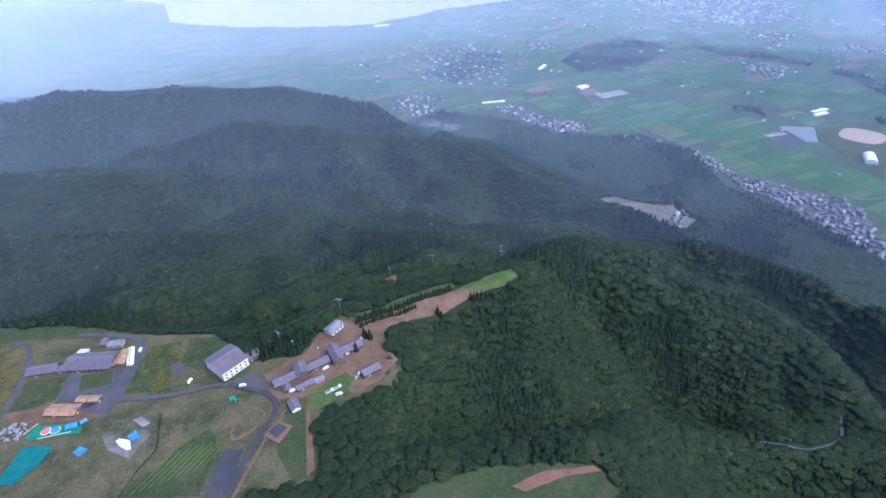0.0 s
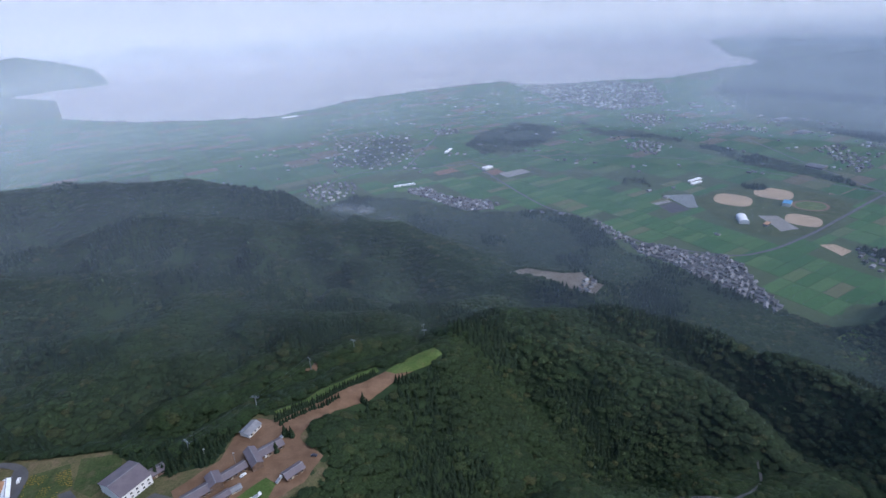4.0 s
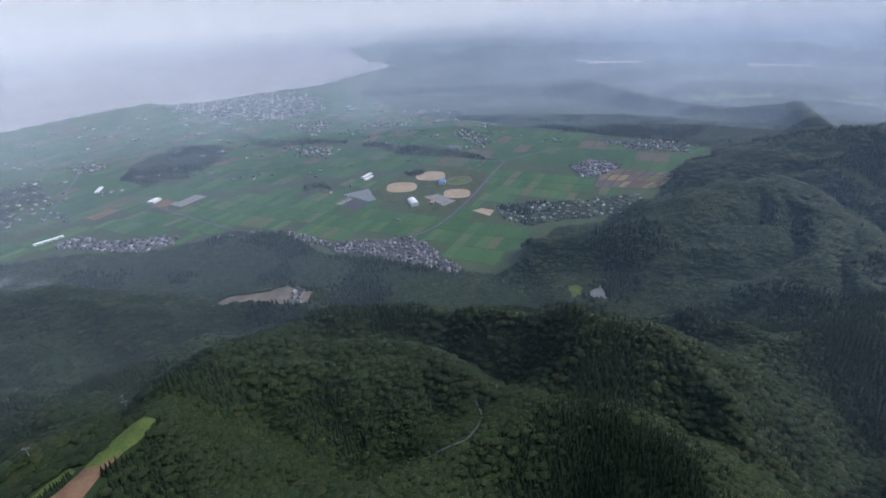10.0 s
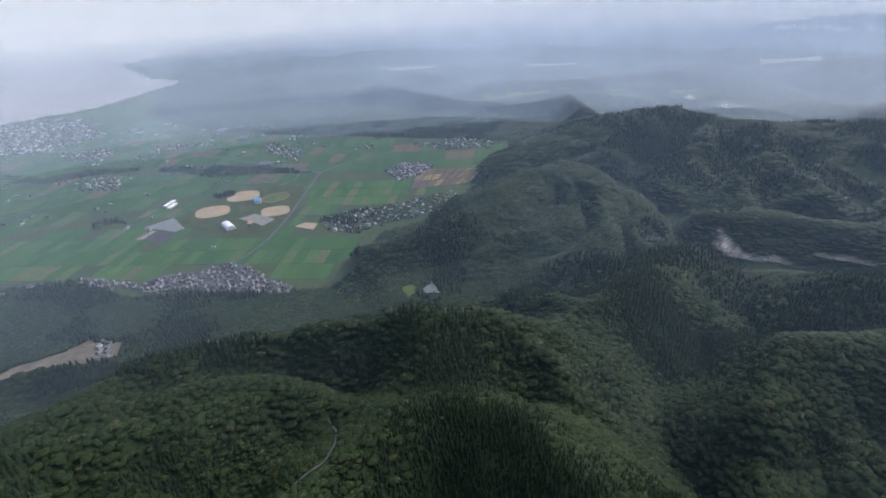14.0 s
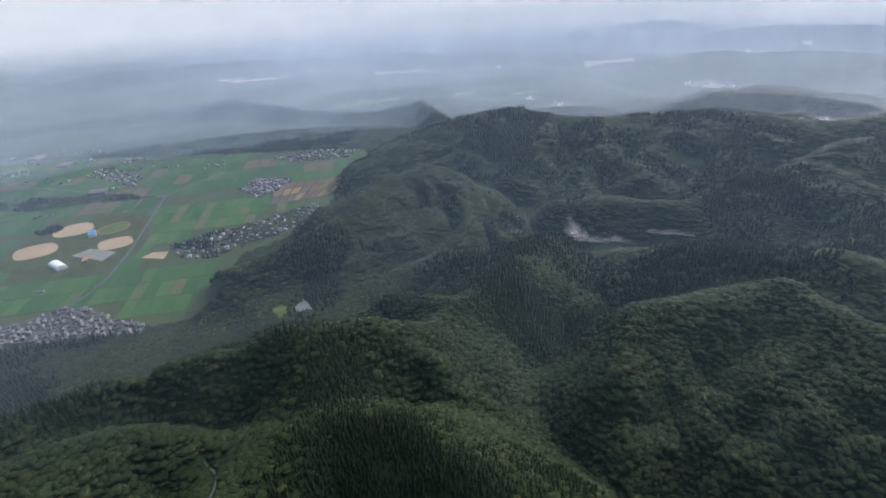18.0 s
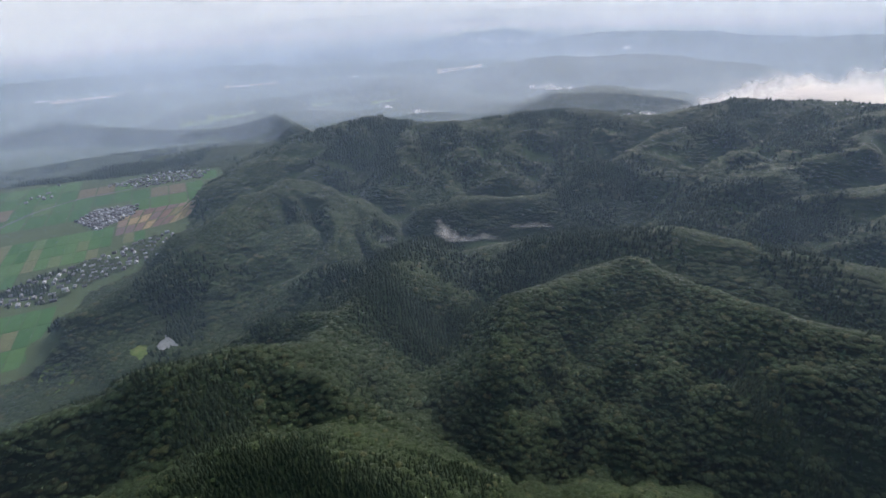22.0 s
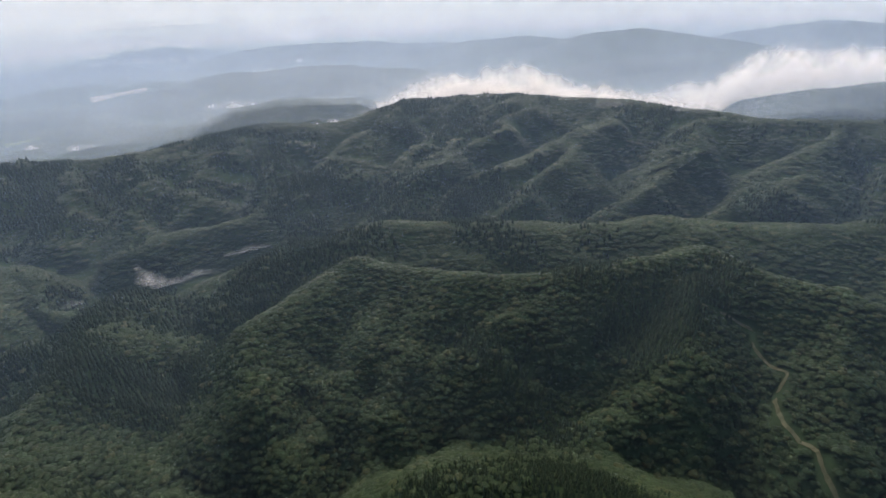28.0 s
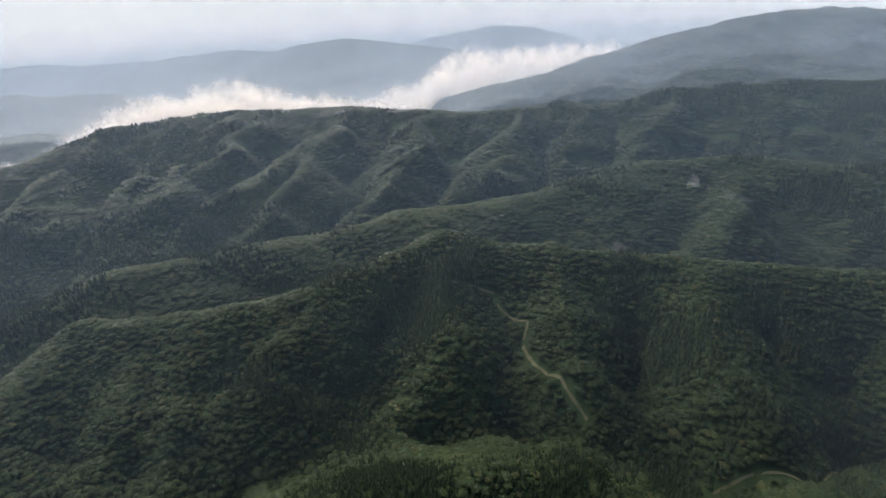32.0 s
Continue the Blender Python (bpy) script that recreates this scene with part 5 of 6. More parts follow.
def vehicle(x, y, turn, kind, paint, label):
    """A parked car, van or truck: body, cab, windows, wheels."""
    e = thing(kind, label, kind, (x, y, ground_at(x, y) + 0.95), turn)
    L = {"car": 4.4, "van": 4.8, "truck": 6.0}[kind]
    part("body", block(bmesh.new(), 0, 0, 0.35, L, 1.75, 0.75, 0.12), paint, e)
    if kind == "truck":
        cab = part("cab", block(bmesh.new(), L * 0.34, 0, 1.05, L * 0.28, 1.75, 1.1, 0.12), paint, e)
        part("windscreen", block(bmesh.new(), L * 0.485, 0, 1.4, 0.06, 1.5, 0.6), window_dark, cab)
        part("load_bed", block(bmesh.new(), -L * 0.17, 0, 1.1, L * 0.62, 1.85, 0.5), metal_grey, e)
    else:
        tall = 1.0 if kind == "van" else 0.6
        cab = part("cabin", block(bmesh.new(), -0.2, 0, 1.08, L * (0.8 if kind == "van" else 0.58), 1.6, tall, 0.2), paint, e)
        for s in (-1, 1):
            part("side_window", block(bmesh.new(), -0.2, s * 0.79, 1.2, L * 0.5, 0.05, 0.4), window_dark, cab)
        part("windscreen", block(bmesh.new(), L * (0.19 if kind == "van" else 0.08) + 0.55, 0, 1.2, 0.06, 1.35, 0.4), window_dark, cab)
    for sx in (-0.31, 0.31):
        for s in (-1, 1):
            bm = bmesh.new()
            bmesh.ops.create_cone(bm, cap_ends=True, segments=14, radius1=0.33, radius2=0.33, depth=0.22, matrix=Matrix.Translation((sx * L, s * 0.8, 0.33)) @ Euler((radians(90), 0, 0)).to_matrix().to_4x4())
            part("wheel", bm, tyre_rubber, e)


for x, y, a, kind, paint, lab in (
    (-147, 271, 10, "van", white_paint, "white van parked on the road"),
    (-84, 260, 30, "truck", white_paint, "white truck on bright grass"),
    (-79, 263, 35, "truck", white_paint, "white truck beside another on grass"),
    (-77, 257, 20, "van", white_paint, "white van beside the trucks"),
    (-44, 289, -15, "car", dark_paint, "dark car at the wood's edge"),
    (-66, 273, 60, "truck", white_paint, "white truck beside the barn"),
    (-76, 297.5, 60, "van", white_paint, "white van before the inn"),
    (-67, 313, 50, "truck", white_paint, "white truck behind the inns"),
    (-90, 283, 40, "car", white_paint, "white car beside the inn"),
    (-110, 263, 20, "van", white_paint, "white van by the rental shed"),
    (-187, 279, 80, "van", white_paint, "white van among the flowers"),
    (-240, 300, 10, "car", white_paint, "white car at the kiosk row"),
    (-239, 316, 100, "van", white_paint, "white van at the kiosk row"),
):
    vehicle(x, y, a, kind, paint, lab)

e = thing("play_tower", "green play tower on the meadow", "play tower", (-150, 258, ground_at(-150, 258) + 0.3), 20)
part("deck", block(bmesh.new(), 0, 0, 1.5, 4.5, 3.2, 0.3), green_mat, e)
part("roof", gable_roof(3.0, 3.0, 3.4, 1.2, 0.3, 0.12), green_mat, e)
for sx in (-1, 1):
    for sy in (-1, 1):
        part("post", rod(bmesh.new(), (sx * 1.4, sy * 1.4, 0), (sx * 1.4, sy * 1.4, 3.5), 0.12, 0.12), timber, e)
part("slide", rod(bmesh.new(), (2.2, 0, 1.6), (5.0, 0, 0.2), 0.5, 0.5), green_mat, e)

# flowers in rows, too many to count
fp = []
for poly in ([(-358, 329), (-336, 327), (-320, 293), (-312, 259), (-330, 259)], [(-234, 320), (-211, 325), (-201, 303), (-209, 299), (-198, 271), (-231, 272), (-233, 288)]):
    xs, ys = [p[0] for p in poly], [p[1] for p in poly]
    X, Y = np.meshgrid(np.arange(min(xs), max(xs), 0.9), np.arange(min(ys), max(ys), 1.9))
    X, Y = X + (rng.random(X.shape) - 0.5), Y + (rng.random(X.shape) - 0.5) * 0.6
    m = inside(poly, X, Y) & (value_noise(X, Y, 6.0, 12) > 0.42)
    fp.append(np.stack([X[m], Y[m]], -1))
fp = np.concatenate(fp)
sunflower = surface("yellow_petals", (0.14, 0.11, 0.02), (0.22, 0.17, 0.035), 0.3, 2.0, 0.8)
s = 0.2 + 0.25 * rng.random(len(fp))
plant("flower_rows", fp, crown_shapes(2, 1, -0.3), s, s, s * 0 + 1.1, sunflower, "rows of yellow sunflowers in bloom")["category"] = "flowers"


def conifer_tree(x, y, height, label="dark pointed cedar in a planted row", group=""):
    """A single cedar: trunk and ragged tiers of boughs."""
    e = thing("cedar_tree", label, "tree", (x, y, ground_at(x, y)), random.random() * 360, group)
    e.scale = (height, height, height)
    part("trunk", TRUNK, bark, e)
    part("crown", random.choice(CEDARS), conifer_leaf, e)


TRUNK = bpy.data.meshes.new("trunk")
_bm = rod(bmesh.new(), (0, 0, -0.05), (0, 0, 0.5), 0.03, 0.015, 7)
_bm.to_mesh(TRUNK), _bm.free()
CEDARS = []
for k in range(4):
    v, f = cone_shapes(5, 11, 7)[k]
    v = v.copy()
    v[:, 2] = 0.12 + v[:, 2] * 0.88
    v[:, :2] *= 0.85
    CEDARS.append(mesh_of("cedar_crown", v, f, False))
for line, gap, size in (([(-138, 296), (-126, 305), (-113, 315), (-101, 326)], 2.6, 9.0), ([(-141, 300), (-128, 310), (-114, 321), (-103, 331)], 3.0, 9.5), ([(-73, 333), (-53, 357), (-25, 373), (6, 397)], 2.0, 8.0), ([(-69, 328), (-48, 350), (-25, 365)], 2.6, 7.5)):
    for (x0, y0), (x1, y1) in zip(line, line[1:]):
        n = int(math.hypot(x1 - x0, y1 - y0) / gap)
        for i in range(n):
            conifer_tree(x0 + (x1 - x0) * i / n + 0.9 * (random.random() - 0.5), y0 + (y1 - y0) * i / n + 0.9 * (random.random() - 0.5), size * (0.75 + 0.45 * random.random()), group="cedar rows by the ski run")
for x, y, hgt in ((-63, 314, 9), (-61, 316, 8), (-70, 300, 11), (-8, 360, 12), (-5, 358, 9), (22, 382, 10), (25, 381, 12), (28, 383, 11), (32, 384, 12), (36, 385, 10), (39, 384, 11), (42, 386, 9), (-65, 315, 12), (-60, 312, 11), (69, 407, 10), (72, 410, 9), (-11, 350, 6)):
    conifer_tree(x, y, hgt, "single dark cedar beside the clearing")


def lift_tower(x, y, turn, height=13.0):
    """A chairlift pylon: mast, ladder, crossarm, wheel trains, footing."""
    e = thing("lift_tower", "grey steel chairlift pylon above the trees", "pylon", (x, y, ground_at(x, y)), turn, "pylons of the chairlift")
    part("footing", block(bmesh.new(), 0, 0, -0.5, 1.8, 1.8, 1.1, 0.1), gravel, e)
    part("mast", rod(bmesh.new(), (0, 0, 0.5), (0, 0, height), 0.45, 0.3, 10), metal_grey, e)
    part("crossarm", block(bmesh.new(), 0, 0, height - 0.4, 0.4, 6.4, 0.45), metal_grey, e)
    part("top_frame", block(bmesh.new(), 0, 0, height + 0.9, 0.3, 5.0, 0.25), metal_grey, e)
    for s in (-1, 1):
        part("wheel_train", block(bmesh.new(), 0, s * 2.9, height + 0.05, 3.4, 0.35, 0.4), dark_paint, e)
        part("strut", rod(bmesh.new(), (0, s * 2.3, height), (0, s * 1.2, height + 1.0), 0.09, 0.09), metal_grey, e)


TOWERS = [(-129, 312), (-89, 354), (-55, 446), (-12, 472), (82, 633)]
for (x, y), (x1, y1) in zip(TOWERS, TOWERS[1:] + [(34, 718)]):
    lift_tower(x, y, math.degrees(math.atan2(y1 - y, x1 - x)))
lift_tower(67, 514, 70)
for s in (-1, 1):
    for (x0, y0), (x1, y1) in zip(TOWERS, TOWERS[1:]):
        a = math.atan2(y1 - y0, x1 - x0)
        off = Vector((-math.sin(a), math.cos(a), 0)) * 2.9 * s
        p0, p1 = Vector((x0, y0, ground_at(x0, y0) + 13.3)) + off, Vector((x1, y1, ground_at(x1, y1) + 13.3)) + off
        bm = bmesh.new()
        for k in range(8):
            u, v = k / 8, (k + 1) / 8
            sag = lambda q: Vector((0, 0, -6.0 * q * (1 - q)))
            rod(bm, p0.lerp(p1, u) + sag(u), p0.lerp(p1, v) + sag(v), 0.06, 0.06, 5)
        tagged(part("lift_cable", bm, dark_paint), "steel chairlift rope between two pylons", "cable")


def lamp_post(x, y):
    e = thing("lamp_post", "slim grey lamp post beside the slope", "lamp post", (x, y, ground_at(x, y)))
    part("pole", rod(bmesh.new(), (0, 0, 0), (0, 0, 9), 0.14, 0.08, 8), metal_grey, e)
    part("lamp_head", block(bmesh.new(), 0.4, 0, 8.9, 1.2, 0.4, 0.25), white_paint, e)


lamp_post(-97, 297), lamp_post(-118, 306)


# ---- the rice plain ----
VILLAGE_MAIN = [(723, 1182), (796, 1167), (849, 1088), (908, 1063), (919, 1004), (888, 924), (863, 812), (837, 796), (815, 883), (784, 979), (771, 1055), (724, 1136)]
VILLAGE_STRIP = [(715, 1381), (745, 1223), (735, 1182), (715, 1230), (695, 1348)]
VILLAGE_NORTH = [(222, 1862), (293, 1838), (333, 1728), (465, 1640), (456, 1567), (368, 1570), (303, 1690), (220, 1814)]
VILLAGE_CORNER = [(-125, 2038), (45, 1993), (30, 1880), (-60, 1800), (-150, 1900)]
VILLAGE_EAST = [(1754, 1059), (1859, 1040), (1879, 912), (1793, 885), (1660, 946)]
VILLAGE_FAR = [(2139, 1139), (2291, 969), (2280, 780), (2180, 780), (2103, 969)]
TOWNS = [
    [(1198, 2121), (1346, 2181), (1384, 2075), (1260, 1953)],
    [(1531, 2766), (1719, 2626), (1605, 2443), (1487, 2508)],
    [(1797, 2383), (1972, 2180), (1889, 2095), (1763, 2268)],
    [(1878, 1817), (2011, 1826), (1902, 1553), (1771, 1507)],
    [(-21, 2773), (204, 2756), (363, 2703), (297, 2267), (142, 2129), (-36, 2279)],
    [(476, 2784), (607, 2745), (593, 2648), (495, 2654)],
]
SHORE_TOWN = [(1393, 3292), (1535, 2860), (1916, 2896), (2219, 3598), (2050, 3850), (1500, 3950), (1350, 4150)]
BALL_GROUNDS = ((1196, 1401, 56, -48), (1351, 1411, 57, -48), (1266, 1197, 47, -48))
POND_PARK = [(1021, 1509), (1112, 1486), (1058, 1376), (1027, 1384)]
DARK_FIELD = [(952, 1427), (1014, 1442), (1026, 1368), (957, 1358)]
COURTS = [(1175, 1266), (1225, 1247), (1209, 1149), (1151, 1149)]
PARK = [(1090, 1440), (1200, 1480), (1330, 1500), (1470, 1390), (1500, 1260), (1370, 1170), (1240, 1110), (1130, 1110), (1060, 1180), (1060, 1330)]
SITE = [(529, 2085), (618, 2088), (639, 1963), (563, 1906), (523, 1972)]
SITE_LOT = [(582, 1930), (684, 1963), (706, 1903), (600, 1865)]
BROWN_FIELDS = [(1590, 872), (1715, 665), (1995, 625), (1805, 945)]
SAND_LOT = [(1177, 1050), (1214, 1041), (1222, 996), (1176, 979)]
TAKEN = [VILLAGE_MAIN, VILLAGE_NORTH, VILLAGE_CORNER, VILLAGE_EAST, VILLAGE_FAR, SHORE_TOWN, POND_PARK, DARK_FIELD, PARK, SITE, SITE_LOT, BROWN_FIELDS, SAND_LOT, BIG_WOOD, FIELD_WOOD, GROVE_VILLAGE, BELT_NORTH, BELT_SOUTH] + TOWNS

paddy = Nodes("rice_paddy", 0.95, 0.1)
_rand = paddy.add("ShaderNodeObjectInfo").outputs["Random"]
_c = paddy.ramp(_rand, [(0.0, (0.032, 0.08, 0.028)), (0.5, (0.042, 0.096, 0.032)), (0.85, (0.06, 0.11, 0.038)), (0.97, (0.09, 0.098, 0.05))])
_rows = paddy.noise(0.12, 4.0)
paddy.colour(paddy.mix(0.5, _c, paddy.ramp(_rows, [(0.3, (0.7, 0.7, 0.7)), (0.7, (1.15, 1.15, 1.1))]), "MULTIPLY"))
far_paddy = Nodes("far_rice_paddy", 0.95, 0.1)
_rand = far_paddy.add("ShaderNodeNewGeometry").outputs["Random Per Island"]
_c = far_paddy.ramp(_rand, [(0.0, (0.031, 0.075, 0.028)), (0.5, (0.041, 0.088, 0.032)), (0.8, (0.056, 0.1, 0.038)), (0.93, (0.095, 0.082, 0.053))])
far_paddy.colour(far_paddy.mix(0.5, _c, far_paddy.ramp(far_paddy.noise(0.05, 4.0), [(0.3, (0.75, 0.75, 0.75)), (0.7, (1.1, 1.1, 1.1))]), "MULTIPLY"))

TURN = radians(20.0)
UX, UY = np.array([math.cos(TURN), math.sin(TURN)]), np.array([-math.sin(TURN), math.cos(TURN)])


def parcels(r0, r1, long_side, short_side):
    """Middles and half sides of the fields between two distances."""
    n, m = int(2 * r1 / long_side), int(2 * r1 / short_side)
    out = []
    I, J = np.meshgrid(np.arange(-n // 2, n // 2), np.arange(-m // 2, m // 2))
    I, J = I.ravel(), J.ravel()
    mid = (I[:, None] * long_side) * UX + (J[:, None] * short_side + 20) * UY
    ok = np.ones(len(mid), dtype=bool)
    for sx, sy in ((0, 0), (0.4, 0.4), (-0.4, 0.4), (0.4, -0.4), (-0.4, -0.4)):
        q = mid + sx * long_side * UX + sy * short_side * UY
        r = np.hypot(q[:, 0], q[:, 1])
        ok &= inside(PLAIN, q[:, 0], q[:, 1]) & ~inside(LAKE_EDGE, q[:, 0], q[:, 1]) & (r > r0) & (r < r1) & (edge_distance(PLAIN, q[:, 0], q[:, 1]) > 15)
        if sx == 0 or r0 < 2000:
            for poly in TAKEN:
                ok &= ~inside(poly, q[:, 0], q[:, 1])
    return mid[ok]


def parcel_verts(mid, hl, hs, lift):
    c = np.array([[-1, -1], [1, -1], [1, 1], [-1, 1]], dtype=float)
    p = mid[:, None, :] + (c[None, :, :1] * hl) * UX + (c[None, :, 1:] * hs) * UY
    return np.concatenate([p, np.full(p.shape[:2] + (1,), lift)], axis=-1)


near_fields = parcels(600, 2000, 84.0, 30.0)
order = np.argsort(np.hypot(near_fields[:, 0] - 950, near_fields[:, 1] - 950))
FIELD_MESH = mesh_of("rice_field", np.array([[sx * 41 * UX[0] + sy * 14.2 * UY[0], sx * 41 * UX[1] + sy * 14.2 * UY[1], z] for z in (-0.4, 0.0) for sx, sy in ((-1, -1), (1, -1), (1, 1), (-1, 1))]), [[4, 5, 6, 7], [0, 1, 5, 4], [1, 2, 6, 5], [2, 3, 7, 6], [3, 0, 4, 7]])
FIELD_MESH.materials.append(paddy.mat)
for x, y in near_fields[order[:300]]:
    ob = new("rice_field", FIELD_MESH)
    ob.parent = ground
    ob.location = (x, y, 0.4)
rest = near_fields[order[300:]]
sets = [parcel_verts(rest, 41, 14.2, 0.4), parcel_verts(parcels(2000, 4600, 130.0, 62.0), 62, 28.5, 0.9)]
pv = np.concatenate(sets).reshape(-1, 3)
ob = part("rice_fields_beyond", mesh_of("rice_fields_beyond", fold(pv), np.arange(len(pv)).reshape(-1, 4)), far_paddy.mat)
tagged(ob, "patchwork of green rice fields across the plain", "fields", kind="stuff")

for name, poly, mat, lab in (
    ("park_lawn", PARK, lawn, "green sports park on the plain"),
    ("site_ground", SITE, dirt, "brown building site among fields"),
    ("site_yard", SITE_LOT, gravel, "pale gravel yard beside the building site"),
    ("ploughed_field", DARK_FIELD, asphalt, "dark ploughed field beside the pond"),
    ("tennis_courts", COURTS, gravel, "pale tennis courts in the park"),
    ("sand_lot", SAND_LOT, sand, "square sandy lot by the crossroads"),
    ("quarry_floor", QUARRY, quarry_dirt, "bare grey quarry floor in the forest"),
    ("village_ground", VILLAGE_MAIN, worn_asphalt, "paved lanes and yards of the village"),
    ("village_ground", VILLAGE_NORTH, worn_asphalt, "yards and lanes of a farm village"),
    ("village_ground", VILLAGE_EAST, worn_asphalt, "yards of a distant village"),
    ("meadow_corner", [(809, 640), (860, 690), (905, 690), (908, 640), (885, 621)], bright_grass, "bright green field corner below the wood"),
    ("hollow_field", POND_FIELD, bright_grass, "small bright field in a wooded hollow"),
    ("dry_field", [(1500, 1350), (1560, 1420), (1640, 1400), (1600, 1330)], dirt, "brown fallow field"),
    ("dry_field", [(760, 2060), (900, 2180), (1010, 2160), (860, 2030)], dirt, "brown fallow field"),
    ("dry_field", [(330, 2080), (480, 2150), (500, 2030), (360, 1980)], dirt, "brown fallow field"),
    ("pale_field", [(946, 1454), (1010, 1464), (1014, 1446), (952, 1431)], gravel, "pale strip of stubble"),
):
    drape(name, poly, mat, 0.8 if name in ("tennis_courts",) else 0.55, 25.0, lab)
for k, (poly, lab) in enumerate(((POND_PARK, "grey pond beside the sports park"), (POND, "grey pond in a wooded hollow"))):
    drape("pond", poly, pond_mat, 0.9, 25.0, lab)
for x, y, r, a in BALL_GROUNDS:
    pts = []
    for k in range(28):
        u = 2 * math.pi * k / 28
        s = 1 / (abs(math.cos(u)) ** 3 + abs(math.sin(u)) ** 3) ** (1 / 3)
        pts.append((x + r * s * math.cos(u + radians(a)) * 0.95, y + r * s * math.sin(u + radians(a))))
    drape("ball_ground", pts, sand, 0.9, 20.0, "rounded sandy ball ground in the park")
ring_pts = [(1372 + 50 * math.cos(k * 0.2245), 1285 + 42 * math.sin(k * 0.2245)) for k in range(29)]
drape("running_field", ring_pts[:-1], bright_grass, 0.9, 15.0, "oval grass field with a running track")
ribbon("running_track", ring_pts, 8, dirt, 1.1, 8.0, "brown running track round the oval")
# fallow plots beside the eastern village
fallow = Nodes("fallow_soil", 0.95, 0.1)
_c = fallow.ramp(fallow.add("ShaderNodeObjectInfo").outputs["Random"], [(0.0, (0.075, 0.06, 0.058)), (0.4, (0.12, 0.082, 0.064)), (0.65, (0.1, 0.078, 0.075)), (0.85, (0.2, 0.15, 0.085)), (1.0, (0.075, 0.09, 0.04))])
fallow.colour(fallow.mix(0.6, _c, fallow.ramp(fallow.noise(0.15, 4.0), [(0.3, (0.65, 0.65, 0.65)), (0.7, (1.2, 1.2, 1.15))]), "MULTIPLY"))
PLOT_CORNERS = [Vector((1595, 868)), Vector((1710, 672)), Vector((1990, 630)), Vector((1800, 940))]


def in_plots(u, v):
    a, b, c, d = PLOT_CORNERS
    q = a.lerp(b, u).lerp(d.lerp(c, u), v)
    return q.x, q.y


for i in range(9):
    for j in range(3):
        u0, u1, v0, v1 = (i + 0.05) / 9, (i + 0.93) / 9, (j + 0.03) / 3, (j + 0.95) / 3
        drape("fallow_plot", [in_plots(u0, v0), in_plots(u1, v0), in_plots(u1, v1), in_plots(u0, v1)], fallow.mat, 0.8, 40.0, "brown fallow plot beside the village")

for line, w, lab in (
    ([(762, 1195), (874, 1086), (948, 1045), (1060, 1059), (1142, 1087), (1231, 1118), (1423, 1201), (1593, 1275), (1664, 1303)], 9, "grey main road across the plain"),
    ([(620, 1520), (708, 1375), (732, 1271), (762, 1195)], 7, "grey road along the foot of the hills"),
    ([(1664, 1303), (1786, 1283), (1880, 1257), (1990, 1180), (2150, 900)], 8, "grey road to the eastern villages"),
    ([(521, 2094), (548, 1922), (583, 1696), (616, 1533), (640, 1480)], 8, "grey road past the building site"),
    ([(521, 2094), (700, 2150), (1000, 2050), (1350, 1850), (1664, 1303)], 6, "narrow road between the fields"),
    ([(240, 2100), (600, 2900), (900, 3500), (1200, 4100)], 8, "road towards the lake shore"),
    ([(-107, 1800), (-40, 2050), (60, 2130), (240, 2100), (521, 2094)], 7, "road out of the corner village"),
    ([(1664, 1303), (1700, 1700), (1800, 2300), (2000, 3000)], 8, "road to the shore town"),
):
    ribbon("road", line, w, worn_asphalt, 1.0, 25.0, lab)

# pale fields and clearings far off between the wooded hills
for k, (a0, a1, r0, r1) in enumerate(((74, 79, 4950, 5080), (79.5, 85, 4850, 4960), (89, 94, 4480, 4580), (95, 99.5, 4700, 4820), (69.5, 72.4, 3350, 3480), (72, 76.5, 3420, 3560), (60, 66, 5100, 5260), (82, 84, 3600, 3750), (88, 90.5, 3500, 3600), (52, 56, 6300, 6600), (104, 108, 5200, 5330))):
    pts = [(r * math.sin(radians(a)), r * math.cos(radians(a))) for a, r in ((a0, r0), ((a0 + a1) / 2, r0 + 20), (a1, r0 + 30), (a1, r1), ((a0 + a1) / 2, r1 - 25), (a0, r1))]
    drape("far_field", pts, sand if k % 3 == 0 else bright_grass, 6.0, 60.0, "pale field strip between far wooded hills")

# ---- houses ----
def scatter(poly, gap, seed, tries=6000):
    """Places in a polygon that keep their distance."""
    rr = random.Random(seed)
    xs, ys = [p[0] for p in poly], [p[1] for p in poly]
    got = []
    for _ in range(tries):
        x, y = rr.uniform(min(xs), max(xs)), rr.uniform(min(ys), max(ys))
        if all((x - a) ** 2 + (y - b) ** 2 > gap * gap for a, b in got) and bool(inside(poly, np.array([x]), np.array([y]))[0]):
            got.append((x, y))
    return got


def village_house(kind):
    """One of four farmhouses: walls, tiled roof and a lean-to."""
    L, W, eave, rise = ((13, 8, 3.2, 2.4), (10, 7.5, 5.2, 2.2), (15, 7, 3.0, 2.2), (9, 7, 5.4, 2.0))[kind]
    h = thing("house", "farmhouse with a dark tiled gable roof", "house", (0, 0, -50), 0, "houses of the village below the hills")
    part("wall", gable_walls(L, W, eave, rise), wall_pale, h)
    part("roof", gable_roof(L, W, eave, rise, 0.8, 0.3), roof_tile, h)
    part("lean_to_roof", block(bmesh.new(), L * 0.1, -W / 2 - 1.2, 2.3, L * 0.7, 2.6, 0.25), roof_tile, h)
    return h


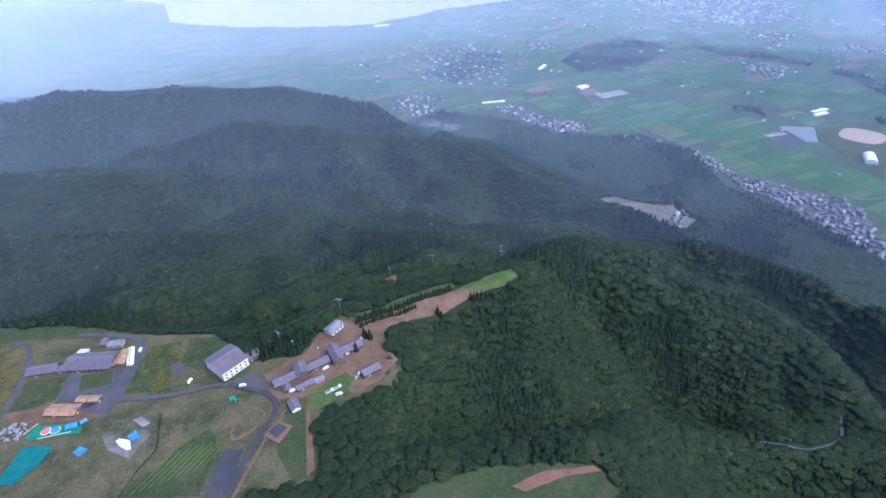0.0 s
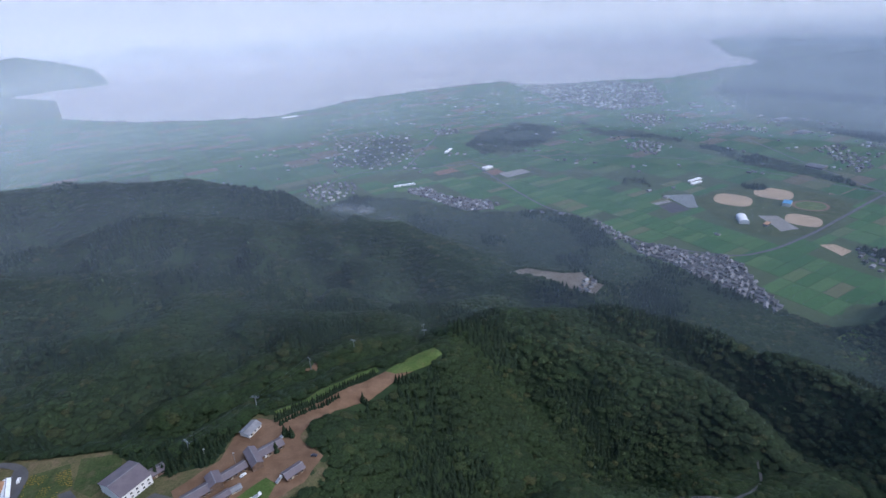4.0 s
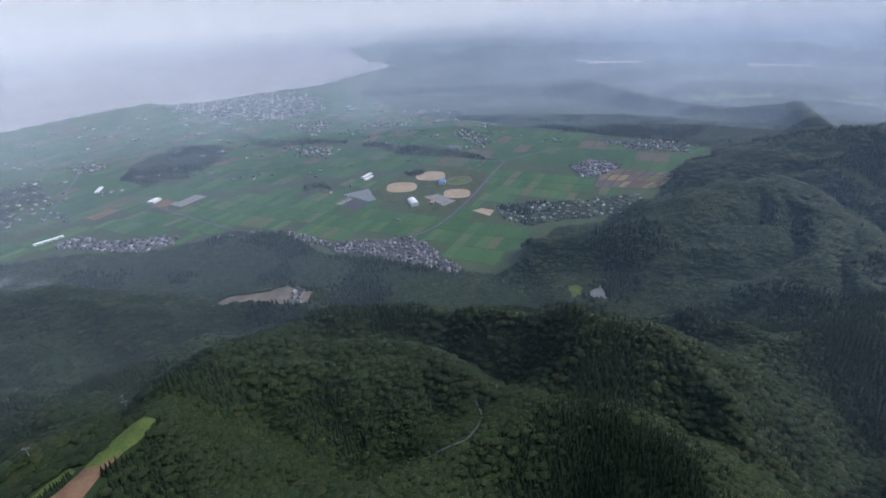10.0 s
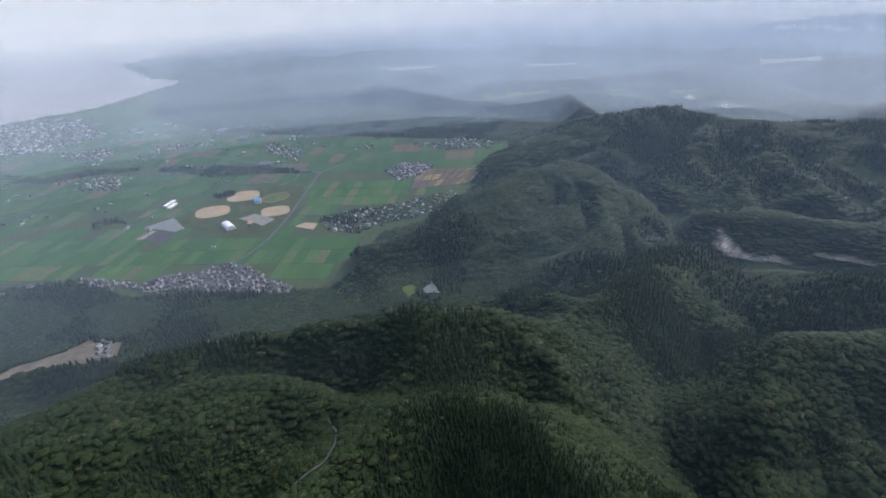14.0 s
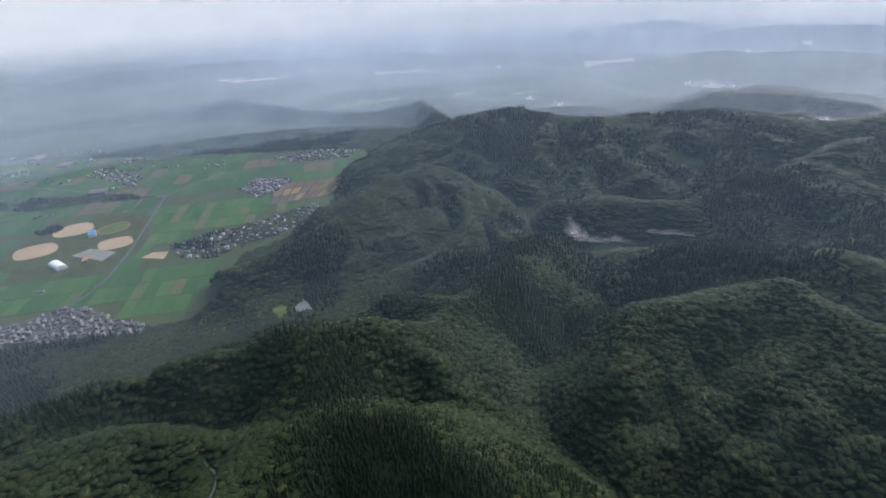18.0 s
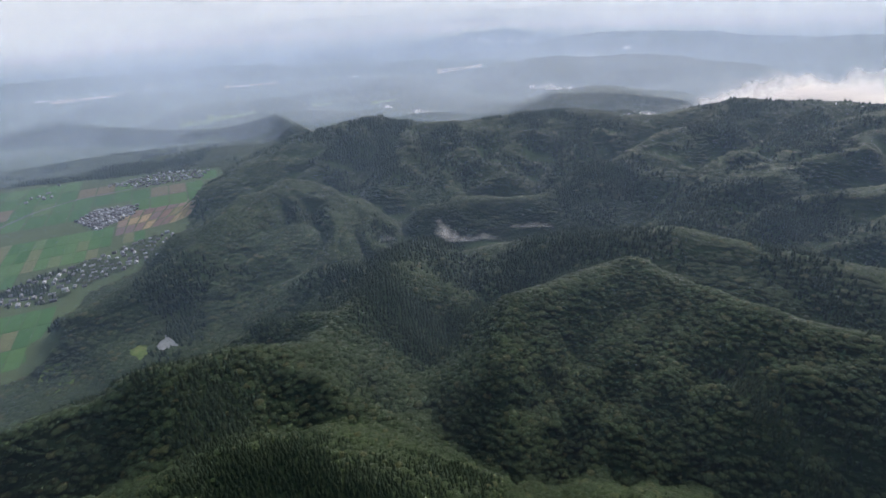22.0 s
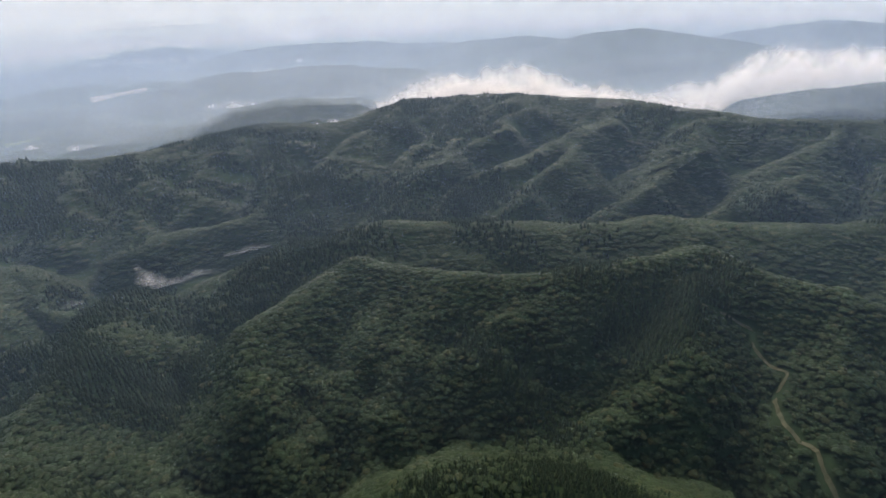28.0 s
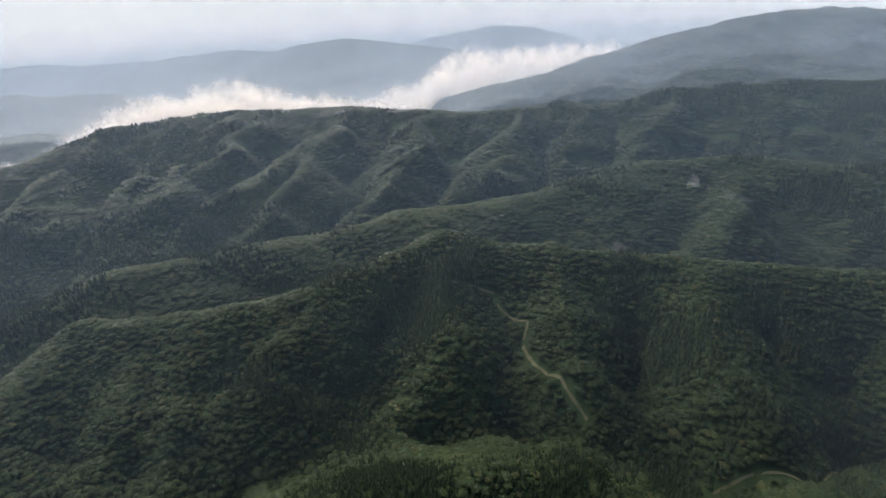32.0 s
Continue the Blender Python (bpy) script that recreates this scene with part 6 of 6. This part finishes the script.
HOUSES = [village_house(k) for k in range(4)]
n_house = 0
for poly, gap, seed in ((VILLAGE_MAIN, 12.5, 5), (VILLAGE_STRIP, 15, 6)):
    for x, y in scatter(poly, gap, seed):
        m = pose(x, y, ground_at(x, y) + 0.8, 0, 0, 35 + random.choice((0, 90)) + random.uniform(-9, 9))
        if n_house < 4:
            HOUSES[n_house].matrix_world = m
        else:
            copy_thing(HOUSES[n_house % 4], m)
        n_house += 1

far_roof = Nodes("far_roofs", 0.6, 0.4)
far_roof.colour(far_roof.ramp(far_roof.add("ShaderNodeNewGeometry").outputs["Random Per Island"], [(0.0, (0.045, 0.045, 0.052)), (0.55, (0.085, 0.083, 0.09)), (0.8, (0.13, 0.13, 0.14)), (0.95, (0.24, 0.24, 0.25))]))
far_wall = Nodes("far_walls", 0.8, 0.2)
far_wall.colour(far_wall.ramp(far_wall.add("ShaderNodeNewGeometry").outputs["Random Per Island"], [(0.0, (0.10, 0.095, 0.09)), (0.6, (0.19, 0.18, 0.17)), (1.0, (0.36, 0.36, 0.34))]))


def house_stand(name, places, label, big=1.0, seed=1):
    """Many small gabled houses joined, for villages farther off."""
    r2 = np.random.default_rng(seed)
    n = len(places)
    p = np.array(places)
    L, W = (5 + 3.5 * r2.random(n)) * big, (3.4 + 1.6 * r2.random(n)) * big
    eave, rise = (3.2 + 2.5 * r2.random(n)) * min(big, 1.5), (1.8 + 0.8 * r2.random(n)) * min(big, 1.5)
    a = TURN + r2.choice([0, math.pi / 2], n) + 0.2 * (r2.random(n) - 0.5)
    sec = [(-1, -1), (1, -1), (1, 1), (0, 2), (-1, 1)]
    V = np.zeros((n, 10, 3))
    z = land(p[:, 0], p[:, 1])
    for e, ex in enumerate((-1, 1)):
        for k, (sy, sz) in enumerate(sec):
            lx, ly = ex * L, sy * W
            V[:, e * 5 + k, 0] = p[:, 0] + lx * np.cos(a) - ly * np.sin(a)
            V[:, e * 5 + k, 1] = p[:, 1] + lx * np.sin(a) + ly * np.cos(a)
            V[:, e * 5 + k, 2] = z + (eave + rise if sz == 2 else eave if sz == 1 else -1.0)
    q = np.array([[1, 6, 7, 2], [4, 9, 5, 0], [2, 7, 8, 3], [3, 8, 9, 4], [0, 1, 2, 4], [5, 9, 7, 6], [2, 3, 4, 4], [7, 9, 8, 8]])
    faces, mats = [], []
    for i in range(n):
        for k, f in enumerate(q[:6]):
            faces.append([int(v) + 10 * i for v in f])
            mats.append(1 if k in (2, 3) else 0)
        faces += [[2 + 10 * i, 3 + 10 * i, 4 + 10 * i], [7 + 10 * i, 9 + 10 * i, 8 + 10 * i]]
        mats += [0, 0]
    me = mesh_of(name, fold(V.reshape(-1, 3)), faces)
    me.materials.append(far_wall.mat)
    me.materials.append(far_roof.mat)
    me.polygons.foreach_set("material_index", mats)
    return tagged(part(name, me, None), label, "houses", kind="stuff")


house_stand("village_houses", scatter(VILLAGE_NORTH, 13, 11) + scatter(VILLAGE_CORNER, 22, 12), "clustered tiled houses of a farm village")
house_stand("village_houses", scatter(GROVE_VILLAGE, 20, 13), "houses scattered among village trees", 1.0, 2)
house_stand("village_houses", scatter(VILLAGE_EAST, 13, 14) + scatter(VILLAGE_FAR, 17, 15), "tiled houses of the eastern villages", 1.0, 3)
town_places = []
for k, poly in enumerate(TOWNS):
    town_places += scatter(poly, 34 if k == 4 else 22, 20 + k, 2000)
house_stand("town_houses", town_places, "scattered houses of towns on the plain", 1.0, 4)
house_stand("town_houses", scatter(SHORE_TOWN, 24, 31, 6000), "crowded houses of the lake-shore town", 1.2, 5)
loose = []
for x, y in scatter([(-600, 2100), (0, 3500), (1300, 3900), (2400, 3000), (2200, 1300), (1700, 1400), (900, 1900), (600, 2300), (0, 2000)], 150, 33, 700):
    for k in range(random.randint(1, 7)):
        loose.append((x + random.gauss(0, 32), y + random.gauss(0, 32)))
house_stand("farm_buildings", loose, "single farmsteads dotted over the plain", 1.0, 6)
house_stand("quarry_huts", [(428, 862), (440, 856), (452, 866), (462, 876), (446, 878), (470, 888), (455, 893)], "pale huts and machines at the quarry", 0.9, 8)
lone = [(705, 1235), (700, 1300), (560, 1500), (590, 1480), (640, 1450), (480, 1600), (1010, 1480), (1000, 1560), (1090, 1560), (980, 1180)]
house_stand("roadside_houses", lone, "single houses along the foothill road", 1.0, 9)

# the park's white gymnasium: a barrel roof on low walls
gym = thing("gymnasium", "white barrel-roofed gymnasium in the park", "hall", (1108, 1246, 0.6), 62)
bm = bmesh.new()
arc = [(13.5 * math.cos(math.pi * k / 14), 5.0 + 8.0 * math.sin(math.pi * k / 14)) for k in range(15)]
rings = [[bm.verts.new((x, y, z)) for y, z in arc] for x in (-27, 27)]
for k in range(14):
    bm.faces.new((rings[0][k], rings[0][k + 1], rings[1][k + 1], rings[1][k]))
for r in rings:
    bm.faces.new(r)
bmesh.ops.recalc_face_normals(bm, faces=bm.faces)
part("roof", bm, white_cloth, gym)
part("wall", block(bmesh.new(), 0, 0, -0.5, 53, 26.4, 5.4), wall_white, gym)
for k in range(6):
    part("window", block(bmesh.new(), -22 + 8.8 * k, -13.25, 2.0, 4.0, 0.2, 1.6), window_dark, gym)
part("door", block(bmesh.new(), 26.6, 0, 0, 0.2, 4.0, 3.2), window_dark, gym)


def flat_hall(name, x, y, L, W, H, turn, wall, roof, label):
    h = thing(name, label, "building", (x, y, ground_at(x, y) + 0.5), turn)
    part("wall", block(bmesh.new(), 0, 0, -0.5, L, W, H + 0.5), wall, h)
    part("roof", block(bmesh.new(), 0, 0, H, L + 1, W + 1, 0.5), roof, h)
    for k in range(4):
        part("window", block(bmesh.new(), -L * 0.36 + L * 0.24 * k, -W / 2 - 0.05, 1.5, L * 0.14, 0.2, 1.5), window_dark, h)


flat_hall("club_house", 1316, 1315, 36, 22, 9, 40, wall_white, blue_cloth, "club house with a blue roof in the park")
flat_hall("club_house", 1150, 1200, 26, 12, 5, 30, wall_pale, roof_rust, "low club house with a tan roof")
flat_hall("poultry_shed", 1205, 1610, 60, 14, 4, 20, wall_white, white_cloth, "long white farm shed")
flat_hall("poultry_shed", 1190, 1580, 50, 12, 4, 20, wall_white, white_cloth, "long white farm shed")
flat_hall("work_shed", 560, 2000, 40, 24, 8, 30, wall_white, white_cloth, "white shed on the building site")
flat_hall("greenhouse", 215, 1900, 80, 12, 4, 5, wall_white, white_cloth, "long white greenhouse by the village")
flat_hall("greenhouse", 470, 2320, 70, 14, 5, 60, wall_white, white_cloth, "long white greenhouse in the fields")
flat_hall("shore_hall", -280, 3440, 90, 40, 12, 15, wall_white, white_cloth, "large white hall by the lake shore")
flat_hall("shore_hall", -400, 3400, 60, 30, 8, 15, wall_white, white_cloth, "large white hall by the lake shore")
for x, y, L, W, a in ((1330, 3050, 90, 45, 25), (1480, 3300, 70, 40, 60), (1800, 3000, 80, 40, 10), (2000, 2750, 80, 35, 0), (2150, 2300, 90, 40, 15), (1690, 1600, 70, 20, 45), (2040, 2050, 80, 30, 60)):
    house_stand("works_hall", [(x, y)], "large pale works hall on the plain", 5.0, int(x))

# ---- clouds and mist ----
def fog_material(name, cover, grain, solid=2.0, white=(0.57, 0.55, 0.55)):
    """Ragged fog: dense at its foot, torn to wisps at the top and the ends."""
    n = Nodes(name)
    n.tree.nodes.remove(n.bsdf)
    d = n.add("ShaderNodeBsdfDiffuse", Color=(*white, 1.0))
    # droplets have no facing: lit as a level layer, with soft lumps
    lumps = n.add("ShaderNodeBump", Strength=0.35, Distance=30.0)
    n.link(n.noise(0.008, 4.0), lumps.inputs["Height"])
    n.link(n.add("ShaderNodeCombineXYZ", Z=1.0).outputs[0], lumps.inputs["Normal"])
    n.link(lumps.outputs["Normal"], d.inputs["Normal"])
    t = n.add("ShaderNodeBsdfTranslucent", Color=(*white, 1.0))
    n.link(n.add("ShaderNodeCombineXYZ", Z=-1.0).outputs[0], t.inputs["Normal"])
    lit = n.add("ShaderNodeAddShader")
    n.link(d.outputs[0], lit.inputs[0])
    n.link(t.outputs[0], lit.inputs[1])
    uv = n.add("ShaderNodeUVMap")
    cut = n.add("ShaderNodeSeparateXYZ")
    n.link(uv.outputs[0], cut.inputs[0])
    # body: one at the foot, falling to nothing at the top; ends fade as well
    ends = calc(n, "SUBTRACT", 1.0, calc(n, "POWER", calc(n, "ABSOLUTE", calc(n, "SUBTRACT", calc(n, "MULTIPLY", cut.outputs["X"], 2.0), 1.0)), 4.0))
    body = calc(n, "MULTIPLY", calc(n, "SUBTRACT", 1.0, calc(n, "POWER", cut.outputs["Y"], 2.2)), ends)
    torn = n.noise(grain, 6.0, 0.6)
    a = calc(n, "ADD", calc(n, "MULTIPLY", body, solid), calc(n, "MULTIPLY", calc(n, "SUBTRACT", torn, 0.6), 2.0))
    a = n.ramp(a, [(0.0, (0, 0, 0)), (0.9, (cover, cover, cover))])
    b = n.add("ShaderNodeMixShader")
    n.link(a, b.inputs["Fac"])
    n.link(n.add("ShaderNodeBsdfTransparent").outputs[0], b.inputs[1])
    n.link(lit.outputs[0], b.inputs[2])
    n.link(b.outputs[0], n.tree.nodes["Material Output"].inputs["Surface"])
    return n.mat


cloud_mat = fog_material("cloud", 0.62, 0.009, 1.6)
far_fog_mat = fog_material("far_fog", 0.42, 0.02, 0.7)
mist_mat = fog_material("valley_mist", 0.13, 0.03, 0.7, (0.5, 0.5, 0.51))
def at_angle(a, dep, r):
    """A place by its compass angle, how far below the eye it stands, and its distance."""
    return (r * math.sin(radians(a)), r * math.cos(radians(a)), EYE_HEIGHT - r * math.tan(radians(dep)))


_ball = bmesh.new()
bmesh.ops.create_icosphere(_ball, subdivisions=2, radius=1.0)
BALL_V = np.array([v.co[:] for v in _ball.verts])
BALL_F = np.array([[v.index for v in f.verts] for f in _ball.faces])
_ball.free()


def puffs(name, blobs, material, label, lump=0.3):
    """A cloud of many billowing lumps: (x, y, z, across, high)."""
    vs, fs = [], []
    for k, (x, y, z, w, hgt) in enumerate(blobs):
        n1 = np.array([noise.noise(Vector(v) * 1.7 + Vector((k * 3.1, 0, 0))) + 0.5 * noise.noise(Vector(v) * 4.1 + Vector((0, k * 1.7, 0))) for v in BALL_V])
        p = BALL_V * (1 + lump * n1)[:, None] * np.array([w, w, hgt]) + np.array([x, y, z])
        vs.append(p)
        fs.append(BALL_F + k * len(BALL_V))
    ob = part(name, mesh_of(name, fold(np.concatenate(vs)), np.concatenate(fs), True), material)
    return tagged(ob, label, "cloud", kind="stuff")


MAIN_BANK = [(118.7, 10.0, 10.8, 2640), (122.4, 8.2, 11.1, 2640), (125.9, 6.9, 11.3, 2660), (130.5, 6.4, 11.4, 2680), (133.9, 6.8, 11.5, 2700), (135.7, 6.0, 11.6, 2700), (137.9, 7.0, 11.7, 2700), (140.8, 7.7, 11.9, 2700), (145.3, 8.5, 12.2, 2680), (148.1, 9.1, 12.5, 2660), (153.1, 10.2, 12.7, 2650), (158.4, 10.6, 12.4, 2700)]
HIGH_BANK = [(144.2, 9.5, 11.5, 2900), (147.6, 8.8, 11.5, 2950), (150.8, 8.2, 11.5, 3000), (153.9, 7.2, 11.5, 3100), (156.2, 5.2, 11.4, 3300), (159.9, 4.7, 11.0, 3500), (163.1, 4.8, 10.4, 3700), (166.5, 4.6, 9.7, 4000), (169.7, 4.7, 9.1, 4300), (172.9, 4.6, 8.3, 4700), (173.3, 4.7, 7.0, 5200), (178.3, 4.7, 6.0, 5600)]


def fog_shapes(name, runs, material, label, layers=4, depth=45.0, billow=0.002, cols=60):
    """Billowing fog along lines of (compass, top, base, distance), several folds deep."""
    vs, fs, uvs, base = [], [], [], 0
    for q, line in enumerate(runs):
        st = np.array(line, dtype=float)
        u = np.linspace(0, 1, cols)
        pos = np.interp(u, np.linspace(0, 1, len(st)), np.arange(len(st)))
        a, tp, bs, r = (np.interp(pos, np.arange(len(st)), st[:, k]) for k in range(4))
        for lay in range(layers):
            lumps = np.array([0.6 * noise.noise(Vector((x * 0.25, lay * 3.7, q * 5.1))) + 0.22 * noise.noise(Vector((x * 0.6, lay * 1.3, q))) for x in a * np.mean(r) / 2600.0])
            rows_ = 12
            for j in range(rows_):
                v = j / (rows_ - 1)
                top = tp - (bs - tp) * 0.35 * np.maximum(lumps, -0.6) + (bs - tp) * 0.12 * lay * 0.5
                dep = bs + (top - bs) * v
                bulge = np.array([abs(noise.noise(Vector((x * 1.6, v * 3.0 + lay, q)))) + 0.5 * abs(noise.noise(Vector((x * 4.0, v * 7.0 + lay, q)))) for x in a * np.mean(r) / 2600.0])
                dist = r + depth * lay + depth * 1.2 * v - (bs - tp) * radians(1) * r * billow * 6 * bulge
                x, y = dist * np.sin(np.radians(a)), dist * np.cos(np.radians(a))
                vs.append(np.stack([x, y, EYE_HEIGHT - dist * np.tan(np.radians(dep))], -1))
                uvs.append(np.stack([u, np.full(cols, v)], -1))
            g = np.arange(rows_ * cols).reshape(rows_, cols) + base
            fs.append(np.stack([g[:-1, :-1], g[:-1, 1:], g[1:, 1:], g[1:, :-1]], -1).reshape(-1, 4))
            base += rows_ * cols
    f = np.concatenate(fs)
    me = mesh_of(name, fold(np.concatenate(vs)), f, True)
    me.uv_layers.new(name="fog").data.foreach_set("uv", np.concatenate(uvs)[f.ravel()].astype(np.float32).ravel())
    return tagged(part(name, me, material), label, "cloud", kind="stuff")


fog_shapes("cloud_bank", [MAIN_BANK], cloud_mat, "white cloud spilling over the wooded ridge", 6, 35.0, cols=150)
fog_shapes("cloud_bank", [HIGH_BANK], cloud_mat, "white cloud filling the far valley", 4, 70.0, cols=130)
runs = []
for a, dep, r, w, hgt in ((96.7, 3.9, 7000, 160, 30), (99, 3.8, 7000, 220, 45), (101.5, 3.9, 7000, 240, 50), (104, 4.0, 7000, 200, 40), (106, 4.2, 7000, 120, 25), (104.8, 8.5, 3300, 45, 16), (106.5, 8.5, 3300, 60, 20), (108.2, 8.7, 3300, 40, 16), (114.3, 11.3, 2700, 35, 14), (116, 11.0, 2700, 28, 10), (121.6, 4.5, 6800, 200, 35), (124, 4.1, 6900, 260, 40), (127.5, 4.1, 6900, 240, 50), (128.9, 2.6, 9000, 260, 60), (131, 4.3, 6800, 200, 40), (135, 3.9, 7200, 240, 50), (140, 3.6, 7400, 200, 45), (98, 7.6, 4300, 50, 14), (93, 10.5, 3000, 40, 14), (89.8, 9.9, 3200, 35, 12), (82.3, 9.8, 3400, 60, 14), (76.7, 9.9, 3500, 70, 10), (72.4, 10.5, 3400, 60, 8), (110, 5.6, 5000, 120, 22), (113, 5.0, 5600, 90, 20), (68, 6.2, 5200, 90, 10), (87, 6.8, 4500, 90, 12), (60, 6.5, 5000, 100, 9)):
    wide, tall = math.degrees(w / r) * 1.5, math.degrees(hgt / r) * 1.3
    runs.append([(a - wide, dep + 0.2 * tall, dep + 0.7 * tall, r), (a - 0.2 * wide, dep - tall, dep + tall, r), (a + 0.4 * wide, dep - 0.6 * tall, dep + tall, r), (a + wide, dep + 0.2 * tall, dep + 0.8 * tall, r)])
fog_shapes("fog_patches", runs, far_fog_mat, "scattered white fog patches in far valleys", 2, 25.0, cols=24)
runs = []
for a, dep, r, w, hgt in ((94.6, 22.6, 1280, 16, 22), (95.3, 23.1, 1270, 20, 18), (96.2, 23.8, 1260, 22, 12), (97.8, 24.0, 1260, 18, 8), (100.0, 23.8, 1260, 30, 8), (100.8, 24.8, 1230, 26, 7), (105.8, 22.5, 1240, 26, 7), (103.8, 22.7, 1240, 18, 5), (82.2, 18.1, 1550, 16, 10), (88.3, 23.3, 1250, 14, 10), (-1.2, 19.2, 1560, 28, 20), (0.2, 19.2, 1540, 30, 22), (1.9, 20.0, 1500, 40, 14), (4.0, 20.9, 1450, 36, 9), (174.9, 24.6, 950, 14, 12), (-178.6, 17.3, 1260, 10, 22), (-174.6, 18.8, 1200, 22, 9), (152.0, 10.6, 2050, 60, 14), (145, 10.3, 2150, 70, 18)):
    wide, tall = math.degrees(w / r) * 1.6, math.degrees(hgt / r) * 1.1
    runs.append([(a - wide, dep + 0.2 * tall, dep + 0.9 * tall, r), (a - 0.2 * wide, dep - tall, dep + tall, r), (a + 0.4 * wide, dep - 0.3 * tall, dep + tall, r), (a + wide, dep + 0.3 * tall, dep + tall, r)])
fog_shapes("mist_wisps", runs, mist_mat, "wisps of mist rising from the forest", 2, 6.0, cols=24)

# ---- islands in the lake ----
isl = [(-6.1, 3.55, 9800, 190, 40), (-5.2, 3.62, 9800, 140, 30), (-16.6, 3.2, 11000, 320, 90), (-15.3, 3.35, 11000, 220, 60)]
puffs("island", [(*at_angle(a, d, r)[:2], 0.0, w, hgt * 1.6) for a, d, r, w, hgt in isl], forest_floor, "low wooded islands in the lake", 0.25)["category"] = "island"
